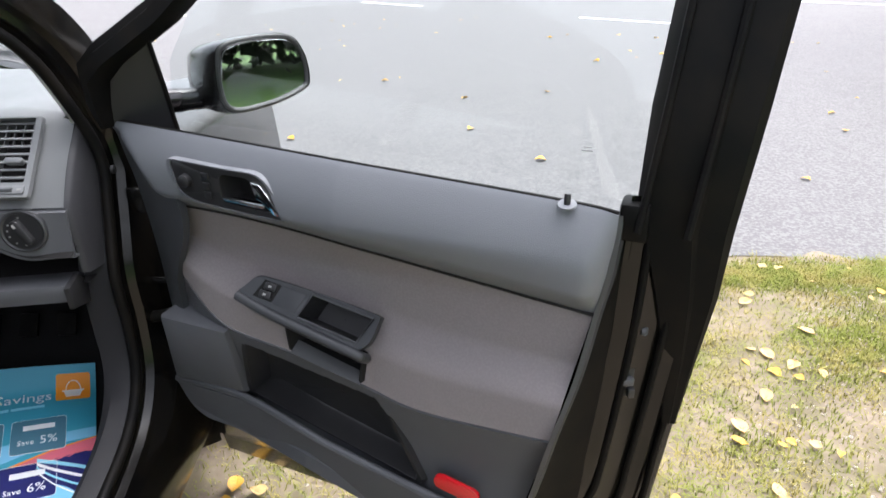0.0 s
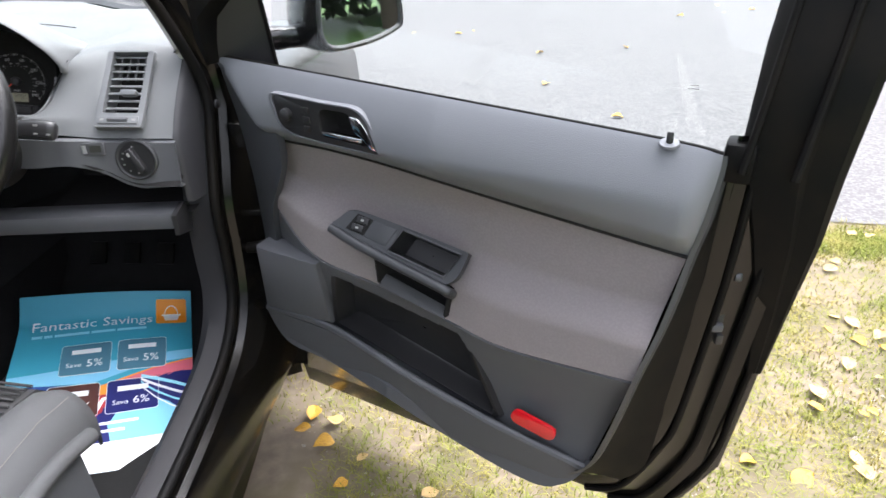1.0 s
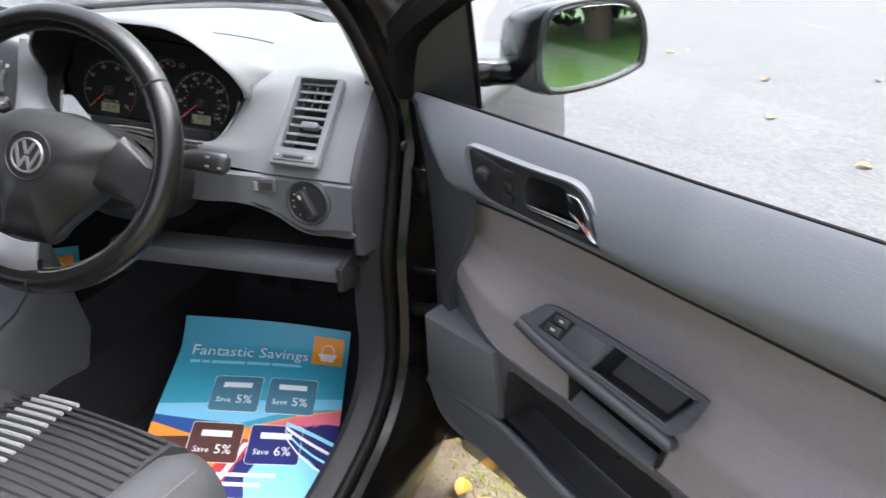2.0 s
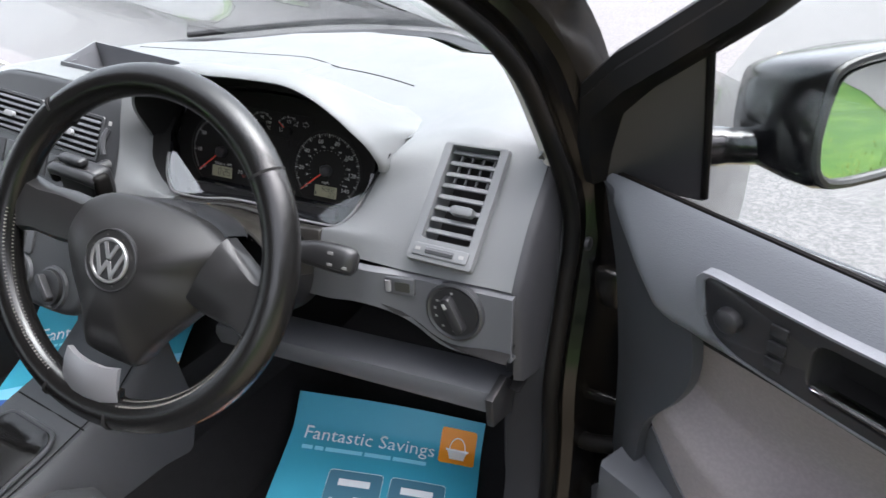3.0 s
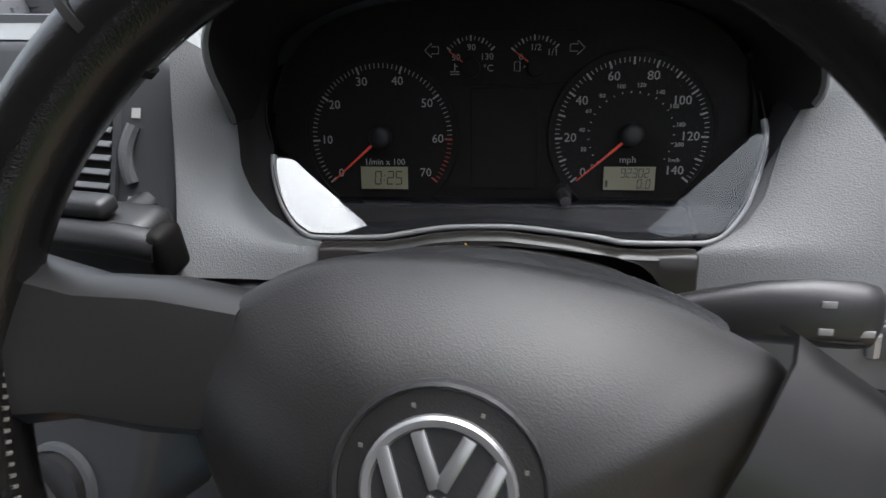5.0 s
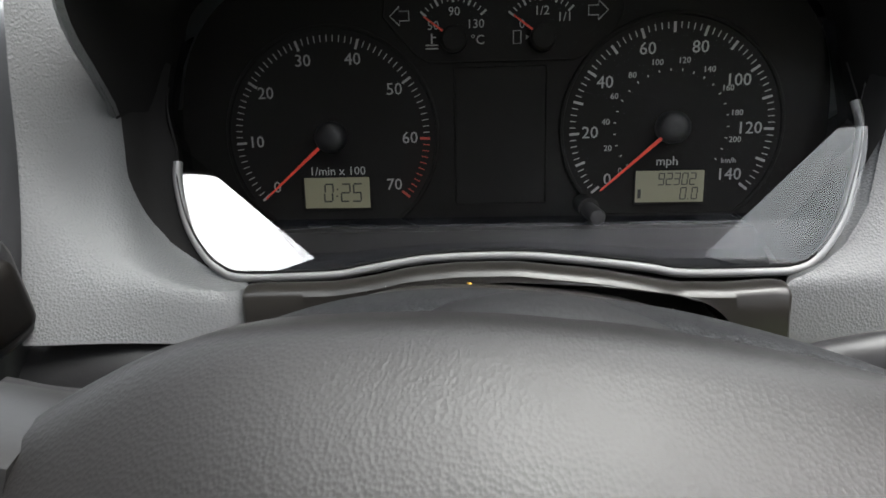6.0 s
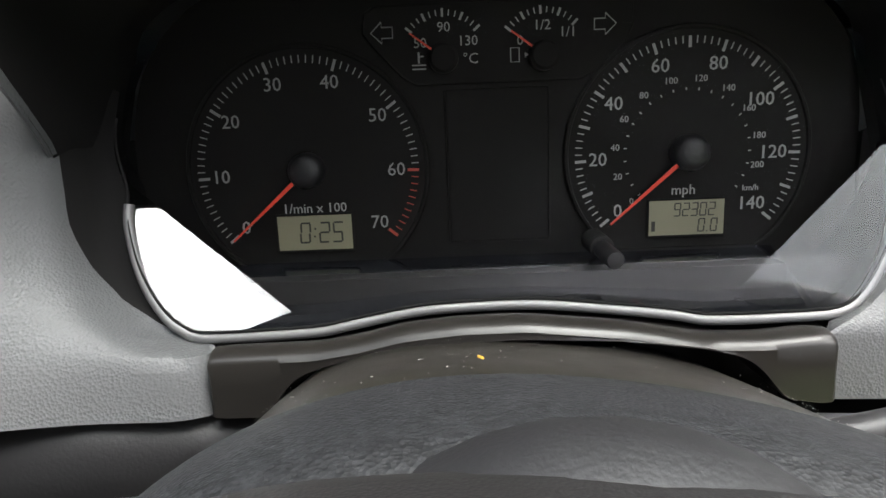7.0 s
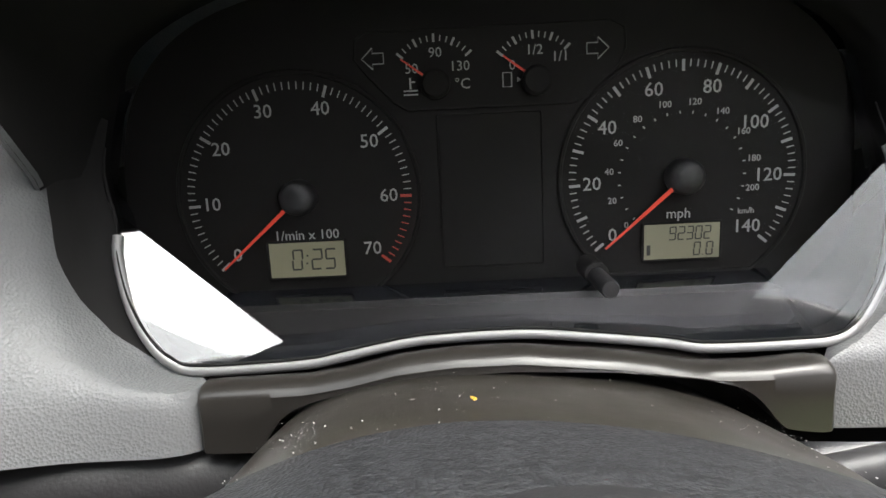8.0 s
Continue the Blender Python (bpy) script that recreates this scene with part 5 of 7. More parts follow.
for x in (0.0, 0.082, 0.175):
    hv = part("heater_knob", lathe([(0.036, 0.0), (0.035, 0.005), (0.031, 0.006), (0.030, 0.003)], 32, Matrix.Translation((x, -0.280, 0))), CHARCOAL, stack, "round heater control")
    part("knob_face", lathe([(0.030, 0.003), (0.029, 0.012), (0.0, 0.013)], 28, Matrix.Translation((x, -0.280, 0))), BLACK_PLASTIC, hv)
    part("knob_grip", prism(oblong(0.014, 0.050, 0.006, 4), 0.012, 0.024, 0.003, m=pose(x, -0.280, 0, 0, 0, -40 + x * 500)), BLACK_PLASTIC, hv)
    part("knob_scale", prism(oblong(0.024, 0.008, 0.003, 3, x, -0.307), 0.006, 0.0068), SATIN, hv)
part("side_switch", prism(oblong(0.026, 0.12, 0.004, 3, -0.118, -0.185), -0.004, 0.004, 0.001), CHARCOAL, stack)
# hump behind the stack, with an open tray let into it
rise = resample(curve([(-0.147, -0.09, 0), (-0.138, -0.03, 0), (-0.118, 0.010, 0), (-0.080, 0.036, 0), (-0.02, 0.050, 0), (0.10, 0.054, 0), (0.20, 0.052, 0), (0.262, 0.034, 0)], 8), 60)
TRAY = [(0.030, 0.075), (0.218, 0.077), (0.205, 0.178), (-0.040, 0.187)]
LEVEL = axes(ST @ Vector((0, 0, 0)), (0.9917, 0.0495, -0.1189), (-0.05, 0.998, 0.0)) @ Matrix.Diagonal((0.861, 0.861, 0.861, 1))
rows = []
for s in np.linspace(0, 1, 26):
    row = []
    for p in rise:
        q = ST @ Vector((p.x, p.y, -0.004))
        d = 0.24 * s
        fall = smooth(0.12, 0.24, d)
        row.append((q.x - 0.02 * s, q.y + d, q.z + 0.003 * math.sin(math.pi * min(1, s * 2)) + (min(q.z, 1.020) - q.z) * fall))
    rows.append(row)
part("stack_hump", opened(sheet(rows), (LEVEL @ Matrix.Translation((0, 0, 0.05)), TRAY)), DASH, dash, "grey hump over the centre stack")
part("top_tray", well(TRAY, LEVEL @ Matrix.Translation((0, 0, 0.052)), 0.002, 0.045, 0.93), LOWER_GREY, dash, "open tray on the dashboard top")

# ---- instrument cluster ----
cluster = thing("instrument_cluster", CL, "black instrument cluster with two dials, gauges and displays", "instrument cluster")
plate = [(p.x, p.y) for p in curve([(-0.160, -0.01, 0), (-0.148, 0.045, 0), (-0.10, 0.076, 0), (0, 0.084, 0), (0.10, 0.076, 0), (0.148, 0.045, 0), (0.158, -0.01, 0), (0.142, -0.062, 0), (0, -0.070, 0), (-0.142, -0.062, 0)], 6, True)]
part("face_plate", prism(plate, -0.006, -0.002, 0.001), DIAL_BLACK, cluster, "matt black face plate")
RPM, SPD = (-0.0835, -0.0064), (0.0832, -0.0052)


def segments(s, h, x, y):
    """Seven-segment figures, leaning slightly."""
    lit = {"0": "abcdef", "1": "bc", "2": "abged", "3": "abgcd", "4": "fgbc", "5": "afgcd", "6": "afgedc", "7": "abc", "8": "abcdefg", "9": "abcdfg"}
    w, step, t_ = h * 0.46, h * 0.68, h * 0.09
    bar = {"a": (0, h / 2, w, t_), "g": (0, 0, w, t_), "d": (0, -h / 2, w, t_), "f": (-w / 2, h / 4, t_, h * 0.44), "b": (w / 2, h / 4, t_, h * 0.44), "e": (-w / 2, -h / 4, t_, h * 0.44), "c": (w / 2, -h / 4, t_, h * 0.44)}
    total = sum(step * (0.45 if ch in ":." else 1.0) for ch in s)
    bm, at = bmesh.new(), x - total / 2
    for ch in s:
        wide = step * (0.45 if ch in ":." else 1.0)
        at += wide / 2
        for px, py, sx, sy in ([(0, h * 0.2, t_, t_), (0, -h * 0.2, t_, t_)] if ch == ":" else [(0, -h / 2, t_, t_)] if ch == "." else [bar[k] for k in lit[ch]]):
            box((sx, sy, 0.0002), (at + px + py * 0.1, y + py, -0.0002), bm=bm)
        at += wide / 2
    return bm


def dial_floor(c, r):
    """A dial's outline: a circle cut off below."""
    out = []
    for k in range(64):
        a = radians(-144 + 288 * k / 63 + 90)
        out.append((c[0] + r * math.cos(a), c[1] + r * math.sin(a)))
    return out


def dial(c, r, top, count, labels, red_from, name, label):
    base = part(name, prism(dial_floor(c, r + 0.004), -0.002, -0.0012), DIAL_BLACK, cluster, label)
    ring_pts = [Vector((x, y, -0.001)) for x, y in dial_floor(c, r + 0.004)]
    part("dial_rim", tube(ring_pts, 0.0011, 6, True), DIAL_BLACK, base)
    a0, sweep = 219.9, 258.9
    marks, reds = None, None
    major = count // (len(labels) - 1)
    for i in range(count + 1):
        a = radians(a0 - sweep * i / count)
        big = i % major == 0
        ln, w = (0.0050, 0.0012) if big else (0.0032, 0.00045)
        if name == "speedometer":
            ln, w = (0.0048, 0.0012) if i % 5 == 0 else (0.0030, 0.00045)
        m = pose(c[0], c[1], 0, 0, 0, math.degrees(a)) @ pose(r - ln / 2, 0, -0.0009)
        b = box((ln, w, 0.0003), m=m)
        if i >= red_from:
            reds = merge(reds, b) if reds else b
        else:
            marks = merge(marks, b) if marks else b
    part("scale_marks", marks, WHITE_PRINT, base)
    if reds:
        part("red_zone", reds, DIM_RED, base, "red zone marks")
    txt = None
    for k, s in enumerate(labels):
        if not s:
            continue
        a = radians(a0 - sweep * k / (len(labels) - 1))
        rr = r - (0.0100 if len(s) < 3 else 0.0116)
        b = words(s, 0.0082, pose(c[0] + rr * math.cos(a), c[1] + rr * math.sin(a), -0.0010))
        txt = merge(txt, b) if txt else b
    part("scale_numbers", txt, WHITE_PRINT, base, "white scale numbers")
    return base


rpm = dial(RPM, 0.0490, 70, 70, ["0", "10", "20", "30", "40", "50", "60", "70"], 60, "rev_counter", "black rev counter")
spd = dial(SPD, 0.0490, 140, 70, ["0", "20", "40", "60", "80", "100", "120", "140"], 999, "speedometer", "black speedometer in miles an hour")
inner, small = None, None
for k in range(0, 23):
    a = radians(221.0 - 11.65 * k)
    b = box((0.0012, 0.0005, 0.0002), m=pose(SPD[0], SPD[1], 0, 0, 0, math.degrees(a)) @ pose(0.0272, 0, -0.0009))
    inner = merge(inner, b) if inner else b
    if k % 2 == 0 and k <= 20:
        rr = 0.0316
        b = words(str(k * 10), 0.0040, pose(SPD[0] + rr * math.cos(a), SPD[1] + rr * math.sin(a), -0.0010))
        small = merge(small, b) if small else b
part("inner_marks", inner, WHITE_PRINT, spd)
part("inner_numbers", merge(small, words("km/h", 0.0036, pose(SPD[0] + 0.0285, SPD[1] - 0.0166, -0.0010))), WHITE_PRINT, spd)
part("unit_words", words("mph", 0.0062, pose(SPD[0] - 0.001, SPD[1] - 0.0165, -0.0010)), WHITE_PRINT, spd)
part("unit_words", words("1/min x 100", 0.0060, pose(RPM[0] + 0.0015, RPM[1] - 0.0172, -0.0010)), WHITE_PRINT, rpm)
for c, base in ((RPM, rpm), (SPD, spd)):
    a = radians(223)
    part("needle", prism([(0.004, -0.0009), (0.0455, -0.00035), (0.0455, 0.00035), (0.004, 0.0009)], 0.004, 0.0048, m=pose(c[0], c[1], 0, 0, 0, 221)), RED_PRINT, base, "orange red needle")
    part("needle_hub", lathe([(0.0078, -0.001), (0.0076, 0.006), (0.006, 0.0078), (0.003, 0.0085)], 28, pose(c[0], c[1], 0)), BLACK_PLASTIC, base, "black needle hub")
for base, x, y, lines in ((rpm, -0.0825, -0.0344, (("0:25", 0.0088, 0.003, 0.0),)), (spd, 0.0837, -0.0339, (("92302", 0.0056, 0.0035, 0.0036), ("0.0", 0.0056, 0.0095, -0.0036)))):
    d = part("display", prism(oblong(0.0335, 0.0158, 0.0004, 2, x, y), -0.001, -0.0004), LCD, base, "olive liquid crystal display")
    part("display_edge", tube([(a, b, -0.0004) for a, b in oblong(0.0345, 0.0168, 0.0004, 2, x, y)], 0.0006, 5, True), BLACK_MATT, d)
    for s, h, dx, dy in lines:
        part("display_digits", segments(s, h, x + dx, y + dy), LCD_INK, d)
part("display_icon", box((0.0016, 0.0045, 0.0002), (0.0690, -0.0375, -0.0002)), LCD_INK, spd)
# warning field and small gauges
part("warning_field", prism(oblong(0.043, 0.066, 0.001, 2, 0.0005, -0.0078), -0.0022, -0.0014), DIAL_BLACK, cluster)
part("field_edge", tube([(a, b, -0.0016) for a, b in oblong(0.045, 0.067, 0.001, 2, 0.0005, -0.0078)], 0.0005, 5, True), DIAL_BLACK, cluster)
upper = [(-0.050, 0.0610), (0.052, 0.0615), (0.0580, 0.0580), (0.0585, 0.0500), (0.055, 0.042), (0.044, 0.0312), (0.036, 0.0282), (-0.034, 0.0282), (-0.040, 0.0320), (-0.050, 0.0430), (-0.0555, 0.0500), (-0.0545, 0.0580)]
top_field = part("gauge_field", prism(upper, -0.0018, -0.0010), DIAL_BLACK, cluster, "field with temperature and fuel gauges")
part("field_edge", tube([(a, b, -0.001) for a, b in upper], 0.0006, 5, True), DIAL_BLACK, top_field)
for (x, y), span, names in (((-0.0218, 0.0385), (140, 40), (("50", 146, 0.0118), ("90", 88, 0.0128), ("130", 33, 0.0126))), ((0.0207, 0.0380), (142, 45), (("0", 146, 0.0118), ("1/2", 92, 0.0125), ("1/1", 42, 0.0140)))):
    g = None
    for i in range(13):
        a = radians(span[0] + (span[1] - span[0]) * i / 12)
        b = box((0.0034 if i % 3 == 0 else 0.0024, 0.0010 if i % 3 == 0 else 0.0005, 0.0002), m=pose(x, y, 0, 0, 0, math.degrees(a)) @ pose(0.0188, 0, -0.0008))
        g = merge(g, b) if g else b
    for s, a, rr in names:
        g = merge(g, words(s, 0.0058, pose(x + rr * math.cos(radians(a)), y + rr * math.sin(radians(a)), -0.0009)))
    part("gauge_scale", g, WHITE_PRINT, top_field)
    part("gauge_needle", prism([(0.004, -0.0005), (0.0175, -0.0003), (0.0175, 0.0003), (0.004, 0.0005)], 0.002, 0.0026, m=pose(x, y, 0, 0, 0, 143)), RED_PRINT, top_field, "short red needle")
    part("gauge_hub", lathe([(0.0064, -0.001), (0.0062, 0.004), (0.005, 0.0052), (0.0, 0.0054)], 22, pose(x, y, 0)), DIAL_BLACK, top_field)
part("unit_words", words("°C", 0.0062, pose(-0.0103, 0.0380, -0.0009)), WHITE_PRINT, top_field)
sym = box((0.0008, 0.0046, 0.0002), (-0.0324, 0.0392, -0.0008))
sym = box((0.0022, 0.0006, 0.0002), (-0.0314, 0.0398, -0.0008), bm=sym)
for dy in (0.0, -0.0016):
    sym = box((0.0060, 0.0006, 0.0002), (-0.0324, 0.0362 + dy, -0.0008), bm=sym)
part("coolant_symbol", sym, WHITE_PRINT, top_field)
part("pump_symbol", tube([(a, b, -0.0008) for a, b in ((0.0068, 0.0360), (0.0068, 0.0418), (0.0104, 0.0418), (0.0104, 0.0360))], 0.0003, 4, True), WHITE_PRINT, top_field)
part("pump_symbol", prism([(0.0128, 0.0378), (0.0128, 0.0398), (0.0146, 0.0388)], -0.0010, -0.0007), WHITE_PRINT, top_field)
arrow = [(-0.0046, 0), (0, 0.0044), (0, 0.0022), (0.0046, 0.0022), (0.0046, -0.0022), (0, -0.0022), (0, -0.0044)]
for x, s in ((-0.0477, 1), (0.0468, -1)):
    part("turn_arrow", tube([(x + s * a, 0.0500 + b, -0.0006) for a, b in arrow], 0.00032, 4, True), WHITE_PRINT, top_field, "turn signal arrow outline")
# shelf below the dials, pane, frame and trip knob
part("shelf", sheet([[Vector((p.x * 1.04, -0.048 if abs(p.x) < 0.118 else p.y * 0.9, -0.001)) for p in U_EDGE], [p + Vector((0, -0.001, -0.003)) for p in U_EDGE]]), GLOSS_BLACK, cluster, "gloss black lower shelf")


def folds(u, v):
    """How far a place lies below the pane's left and right folds."""
    return -(u + 0.1440) * 0.637 - (v + 0.0149) * 0.771, (u - 0.1165) * 0.745 - (v + 0.0320) * 0.667


def pane_height(v):
    """The pane leans a little, and a little more below the dials."""
    return 0.0185 - 0.20 * v + (0.12 * (-0.042 - v) if v < -0.042 else 0.0)


below = [p for p in U_EDGE if p.y < -0.0139]
us = np.linspace(-0.1555, 0.1560, 120)
lows = np.interp(us, [p.x for p in below], [p.y - 0.004 for p in below])
tops = np.interp(us, [p.x for p in back[6:-6]], [p.y for p in back[6:-6]])
# the dial piece barely reflects, which keeps glare off the dials
for name, coat, label in (("dial_pane", DIAL_PANE, "clear pane over the dials, its reflection kept faint"), ("lower_pane", STRIP_PANE, "scratched glossy lower strip of the pane")):
    rows = []
    for k in np.linspace(0, 1, 40):
        row = []
        for u, a, b in zip(us, lows, tops):
            seam_v = max(-0.0465, a + 0.001)
            v = seam_v + (b - seam_v) * k if coat is DIAL_PANE else a + (seam_v - a) * k
            row.append((u, v, pane_height(v)))
        rows.append(row)
    bm = sheet(rows)
    part(name, bm, coat, cluster, label).visible_shadow = False
# flat corners of the pane below its slanting folds, tilted to mirror bright sky
for which, slope, label in ((0, 0.60, "pane's flat left corner"), (1, 0.56, "pane's flat right corner")):
    rim_run = [p for p in resample(U_EDGE, 400) if folds(p.x, p.y)[which] > 0 and p.y < 0.004]
    ends = [Vector((p.x, p.y, 0)) for p in (rim_run[0], rim_run[-1])]
    rows = [[], []]
    for k, p in enumerate(rim_run):
        q = ends[0].lerp(ends[1], k / (len(rim_run) - 1))
        for row, w in zip(rows, (q, p)):
            row.append((w.x, w.y, 0.0185 - 0.20 * w.y + slope * max(0.0, folds(w.x, w.y)[which])))
    part("pane_corner", sheet(rows), SIDE_PANE if which else LENS_PANE, cluster, label, smooth=0).visible_shadow = False
part("pane_frame", tube([p + Vector((0, -0.0002, 0.002)) for p in U_EDGE if p.y < (-0.013 if p.x < 0 else 0.008)], 0.0021, 10), EDGE_SILVER, cluster, "satin silver edge of the pane")
part("pane_gasket", tube([p + Vector((0, 0.0024, 0.0025)) for p in U_EDGE if p.y < 0.020], 0.0006, 6), BLACK_MATT, cluster)
part("trip_collar", lathe([(0.0050, -0.02), (0.0049, -0.003), (0.0042, -0.0025)], 20, pose(0.0398, -0.0405, 0.030)), BLACK_MATT, cluster)
part("trip_knob", lathe([(0.0036, -0.012), (0.0036, 0.010), (0.0031, 0.0115), (0.0, 0.0118)], 20, pose(0.0396, -0.0410, 0.038)), BLACK_PLASTIC, cluster, "black trip reset knob")

# ---- steering wheel and column ----
WM = axes((0.4138, 0.8007, 0.9925), (0.9668, 0.1520, -0.2055), (0.1040, 0.4980, 0.8609))
wheel = thing("steering_wheel", WM, "black leather three-spoke steering wheel, slightly turned", "steering wheel")


def on_rim(a, r=0.172, z=0.0):
    return Vector((r * math.cos(radians(a)), r * math.sin(radians(a)), z))


R_ANGLE, L_ANGLE = 41.0, 139.0
rim_part = part("rim", tube([on_rim(a) for a in np.linspace(0, 360, 120, endpoint=False)], 0.0165, 18, True, squash=1.1), LEATHER, wheel, "worn black leather rim")
for a in (R_ANGLE, L_ANGLE, 252.0, 279.0):
    part("rim_joint", tube([on_rim(a - 0.5), on_rim(a + 0.5)], 0.0168, 18, squash=1.1), BLACK_MATT, rim_part)
for a0, a1 in ((182, 248), (284, 345)):
    bm = None
    for i in range(46):
        a = a0 + (a1 - a0) * i / 45
        for side in (-1, 1):
            p, q = on_rim(a, 0.1552, 0.0050), on_rim(a + side * 0.9, 0.1604, 0.0138)
            b = tube([p, q], 0.0007, 4)
            bm = merge(bm, b) if bm else b
    part("stitching", bm, STITCH, rim_part, "cross stitching along the inner rim")
pad = [(-0.0965, 0.002), (-0.0890, 0.0200), (-0.0785, 0.0355), (-0.055, 0.0490), (-0.0246, 0.0545), (0.003, 0.0562), (0.028, 0.0552), (0.060, 0.0485), (0.085, 0.0385), (0.103, 0.0295), (0.101, 0.013), (0.0935, -0.0043), (0.0884, -0.0351), (0.0694, -0.0626), (0.0440, -0.0935), (0.0300, -0.1180), (0.018, -0.1225), (-0.030, -0.1215), (-0.042, -0.1120), (-0.0551, -0.0828), (-0.0767, -0.0515), (-0.0935, -0.0196)]
pad = [(p.x, p.y) for p in curve([(a, b - (0.0042 * max(0.0, min(1.0, (0.075 - a) / 0.045)) if b > 0.02 else 0.0), 0) for a, b in pad], 4, True)]
padp = part("airbag_pad", dome(pad, [(0.97, -0.034), (0.998, -0.026), (1.0, -0.014), (0.992, -0.0100), (0.97, -0.0065), (0.93, -0.0030), (0.86, 0.0022), (0.76, 0.0090), (0.62, 0.0170), (0.45, 0.0232), (0.3, 0.0260), (0.15, 0.0265)]), PAD, wheel, "grained black airbag pad")
BADGE = Matrix.Translation((0.0, -0.0115, 0.0266))
part("badge_ring", lathe([(0.0318, -0.004), (0.0318, 0.0004), (0.0308, 0.0010), (0.0298, 0.0002), (0.0298, -0.002)], 40, BADGE), BLACK_PLASTIC, padp)
part("badge_bed", lathe([(0.0300, -0.002), (0.0296, 0.0000), (0.0, 0.0002)], 40, BADGE), PAD, padp)
EMBLEM = BADGE @ Matrix.Diagonal((1.07, 1.07, 1, 1))
badge = part("badge", lathe([(0.0212, -0.001), (0.0212, 0.0022), (0.0204, 0.0032), (0.0186, 0.0030), (0.0180, 0.0016), (0.0, 0.0016)], 48, EMBLEM), BADGE_SILVER, padp, "round chrome badge")
part("badge_field", lathe([(0.0179, 0.0014), (0.0179, 0.0018), (0.0, 0.0019)], 40, EMBLEM), BLACK_PLASTIC, badge)
for x, y, w, lean in ((-0.0115, -0.001, 0.026, 21), (-0.0040, -0.0085, 0.017, -24), (0.0040, -0.0085, 0.017, 24), (0.0115, -0.001, 0.026, -21), (-0.0038, 0.0090, 0.016, 24), (0.0038, 0.0090, 0.016, -24)):
    part("badge_bar", box((0.0040, w, 0.0014), bevel=0.0005), BADGE_SILVER, badge).matrix_basis = EMBLEM @ pose(x, y, 0.0024, 0, 0, lean)
for k in range(8):
    a = radians(22 + 45 * k)
    part("pad_dimple", box((0.0012, 0.0012, 0.0004)), STITCH, padp).matrix_basis = BADGE @ pose(0.0258 * math.cos(a), 0.0258 * math.sin(a), 0.0003)
part("pad_mark", words("AIRBAG", 0.0078, pose(-0.001, -0.0560, 0.0222, -6), depth=0.0003), BLACK_PLASTIC, padp, "embossed word on the pad")


def spoke(line, widths, z, mat, label):
    rows = []
    for (x, y), w, h in zip(line, widths, z):
        rows.append((Vector((x, y, h)), w))
    out = []
    for i, (p, w) in enumerate(rows):
        a, b = rows[max(i - 1, 0)][0], rows[min(i + 1, len(rows) - 1)][0]
        side = Vector((-(b - a).y, (b - a).x, 0)).normalized()
        out.append([p + side * w * s + Vector((0, 0, d)) for s, d in ((-1, -0.014), (-0.97, 0.0), (-0.8, 0.006), (0, 0.009), (0.8, 0.006), (0.97, 0.0), (1, -0.014))])
    joint = tube([p + Vector((0, 0, 0.0008)) for p in out[2][1:6]], 0.0009, 6)
    arm_ = part("spoke", sheet(out, 0.002), mat, wheel, label)
    part("spoke_joint", joint, BLACK_MATT, arm_)
    return arm_


spoke([(0.088, 0.0045), (0.115, -0.005), (0.140, -0.012), (0.168, -0.018)], [0.039, 0.034, 0.028, 0.034], [-0.004, -0.004, -0.003, -0.003], SPOKE, "smooth charcoal spoke")
spoke([(-0.078, 0.004), (-0.108, 0.004), (-0.135, 0.004), (-0.164, 0.003)], [0.024, 0.026, 0.024, 0.030], [-0.010, -0.008, -0.005, -0.003], SPOKE, "smooth charcoal spoke")
part("silver_spoke", sheet([[(-0.036, -0.116, 0.010), (-0.022, -0.119, 0.014), (-0.004, -0.121, 0.015), (0.014, -0.121, 0.014), (0.029, -0.118, 0.010)],
                            [(-0.037, -0.128, 0.010), (-0.022, -0.131, 0.014), (-0.004, -0.133, 0.015), (0.014, -0.132, 0.014), (0.030, -0.129, 0.010)],
                            [(-0.037, -0.144, 0.008), (-0.022, -0.147, 0.012), (-0.003, -0.148, 0.013), (0.014, -0.147, 0.012), (0.031, -0.143, 0.008)],
                            [(-0.036, -0.154, 0.004), (-0.021, -0.157, 0.008), (-0.003, -0.158, 0.009), (0.014, -0.157, 0.008), (0.032, -0.153, 0.004)]], 0.006), SATIN, wheel, "satin silver lower spoke")
part("lower_spoke", sheet([[(-0.037, -0.141, 0.003), (-0.003, -0.145, 0.008), (0.033, -0.140, 0.003)], [(-0.045, -0.156, 0.0), (-0.004, -0.160, 0.005), (0.035, -0.155, 0.0)], [(-0.060, -0.166, -0.006), (-0.006, -0.174, 0.003), (0.040, -0.170, -0.006)]], 0.008), LEATHER, wheel)
part("boss", lathe([(0.055, -0.045), (0.055, -0.03), (0.05, -0.02)], 32, Matrix.Translation((0.005, 0.0, 0))), BLACK_PLASTIC, wheel)

# column shroud, built along the wheel's own axis: upper cowl, grained nose, lower half
column = thing("steering_column", WM, "charcoal steering column shroud with stalks", "steering column")


def shroud(z, w, h, cx=0.0135, up=1.0):
    """An arch round the column at a distance behind the wheel."""
    out = []
    for a in np.linspace(0, math.pi, 40):
        c, q = math.cos(a), math.sin(a)
        out.append(Vector((cx + w * math.copysign(abs(c) ** 0.83, c), up * h * q ** 0.83, z)))
    return out


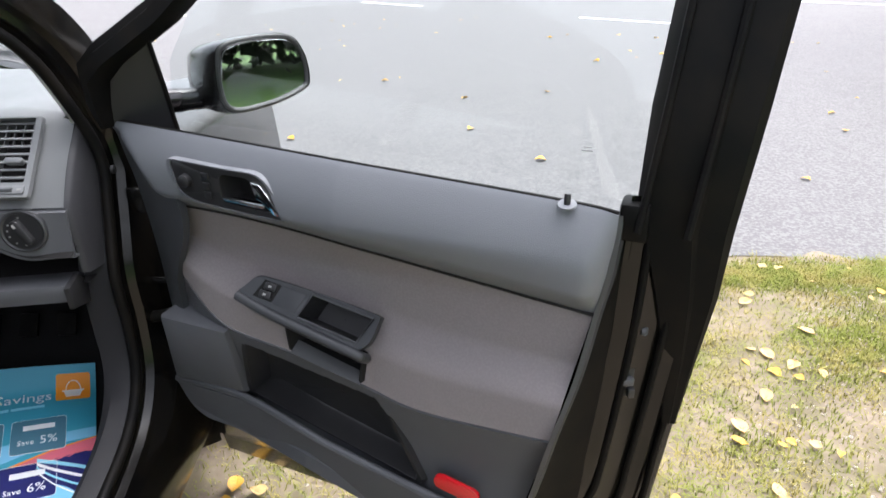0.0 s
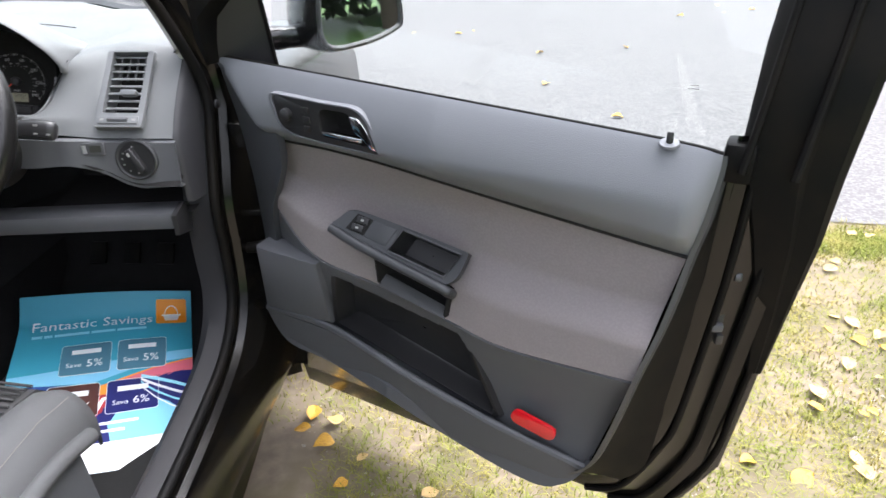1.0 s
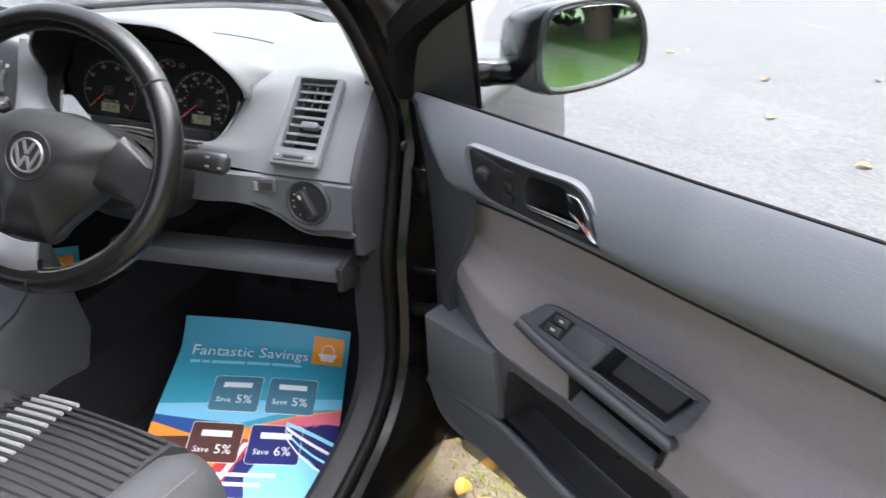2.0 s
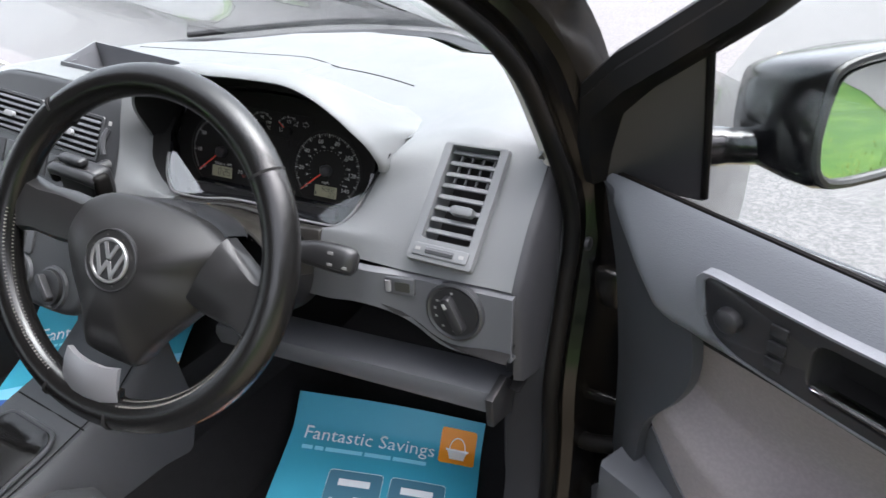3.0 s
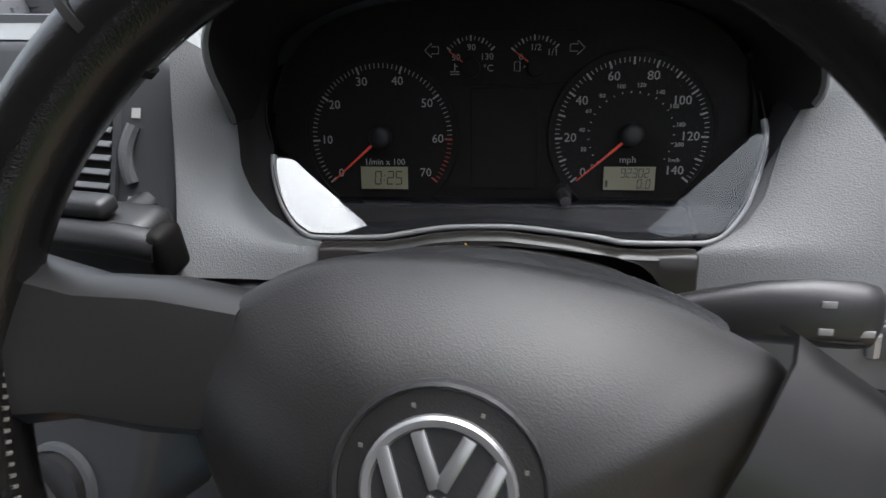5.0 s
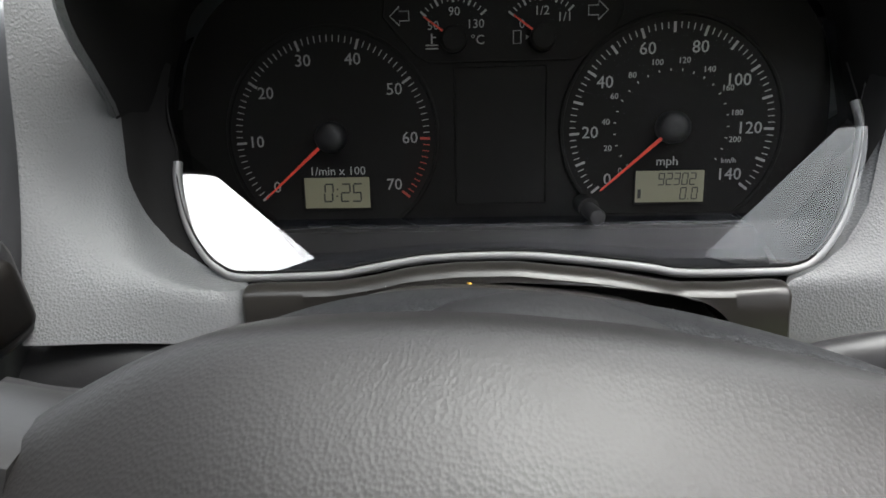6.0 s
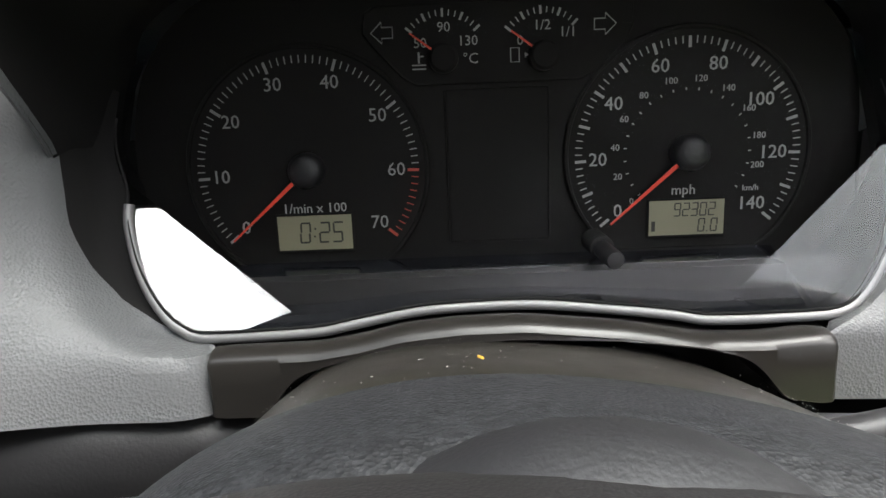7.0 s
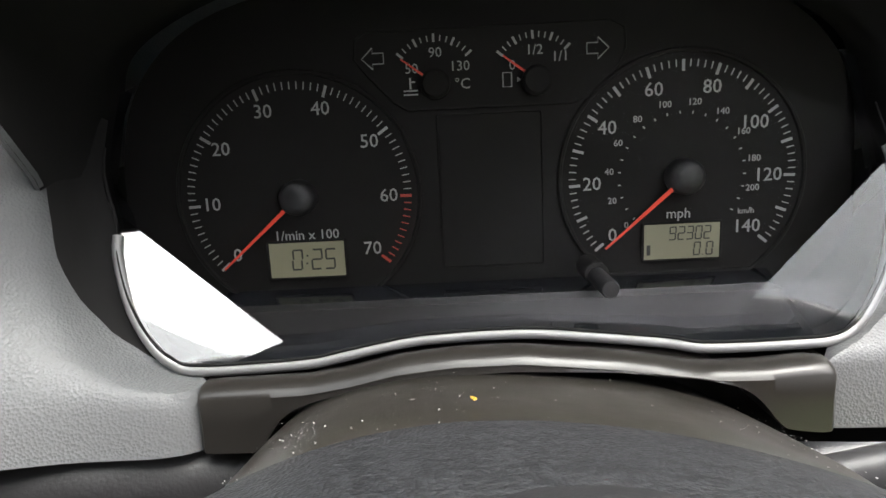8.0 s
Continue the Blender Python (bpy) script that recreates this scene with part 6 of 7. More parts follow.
part("upper_shroud", sheet([shroud(-0.215, 0.098, 0.047), shroud(-0.18, 0.0985, 0.0478), shroud(-0.148, 0.099, 0.0485), shroud(-0.12, 0.0985, 0.0490), shroud(-0.095, 0.096, 0.0485), shroud(-0.088, 0.093, 0.0465), shroud(-0.087, 0.090, 0.044)], 0.002), SHROUD, column, "dusty grey upper shroud")
# the nose: a grained saddle laid over the cowl, its rear edge bowed, its right shoulder rounded off
rows = []
for k, (rise, inset) in enumerate(((-0.002, 0.0), (0.0006, 0.0), (0.0014, 0.003), (0.0016, 0.012), (0.0014, 0.030), (0.0004, 0.046), (-0.004, 0.056), (-0.012, 0.062))):
    row = []
    for x in np.linspace(-0.088, 0.087, 44):
        t_ = (x - 0.0) / 0.094
        z = -0.097 + (0.036 if t_ < 0 else 0.046) * t_ * t_ + inset * (1 - 0.35 * t_ * t_)
        c = min(1.0, abs((x - 0.0135) / 0.103))
        row.append(Vector((x, (0.0490 + rise) * (1 - c ** 2.4) ** (1 / 2.4), z)))
    rows.append(row)
part("shroud_nose", sheet(rows, 0.001), SHROUD_GRAIN, column, "dark grained nose of the shroud")
dust_rng = random.Random(8)
dust = bmesh.new()
for i in range(260):
    a, z = dust_rng.uniform(0.45, 2.7), dust_rng.uniform(-0.16, -0.06)
    size = dust_rng.choice((0.00012, 0.00016, 0.0002, 0.00032))
    c = math.cos(a)
    x, y = 0.0135 + 0.0985 * math.copysign(abs(c) ** 0.83, c), 0.0492 * math.sin(a) ** 0.83 + 0.0012
    dust = box((size, size * 0.6, size * dust_rng.uniform(0.6, 2.0)), (x, y, z), bm=dust)
part("dust_flecks", dust, WHITE_PRINT, column, "pale dust flecks")
part("yellow_fleck", box((0.0007, 0.0006, 0.0024), (-0.0130, 0.0505, -0.1165), m=pose(0, 0, 0, 0, 25, 0)), YELLOW_FLECK, column, "tiny yellow fleck")
part("lower_shroud", sheet([shroud(-0.215, 0.096, 0.075, up=-1.0), shroud(-0.15, 0.098, 0.08, up=-1.0), shroud(-0.09, 0.094, 0.065, up=-1.0), shroud(-0.07, 0.07, 0.03, up=-1.0)], 0.002), BLACK_PLASTIC, column, "black lower shroud")
to_column = WM.inverted()
paddle = []
for u, v, out, h, w in ((0.070, -0.094, 0.098, 0.009, 0.007), (0.092, -0.091, 0.102, 0.010, 0.007), (0.110, -0.088, 0.106, 0.013, 0.008), (0.132, -0.085, 0.110, 0.016, 0.009), (0.156, -0.084, 0.112, 0.0175, 0.010), (0.178, -0.085, 0.112, 0.0175, 0.011), (0.187, -0.086, 0.111, 0.016, 0.010), (0.191, -0.086, 0.110, 0.011, 0.006)):
    paddle.append([to_column @ cl(u + 0.10 * h * math.sin(a), v + h * math.copysign(abs(math.sin(a)) ** 0.7, math.sin(a)), out + w * math.cos(a)) for a in np.linspace(0, 2 * math.pi, 24, endpoint=False)])
bm = sheet(paddle, close=True)
bm.faces.new([bm.verts.new(p) for p in paddle[-1]])
st = part("wiper_stalk", bm, STALK_BLACK, column, "black column stalk with pale marks")
for u, v in ((0.162, -0.0765), (0.162, -0.0905), (0.181, -0.091)):
    part("stalk_mark", box((0.007, 0.0035, 0.001), bevel=0.0003), FAINT_PRINT, st).matrix_basis = to_column @ CL @ pose(u, v, 0.1220)
part("stalk_seam", tube([to_column @ cl(*p) for p in ((0.112, -0.094, 0.1135), (0.140, -0.094, 0.1185), (0.165, -0.0955, 0.1215), (0.180, -0.096, 0.1225))], 0.0008, 5), BLACK_MATT, st)
part("indicator_stalk", tube([to_column @ cl(*p) for p in curve([(-0.07, -0.098, 0.10), (-0.11, -0.098, 0.115), (-0.15, -0.092, 0.125), (-0.172, -0.088, 0.125)], 6)], 0.009, 10, squash=0.7), BLACK_PLASTIC, column, "black indicator stalk")

# ---- phone holder ----
holder = thing("phone_holder", axes(ST @ Vector((0.240, -0.070, 0.036)), (0.9917, 0.0495, -0.1189), (0.0, 1.0, 0.0)) @ Matrix.Diagonal((1.12, 1.12, 1.12, 1)), "black clamp phone holder on the centre vent", "phone holder")
part("clamp_body", box((0.066, 0.030, 0.040), (0, 0, -0.014), 0.008, 3), BLACK_PLASTIC, holder)
part("jaw", tube(curve([(-0.040, -0.012, -0.004), (-0.020, -0.015, 0.000), (0.020, -0.015, 0.000), (0.040, -0.012, -0.004)], 6), 0.008, 10), BLACK_PLASTIC, holder, "padded jaw")
part("top_jaw", box((0.040, 0.014, 0.010), (-0.006, -0.006, 0.012), 0.004, 3), BLACK_PLASTIC, holder)
for x in (-0.040, 0.040):
    part("grip", box((0.012, 0.020, 0.026), (x, -0.008, -0.008), 0.005, 3), RUBBER, holder, "rubber grip")
part("stem", tube([(0.0, 0.01, -0.01), (0.0, 0.06, -0.01)], 0.010, 10), BLACK_PLASTIC, holder)

# ---- gear console ----
console = thing("gear_console", pose(0, 0, 0), "charcoal centre console with leather gear gaiter", "centre console")
part("console_shell", sheet([[(x0, y, z + dz) for x0, dz in ((-0.135, -0.20), (-0.130, -0.02), (-0.120, 0.0), (0.0, 0.003), (0.085, 0.0), (0.10, -0.02), (0.125, -0.20))] for y, z in ((0.05, 0.49), (0.55, 0.545), (0.72, 0.578), (0.86, 0.612), (0.93, 0.66), (0.96, 0.73))], 0.004), CHARCOAL, console, "charcoal plastic console")
part("console_seam", tube([(-0.11, 0.795, 0.599), (0.085, 0.795, 0.597)], 0.0015, 6), BLACK_MATT, console)
part("console_seam", tube([(0.078, 0.50, 0.537), (0.078, 0.72, 0.580), (0.078, 0.86, 0.614), (0.078, 0.93, 0.662)], 0.0012, 6), BLACK_MATT, console)
GAIT = Matrix.Translation((-0.012, 0.694, 0.577)) @ Euler((radians(12), 0, 0)).to_matrix().to_4x4()
gait = [(a, b) for a, b in oblong(0.150, 0.150, 0.03, 6)]
rows = []
for k, h in ((1.0, 0.0), (0.97, 0.006), (0.86, 0.008), (0.70, 0.022), (0.55, 0.040), (0.40, 0.062), (0.28, 0.085), (0.20, 0.10)):
    rows.append([GAIT @ Vector((a * k + 0.01 * (1 - k), b * k - 0.02 * (1 - k), h + 0.020 * math.sin(5 * math.atan2(b, a) + 9 * k) * (1 - k) * k * 2.2)) for a, b in gait])
part("gaiter", sheet(rows, close=True), LEATHER, console, "creased black leather gaiter")
part("gaiter_frame", tube([GAIT @ Vector((a * 1.02, b * 1.02, 0.003)) for a, b in gait], 0.004, 8, True), CHARCOAL, console)
part("gear_lever", tube([GAIT @ Vector((0.008, -0.016, 0.08)), GAIT @ Vector((-0.01, -0.05, 0.15))], 0.008, 10), BLACK_PLASTIC, console)
part("gear_knob", lathe([(0.006, -0.03), (0.016, -0.02), (0.022, 0.0), (0.021, 0.014), (0.014, 0.023), (0.0, 0.026)], 24, GAIT @ Matrix.Translation((-0.012, -0.055, 0.165))), SATIN, console, "silver capped gear knob")

# ---- driver's seat ----
seat = thing("driver_seat", pose(0.375, 0, 0), "front seat in dark ribbed cloth with pale stripes", "car seat")
part("cushion_centre", sheet([[(x, y, 0.545 + 0.012 * math.sin(math.pi * (x + 0.16) / 0.32) + dz) for x in np.linspace(-0.16, 0.16, 17)] for y, dz in ((0.20, 0.0), (0.40, 0.005), (0.60, 0.015), (0.70, 0.018), (0.745, 0.008), (0.77, -0.02), (0.775, -0.08), (0.76, -0.16))], 0.01), SEAT_DARK, seat, "dark ribbed cloth cushion")
for i in range(26):
    y = 0.40 + i * 0.0138
    z = 0.545 + 0.005 + 0.014 * (y - 0.4) / 0.3 + 0.0135 - (0.012 * max(0, (y - 0.70) / 0.05) ** 2)
    part("cloth_rib", tube([(x, y, z - 0.011 * (1 - math.sin(math.pi * (x + 0.16) / 0.32))) for x in np.linspace(-0.155, 0.155, 12)], 0.0026, 6), SEAT_DARK, seat)
    part("pale_stripe", tube([(x, y + 0.0069, z + 0.0006 - 0.011 * (1 - math.sin(math.pi * (x + 0.16) / 0.32))) for x in np.linspace(-0.118, -0.030, 6)], 0.0034, 6), SEAT_STRIPE, seat)
for s in (-1, 1):
    rows = []
    for y, w, h in ((0.05, 0.06, 0.56), (0.30, 0.062, 0.575), (0.52, 0.062, 0.592), (0.64, 0.060, 0.594), (0.71, 0.054, 0.582), (0.745, 0.042, 0.555), (0.755, 0.028, 0.52)):
        rows.append([(s * (0.205 + w * math.cos(a)), y, h - 0.07 + 0.07 * math.sin(a)) for a in np.linspace(math.pi, -0.5, 13)])
    part("bolster", sheet(rows, 0.006), SEAT_BOLSTER, seat, "grey cloth side bolster")
    part("bolster_stitch", tube([(s * 0.245, y, h) for y, h in ((0.05, 0.552), (0.30, 0.567), (0.52, 0.584), (0.64, 0.586), (0.71, 0.572))], 0.0006, 5), STITCH, seat)
part("seat_valance", sheet([[(0.262, y, z) for z in (0.50, 0.42, 0.32)] for y in (0.0, 0.35, 0.60, 0.67)], 0.012), CHARCOAL, seat, "charcoal plastic seat valance")
part("valance_edge", tube(curve([(0.268, 0.0, 0.505), (0.272, 0.35, 0.515), (0.272, 0.58, 0.53), (0.266, 0.70, 0.50)], 6), 0.014, 10), SEAT_BOLSTER, seat)
part("backrest", sheet([[(x, 0.10 - 0.25 * s + 0.06 * (abs(x) / 0.25) ** 2, 0.55 + 0.62 * s) for x in np.linspace(-0.25, 0.25, 13)] for s in np.linspace(0, 1, 8)], 0.10), SEAT_DARK, seat)
part("seat_rail", box((0.05, 0.6, 0.05), (0.18, 0.42, 0.30), 0.006), BLACK_PLASTIC, seat)

# ---- leaflets on the floor mats ----
PAPER_TEAL = material("print_teal", (0.050, 0.36, 0.50), 0.5, vary=0.06, vary_size=4)
PAPER_BLUE = material("print_sky_blue", (0.22, 0.58, 0.80), 0.5, vary=0.08, vary_size=5)
PAPER_NAVY = material("print_navy", (0.012, 0.016, 0.13), 0.45, vary=0.1)
PAPER_DEEP = material("print_deep_blue", (0.02, 0.08, 0.30), 0.45, vary=0.1)
PAPER_ORANGE = material("print_orange", (0.90, 0.30, 0.03), 0.5, vary=0.12, vary_size=9)
PAPER_BASKET = material("print_amber", (0.90, 0.33, 0.02), 0.5, vary=0.03)
PAPER_PINK = material("print_pink", (0.75, 0.16, 0.22), 0.5, vary=0.15, vary_size=9)
PAPER_RED = material("print_red", (0.45, 0.035, 0.04), 0.5, vary=0.15, vary_size=9)
PAPER_CYAN = material("print_cyan", (0.30, 0.72, 0.85), 0.5, vary=0.05)
PAPER_WHITE = material("print_white", (0.86, 0.88, 0.89), 0.6, vary=0.03)
PAPER_BOX = material("print_dark_box", (0.07, 0.20, 0.28), 0.5, vary=0.1)
PAPER_BROWN = material("print_dark_brown", (0.07, 0.02, 0.015), 0.5, vary=0.2)


def leaflet(m, bend, label):
    """A printed A3 floor mat: 0.44 wide, 0.56 long, its top end curling up the footwell."""
    mat_ = thing("paper_floor_mat", m, label, "paper mat", "paper floor mats")

    def lay(p, h):
        x, y = p[0], p[1]
        up = max(0.0, y - bend)
        return Vector((x, y - 0.25 * up * up * 3, 0.62 * up + 1.2 * up * up + 0.006 * math.sin(x * 9 + y * 5) + 0.003 * math.sin(y * 21 - x * 4) + h))

    def laid(name, outline, h, material_, label_=""):
        """A printed field cut into small facets that follow the sheet."""
        own = bmesh.new()
        own.faces.new([own.verts.new((p[0], p[1], 0)) for p in outline])
        xs, ys = [p[0] for p in outline], [p[1] for p in outline]
        for k in range(1, 36):
            y = -0.28 + 0.56 * k / 36
            if min(ys) < y < max(ys):
                bmesh.ops.bisect_plane(own, geom=own.verts[:] + own.edges[:] + own.faces[:], plane_co=(0, y, 0), plane_no=(0, 1, 0))
        for k in range(1, 18):
            x = -0.22 + 0.44 * k / 18
            if min(xs) < x < max(xs):
                bmesh.ops.bisect_plane(own, geom=own.verts[:] + own.edges[:] + own.faces[:], plane_co=(x, 0, 0), plane_no=(1, 0, 0))
        for v in own.verts:
            v.co = lay(v.co, h)
        return part(name, own, material_, mat_, label_)

    def text(s, size, x, y, h=0.0026, mat2=PAPER_WHITE):
        own = words(s, size, pose(x, y, 0), depth=0.0, align="LEFT")
        for v in own.verts:
            v.co = lay(v.co, h)
        part("print_word", own, mat2, mat_)

    def frame_of(x0, y0, x1, y1, h=0.0014):
        pts = [lay(p, h) for p in oblong(x1 - x0, y1 - y0, 0.008, 3, (x0 + x1) / 2, (y0 + y1) / 2)]
        part("print_box_line", tube(pts, 0.0007, 4, True), PAPER_WHITE, mat_)

    base = laid("sheet", [(-0.22, -0.28), (0.22, -0.28), (0.22, 0.28), (-0.22, 0.28)], 0.0, PAPER_TEAL, "teal printed paper")
    laid("white_end", [(-0.22, -0.28), (0.22, -0.28), (0.22, -0.20), (-0.22, -0.20)], 0.0006, PAPER_WHITE, "white lower end")
    laid("print_field", [(-0.22, 0.03), (0.22, 0.075), (0.22, 0.045), (0.10, 0.03), (-0.02, -0.01), (-0.22, 0.0)], 0.0006, PAPER_BLUE)
    laid("print_field", [(-0.22, 0.0), (-0.06, -0.01), (-0.10, -0.05), (-0.22, -0.02)], 0.0006, PAPER_DEEP)
    laid("print_field", [(-0.22, -0.02), (-0.10, -0.045), (0.0, -0.02), (0.12, 0.02), (0.22, 0.045), (0.22, -0.0), (0.05, -0.04), (-0.08, -0.20), (-0.22, -0.20)], 0.0004, PAPER_ORANGE)
    laid("print_field", [(0.02, -0.02), (0.12, 0.015), (0.22, 0.04), (0.22, 0.0), (0.08, -0.02)], 0.0007, PAPER_PINK)
    laid("print_field", [(-0.22, -0.06), (-0.13, -0.05), (-0.05, -0.10), (-0.12, -0.14), (-0.22, -0.12)], 0.0007, PAPER_BROWN)
    laid("print_field", [(-0.10, -0.20), (-0.04, -0.20), (0.03, -0.05), (-0.01, -0.05)], 0.0007, PAPER_RED)
    laid("print_field", [(-0.06, -0.20), (-0.045, -0.20), (0.012, -0.06), (0.002, -0.06)], 0.0010, PAPER_WHITE)
    laid("print_field", [(-0.04, -0.20), (0.22, -0.20), (0.22, 0.005), (0.12, -0.01), (0.05, -0.03), (0.0, -0.10)], 0.0007, PAPER_NAVY)
    arc = [(0.03 + 0.0, -0.20), (0.22, -0.20), (0.22, -0.165), (0.16, -0.10), (0.09, -0.055), (0.05, -0.09), (0.02, -0.15)]
    laid("print_field", arc, 0.0010, PAPER_BLUE)
    for k in range(4):
        w = 0.005 + 0.002 * k
        pts_o = [(0.22, -0.145 + 0.03 * k), (0.17, -0.115 + 0.028 * k), (0.13, -0.08 + 0.022 * k), (0.10, -0.045 + 0.014 * k), (0.092, -0.03 + 0.01 * k)]
        pts_i = [(x, y - w) for x, y in pts_o][::-1]
        laid("print_stripe", pts_o + pts_i, 0.0012, PAPER_CYAN if k % 2 else PAPER_WHITE)
    text("Fantastic Savings", 0.046, -0.190, 0.205)
    for k, (a, b) in enumerate(((-0.185, -0.16), (-0.155, -0.135), (-0.13, -0.045), (-0.04, 0.02), (0.025, 0.10))):
        laid("print_bar", [(a, 0.166), (b, 0.166), (b, 0.176), (a, 0.176)], 0.0012, PAPER_CYAN)
    laid("print_basket_field", oblong(0.082, 0.075, 0.006, 3, 0.165, 0.222), 0.0012, PAPER_BASKET, "amber square with a white basket")
    laid("print_basket", [(0.142, 0.220), (0.188, 0.220), (0.181, 0.196), (0.149, 0.196)], 0.0018, PAPER_WHITE)
    part("print_basket_handle", tube([lay((0.165 + 0.018 * math.cos(a), 0.221 + 0.022 * math.sin(a)), 0.0018) for a in np.linspace(0, math.pi, 10)], 0.0013, 5), PAPER_WHITE, mat_)
    laid("print_basket_rim", [(0.139, 0.218), (0.191, 0.218), (0.191, 0.223), (0.139, 0.223)], 0.0020, PAPER_WHITE)
    for x0, y0, x1, y1, fill, pct in ((-0.105, 0.02, 0.015, 0.125, PAPER_BOX, "5%"), (0.032, 0.02, 0.152, 0.125, PAPER_BOX, "5%"), (-0.125, -0.115, -0.005, -0.012, PAPER_BROWN, "5%"), (0.012, -0.115, 0.135, -0.012, PAPER_NAVY, "6%")):
        laid("print_box", oblong(x1 - x0, y1 - y0, 0.008, 3, (x0 + x1) / 2, (y0 + y1) / 2), 0.0011 if fill is PAPER_NAVY else 0.0012, fill)
        frame_of(x0, y0, x1, y1)
        laid("print_bar", [(x0 + 0.025, y1 - 0.036), (x1 - 0.025, y1 - 0.036), (x1 - 0.025, y1 - 0.020), (x0 + 0.025, y1 - 0.020)], 0.0018, PAPER_WHITE)
        text("Save", 0.021, x0 + 0.014, y0 + 0.032, 0.0018)
        text(pct, 0.034, x0 + 0.062, y0 + 0.034, 0.0018)
    for k, (a, b) in enumerate(((-0.09, 0.09), (-0.075, 0.06))):
        laid("print_bar", [(a, -0.148 - 0.024 * k), (b, -0.148 - 0.024 * k), (b, -0.139 - 0.024 * k), (a, -0.139 - 0.024 * k)], 0.0016, PAPER_WHITE)
    return mat_


SHRINK = Matrix.Diagonal((0.83, 0.83, 1, 1))
leaflet(axes((0.447, 0.992, 0.352), (0.322, 0.148, -0.070), (-0.090, 0.402, 0.064)) @ SHRINK, 0.22, "teal paper floor mat with savings print in the driver's footwell")
leaflet(axes((-0.395, 0.985, 0.345), (0.82, 0.57, 0.03), (-0.57, 0.82, 0.14)), 0.20, "teal paper floor mat with savings print in the passenger footwell")
part("belt_anchor", box((0.03, 0.16, 0.05), (0.685, 0.70, 0.335), 0.008), BLACK_PLASTIC, seat).location = (-0.375, 0, 0)

# ---- verge: grass, leaves, stones; trees beyond ----
rng = random.Random(7)
GRASS = material("grass_blades", (0.160, 0.182, 0.024), 0.9, vary=0.3, vary_size=30, second=(0.25, 0.215, 0.055), second_size=9)
LEAF_Y = material("yellow_leaf", (0.62, 0.36, 0.03), 0.6, vary=0.3, vary_size=40, second=(0.42, 0.20, 0.03), second_size=30)
LEAF_P = material("pale_leaf", (0.50, 0.35, 0.12), 0.7, vary=0.25, vary_size=40, second=(0.40, 0.27, 0.13), second_size=30)
STONE = material("gravel", (0.42, 0.38, 0.32), 0.9, vary=0.3, vary_size=50)
WOOD_BARK = material("bark", (0.07, 0.055, 0.04), 0.95, vary=0.3, vary_size=10, grain=1.0, grain_size=60)
FOLIAGE = material("dark_foliage", (0.014, 0.022, 0.008), 0.7, vary=0.5, vary_size=2)


def grass_patch(name, spots, count, label, height=0.026, width=0.0017):
    verts, faces = [], []
    for _ in range(count):
        cx, cy, sx, sy, thick = rng.choices(spots, [s[4] for s in spots])[0]
        x, y = rng.gauss(cx, sx), rng.gauss(cy, sy)
        if y > edge_y(x) + 0.02 or (x < 0.86 and y < 1.2):
            continue
        h, a, b = height * rng.uniform(0.35, 1.2), rng.uniform(0, 6.28), rng.uniform(-2.2, 2.2)
        w, dx, dy = width, math.cos(a), math.sin(a)
        k = len(verts)
        verts += [(x - dy * w, y + dx * w, 0.0), (x + dy * w, y - dx * w, 0.0), (x + dx * h * 0.3 * b + dy * w * 0.7, y + dy * h * 0.3 * b - dx * w * 0.7, h * 0.6),
                  (x + dx * h * 0.3 * b - dy * w * 0.7, y + dy * h * 0.3 * b + dx * w * 0.7, h * 0.6), (x + dx * h * b, y + dy * h * b, h)]
        faces += [(k, k + 1, k + 2, k + 3), (k + 3, k + 2, k + 4)]
    me = bpy.data.meshes.new(name)
    me.from_pydata(verts, [], faces)
    me.materials.append(GRASS)
    return tagged(new(name, me), label, "grass", kind="stuff")


spots = [(2.9, 2.26, 0.9, 0.07, 14), (3.9, 2.17, 0.7, 0.07, 8), (2.55, 1.75, 0.45, 0.16, 7), (3.3, 1.75, 0.5, 0.16, 6), (2.05, 1.2, 0.16, 0.3, 4), (1.0, 1.45, 0.15, 0.10, 1.6), (1.35, 1.25, 0.25, 0.2, 1.6),
         (1.25, 0.95, 0.2, 0.15, 2.2), (1.75, 0.95, 0.3, 0.2, 2.5), (0.95, 0.95, 0.08, 0.2, 0.8), (2.5, 1.0, 0.5, 0.3, 3), (0.4, 2.3, 1.5, 0.3, 6)]
grass_patch("grass", spots, 85000, "sparse green and yellowish grass on the verge")
grass_patch("moss", [(2.6, 1.8, 0.7, 0.35, 5), (1.3, 1.2, 0.4, 0.35, 3), (2.1, 1.1, 0.3, 0.4, 3)], 30000, "short moss between the grass", 0.004, 0.0026)


def leaf_mesh(seed, mat):
    """A fallen leaf: pointed oval, folded along its rib and curled."""
    r = random.Random(seed)
    n, rows = 8, []
    curl, fold, bend = r.uniform(-0.35, 0.45), r.uniform(0.1, 0.5), r.uniform(-0.2, 0.2)
    for i in range(n + 1):
        s = i / n
        w = 0.36 * math.sin(math.pi * s ** 0.8) ** 0.9 + 0.006
        rows.append([Vector((w * t_ + bend * math.sin(math.pi * s), s - 0.5, 0.12 + fold * abs(t_) * w + curl * (s - 0.5) ** 2 + 0.03 * math.sin(9 * s + 5 * t_))) for t_ in (-1, -0.5, 0, 0.5, 1)])
    return sheet(rows, 0.012)


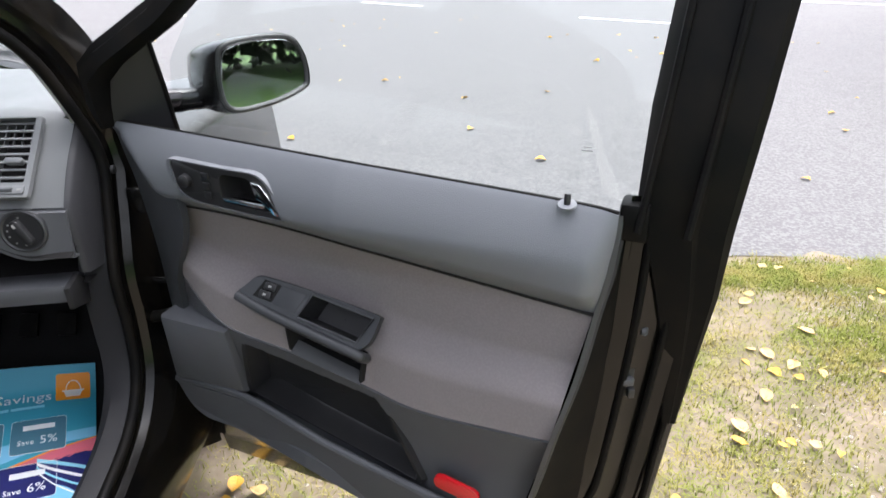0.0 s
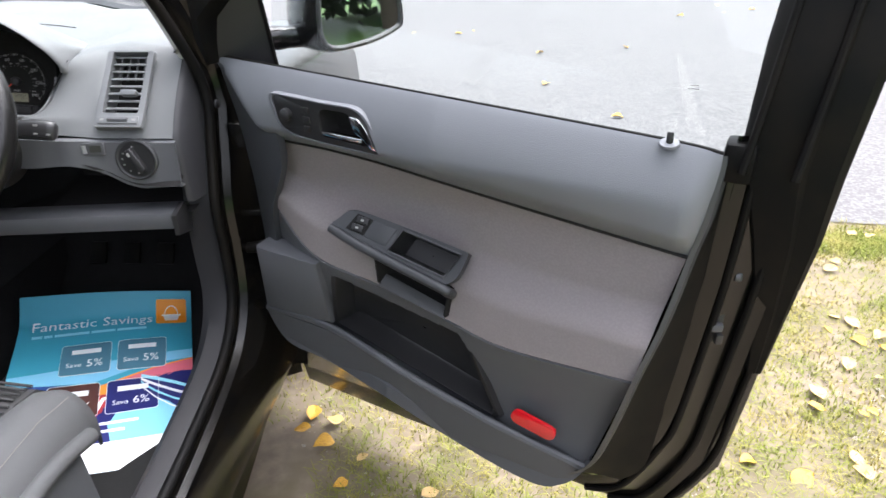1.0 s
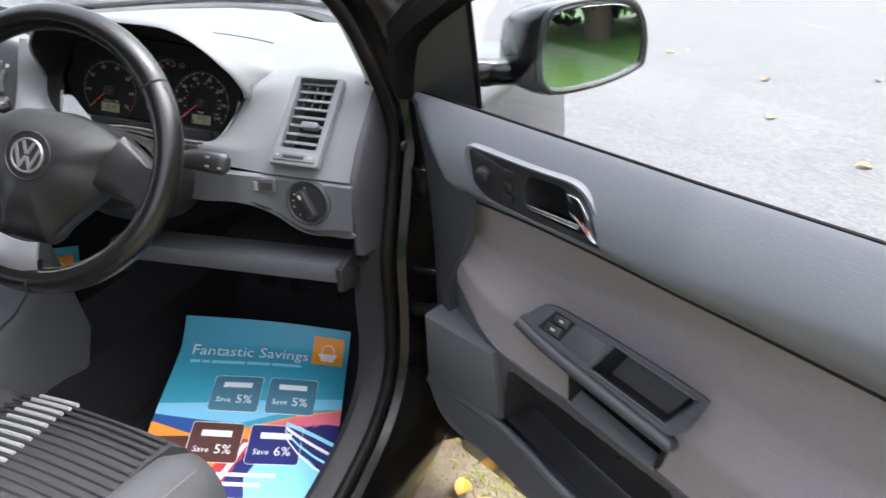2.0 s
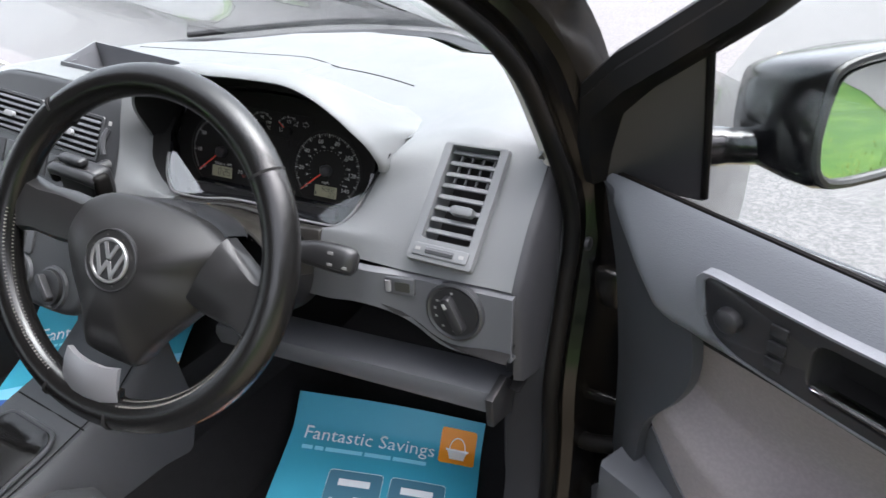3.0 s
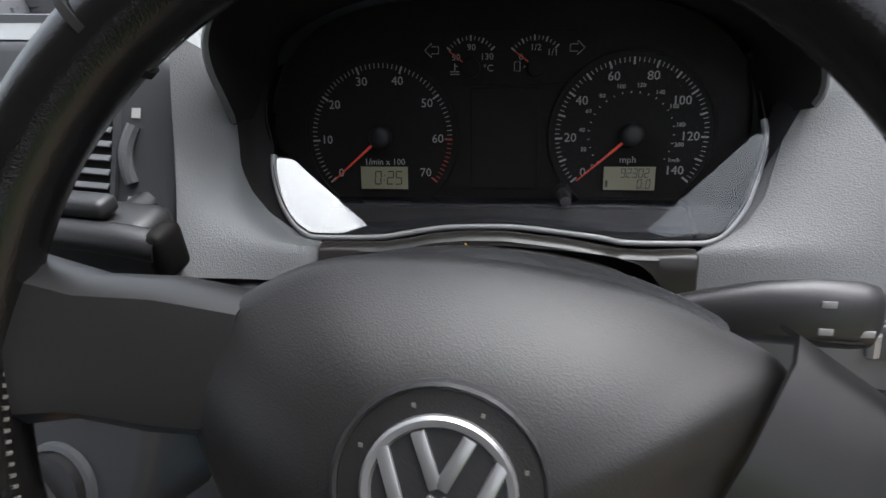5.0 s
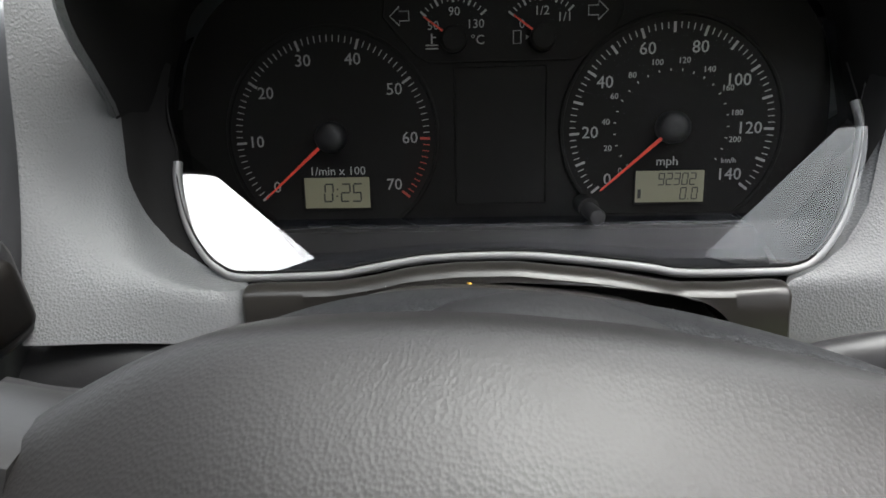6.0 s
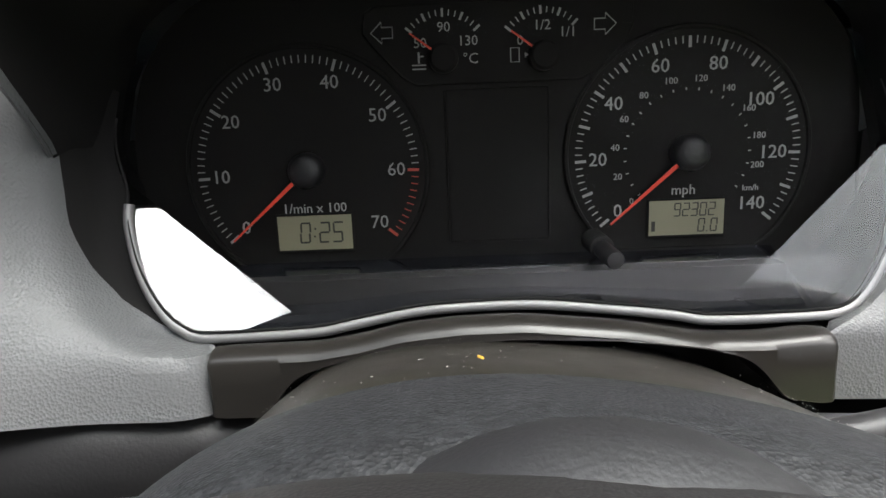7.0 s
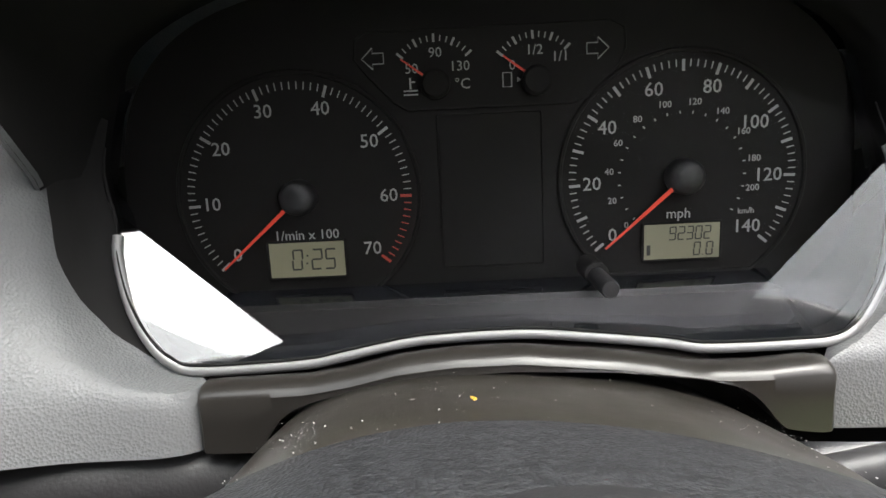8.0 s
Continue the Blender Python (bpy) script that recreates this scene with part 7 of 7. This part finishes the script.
def scatter_leaf(mesh, x, y, z, size, turn, label, group):
    ob = new("fallen_leaf", mesh)
    ob.matrix_basis = pose(x, y, z, rng.uniform(-14, 14), rng.uniform(-14, 14), turn) @ Matrix.Diagonal((size * 0.66, size * 0.66, size * 0.66, 1))
    return tagged(ob, label, "leaf", group)


leaf_kinds = []
for k in range(8):
    mat = LEAF_Y if k % 2 else LEAF_P
    src = part("fallen_leaf", leaf_mesh(k, mat), mat)
    leaf_kinds.append((src.data, "yellow fallen leaf lying on the verge" if k % 2 else "pale dry fallen leaf lying on the verge"))
    bpy.data.objects.remove(src)
# leaves that stand out, then loose ones
for x, y, size, k in ((0.80, 1.25, 0.085, 1), (0.79, 1.19, 0.07, 3), (0.87, 1.225, 0.07, 2), (0.86, 1.14, 0.085, 1), (0.97, 1.10, 0.05, 0), (2.42, 1.72, 0.09, 0), (2.47, 1.66, 0.08, 2), (2.40, 1.63, 0.07, 1), (2.55, 1.62, 0.06, 4),
                      (2.18, 1.39, 0.10, 0), (2.16, 1.34, 0.07, 5), (2.03, 1.10, 0.10, 7), (2.18, 1.13, 0.08, 2), (1.92, 1.14, 0.07, 1), (2.62, 1.85, 0.10, 4), (2.32, 1.52, 0.08, 6), (1.0, 1.35, 0.05, 4), (0.83, 1.42, 0.05, 1),
                      (1.15, 1.0, 0.07, 6), (0.93, 1.02, 0.06, 3), (2.75, 1.60, 0.08, 1), (2.85, 1.72, 0.08, 0), (2.5, 2.05, 0.08, 6)):
    me, lab = leaf_kinds[k]
    scatter_leaf(me, x, y, 0.012, size, rng.uniform(0, 360), lab, "leaves on the verge")
for _ in range(120):
    x, y = rng.uniform(1.5, 4.2), rng.uniform(0.9, 2.35)
    me, lab = rng.choice(leaf_kinds)
    scatter_leaf(me, x, y, 0.014, rng.uniform(0.035, 0.075), rng.uniform(0, 360), lab, "leaves on the verge")
for x, y, size in ((1.61, 4.48, 0.11), (2.0, 3.75, 0.11), (0.35, 4.35, 0.10), (1.62, 5.4, 0.10), (2.35, 5.55, 0.09), (0.9, 6.2, 0.10), (3.1, 6.9, 0.11), (3.9, 7.2, 0.10), (4.2, 8.3, 0.11), (2.9, 8.6, 0.10), (3.4, 3.3, 0.08), (4.4, 3.0, 0.08)):
    scatter_leaf(leaf_kinds[1][0], x, y, 0.012, size, rng.uniform(0, 360), "yellow fallen leaf lying on the asphalt", "leaves on the asphalt")
for _ in range(60):
    x, y = rng.uniform(-2.5, 7.5), rng.uniform(3.2, 11)
    scatter_leaf(rng.choice(leaf_kinds)[0], x, y, 0.012, rng.uniform(0.04, 0.10), rng.uniform(0, 360), "yellow fallen leaf lying on the asphalt", "leaves on the asphalt")
verts, faces = [], []
for _ in range(6000):
    x, y, r = rng.uniform(0.8, 4.0), rng.uniform(0.7, 2.4), 0.002 + 0.006 * rng.random() ** 3
    k = len(verts)
    verts += [(x - r, y, 0.005), (x, y - r * 0.8, 0.005), (x + r, y, 0.005), (x, y + r * 0.9, 0.005), (x + r * 0.2, y, 0.005 + r)]
    faces += [(k, k + 1, k + 4), (k + 1, k + 2, k + 4), (k + 2, k + 3, k + 4), (k + 3, k, k + 4)]
me = bpy.data.meshes.new("pebbles")
me.from_pydata(verts, [], faces)
me.materials.append(STONE)
tagged(new("pebbles", me), "small pale stones trodden into the soil", "gravel", kind="stuff")


def tree(x, y, height, seed):
    """A broad dark tree: tapered trunk, limbs, and a crown of many small leaves in clumps."""
    r = random.Random(seed)
    t = thing("tree", pose(x, y, 0), "dark broad-leaved tree at the edge of the lawn", "tree", "trees by the lawn")
    bm = tube([(0, 0, 0), (0.05, 0, height * 0.25), (0.0, 0.08, height * 0.5), (0.05, 0.0, height * 0.8)], [0.22, 0.17, 0.12, 0.04], 9)
    tips = []
    for k in range(9):
        a, z0 = r.uniform(0, 6.28), height * r.uniform(0.15, 0.6)
        reach = height * r.uniform(0.2, 0.36)
        tip = Vector((math.cos(a) * reach, math.sin(a) * reach, z0 + height * r.uniform(0.08, 0.25)))
        bm = tube([(0, 0, z0), tip * 0.5 + Vector((0, 0, z0 * 0.45)), tip], [0.07, 0.05, 0.02], 6, bm=bm)
        tips.append(tip)
    part("trunk", bm, WOOD_BARK, t)
    verts, faces = [], []
    for _ in range(110):
        c = r.choice(tips) * r.uniform(0.4, 1.1) if r.random() < 0.6 else Vector((r.gauss(0, height * 0.16), r.gauss(0, height * 0.16), height * r.uniform(0.12, 0.95)))
        c = Vector((c.x, c.y, max(0.4, c.z)))
        size = height * r.uniform(0.04, 0.10)
        for _ in range(55):
            p = c + Vector((r.gauss(0, size), r.gauss(0, size), r.gauss(0, size * 0.7)))
            d, e = Vector((r.gauss(0, 1), r.gauss(0, 1), r.gauss(0, 1))).normalized() * 0.11, Vector((r.gauss(0, 1), r.gauss(0, 1), r.gauss(0, 1))).normalized() * 0.07
            k = len(verts)
            verts += [p - d, p + e, p + d, p - e]
            faces.append((k, k + 1, k + 2, k + 3))
    me = bpy.data.meshes.new("crown")
    me.from_pydata(verts, [], faces)
    me.materials.append(FOLIAGE)
    crown = new("crown", me)
    crown.parent = t


for k in range(9):
    tree(11.8 + 1.0 * math.sin(k * 2.3), -9.0 + 2.0 * k, 7.0 + 1.2 * math.sin(k * 1.7), 20 + k)


def hedge():
    """Dense dark undergrowth behind the trees, of many small leaves."""
    r = random.Random(77)
    verts, faces = [], []
    for _ in range(26000):
        y = r.uniform(-15, 13)
        top_ = 5.2 + 1.2 * noise.noise((y * 0.35, 3.1, 0.0)) + 0.7 * noise.noise((y * 1.3, 7.7, 0.0))
        p = Vector((14.2 + r.gauss(0, 0.5), y, top_ * r.random() ** 0.8))
        d, e = Vector((r.gauss(0, 1), r.gauss(0, 1), r.gauss(0, 1))).normalized() * 0.19, Vector((r.gauss(0, 1), r.gauss(0, 1), r.gauss(0, 1))).normalized() * 0.13
        k = len(verts)
        verts += [p - d, p + e, p + d, p - e]
        faces.append((k, k + 1, k + 2, k + 3))
    me_ = bpy.data.meshes.new("hedge")
    me_.from_pydata(verts, [], faces)
    me_.materials.append(FOLIAGE)
    tagged(new("hedge", me_), "dense dark green hedge behind the trees", "hedge", kind="stuff")


hedge()
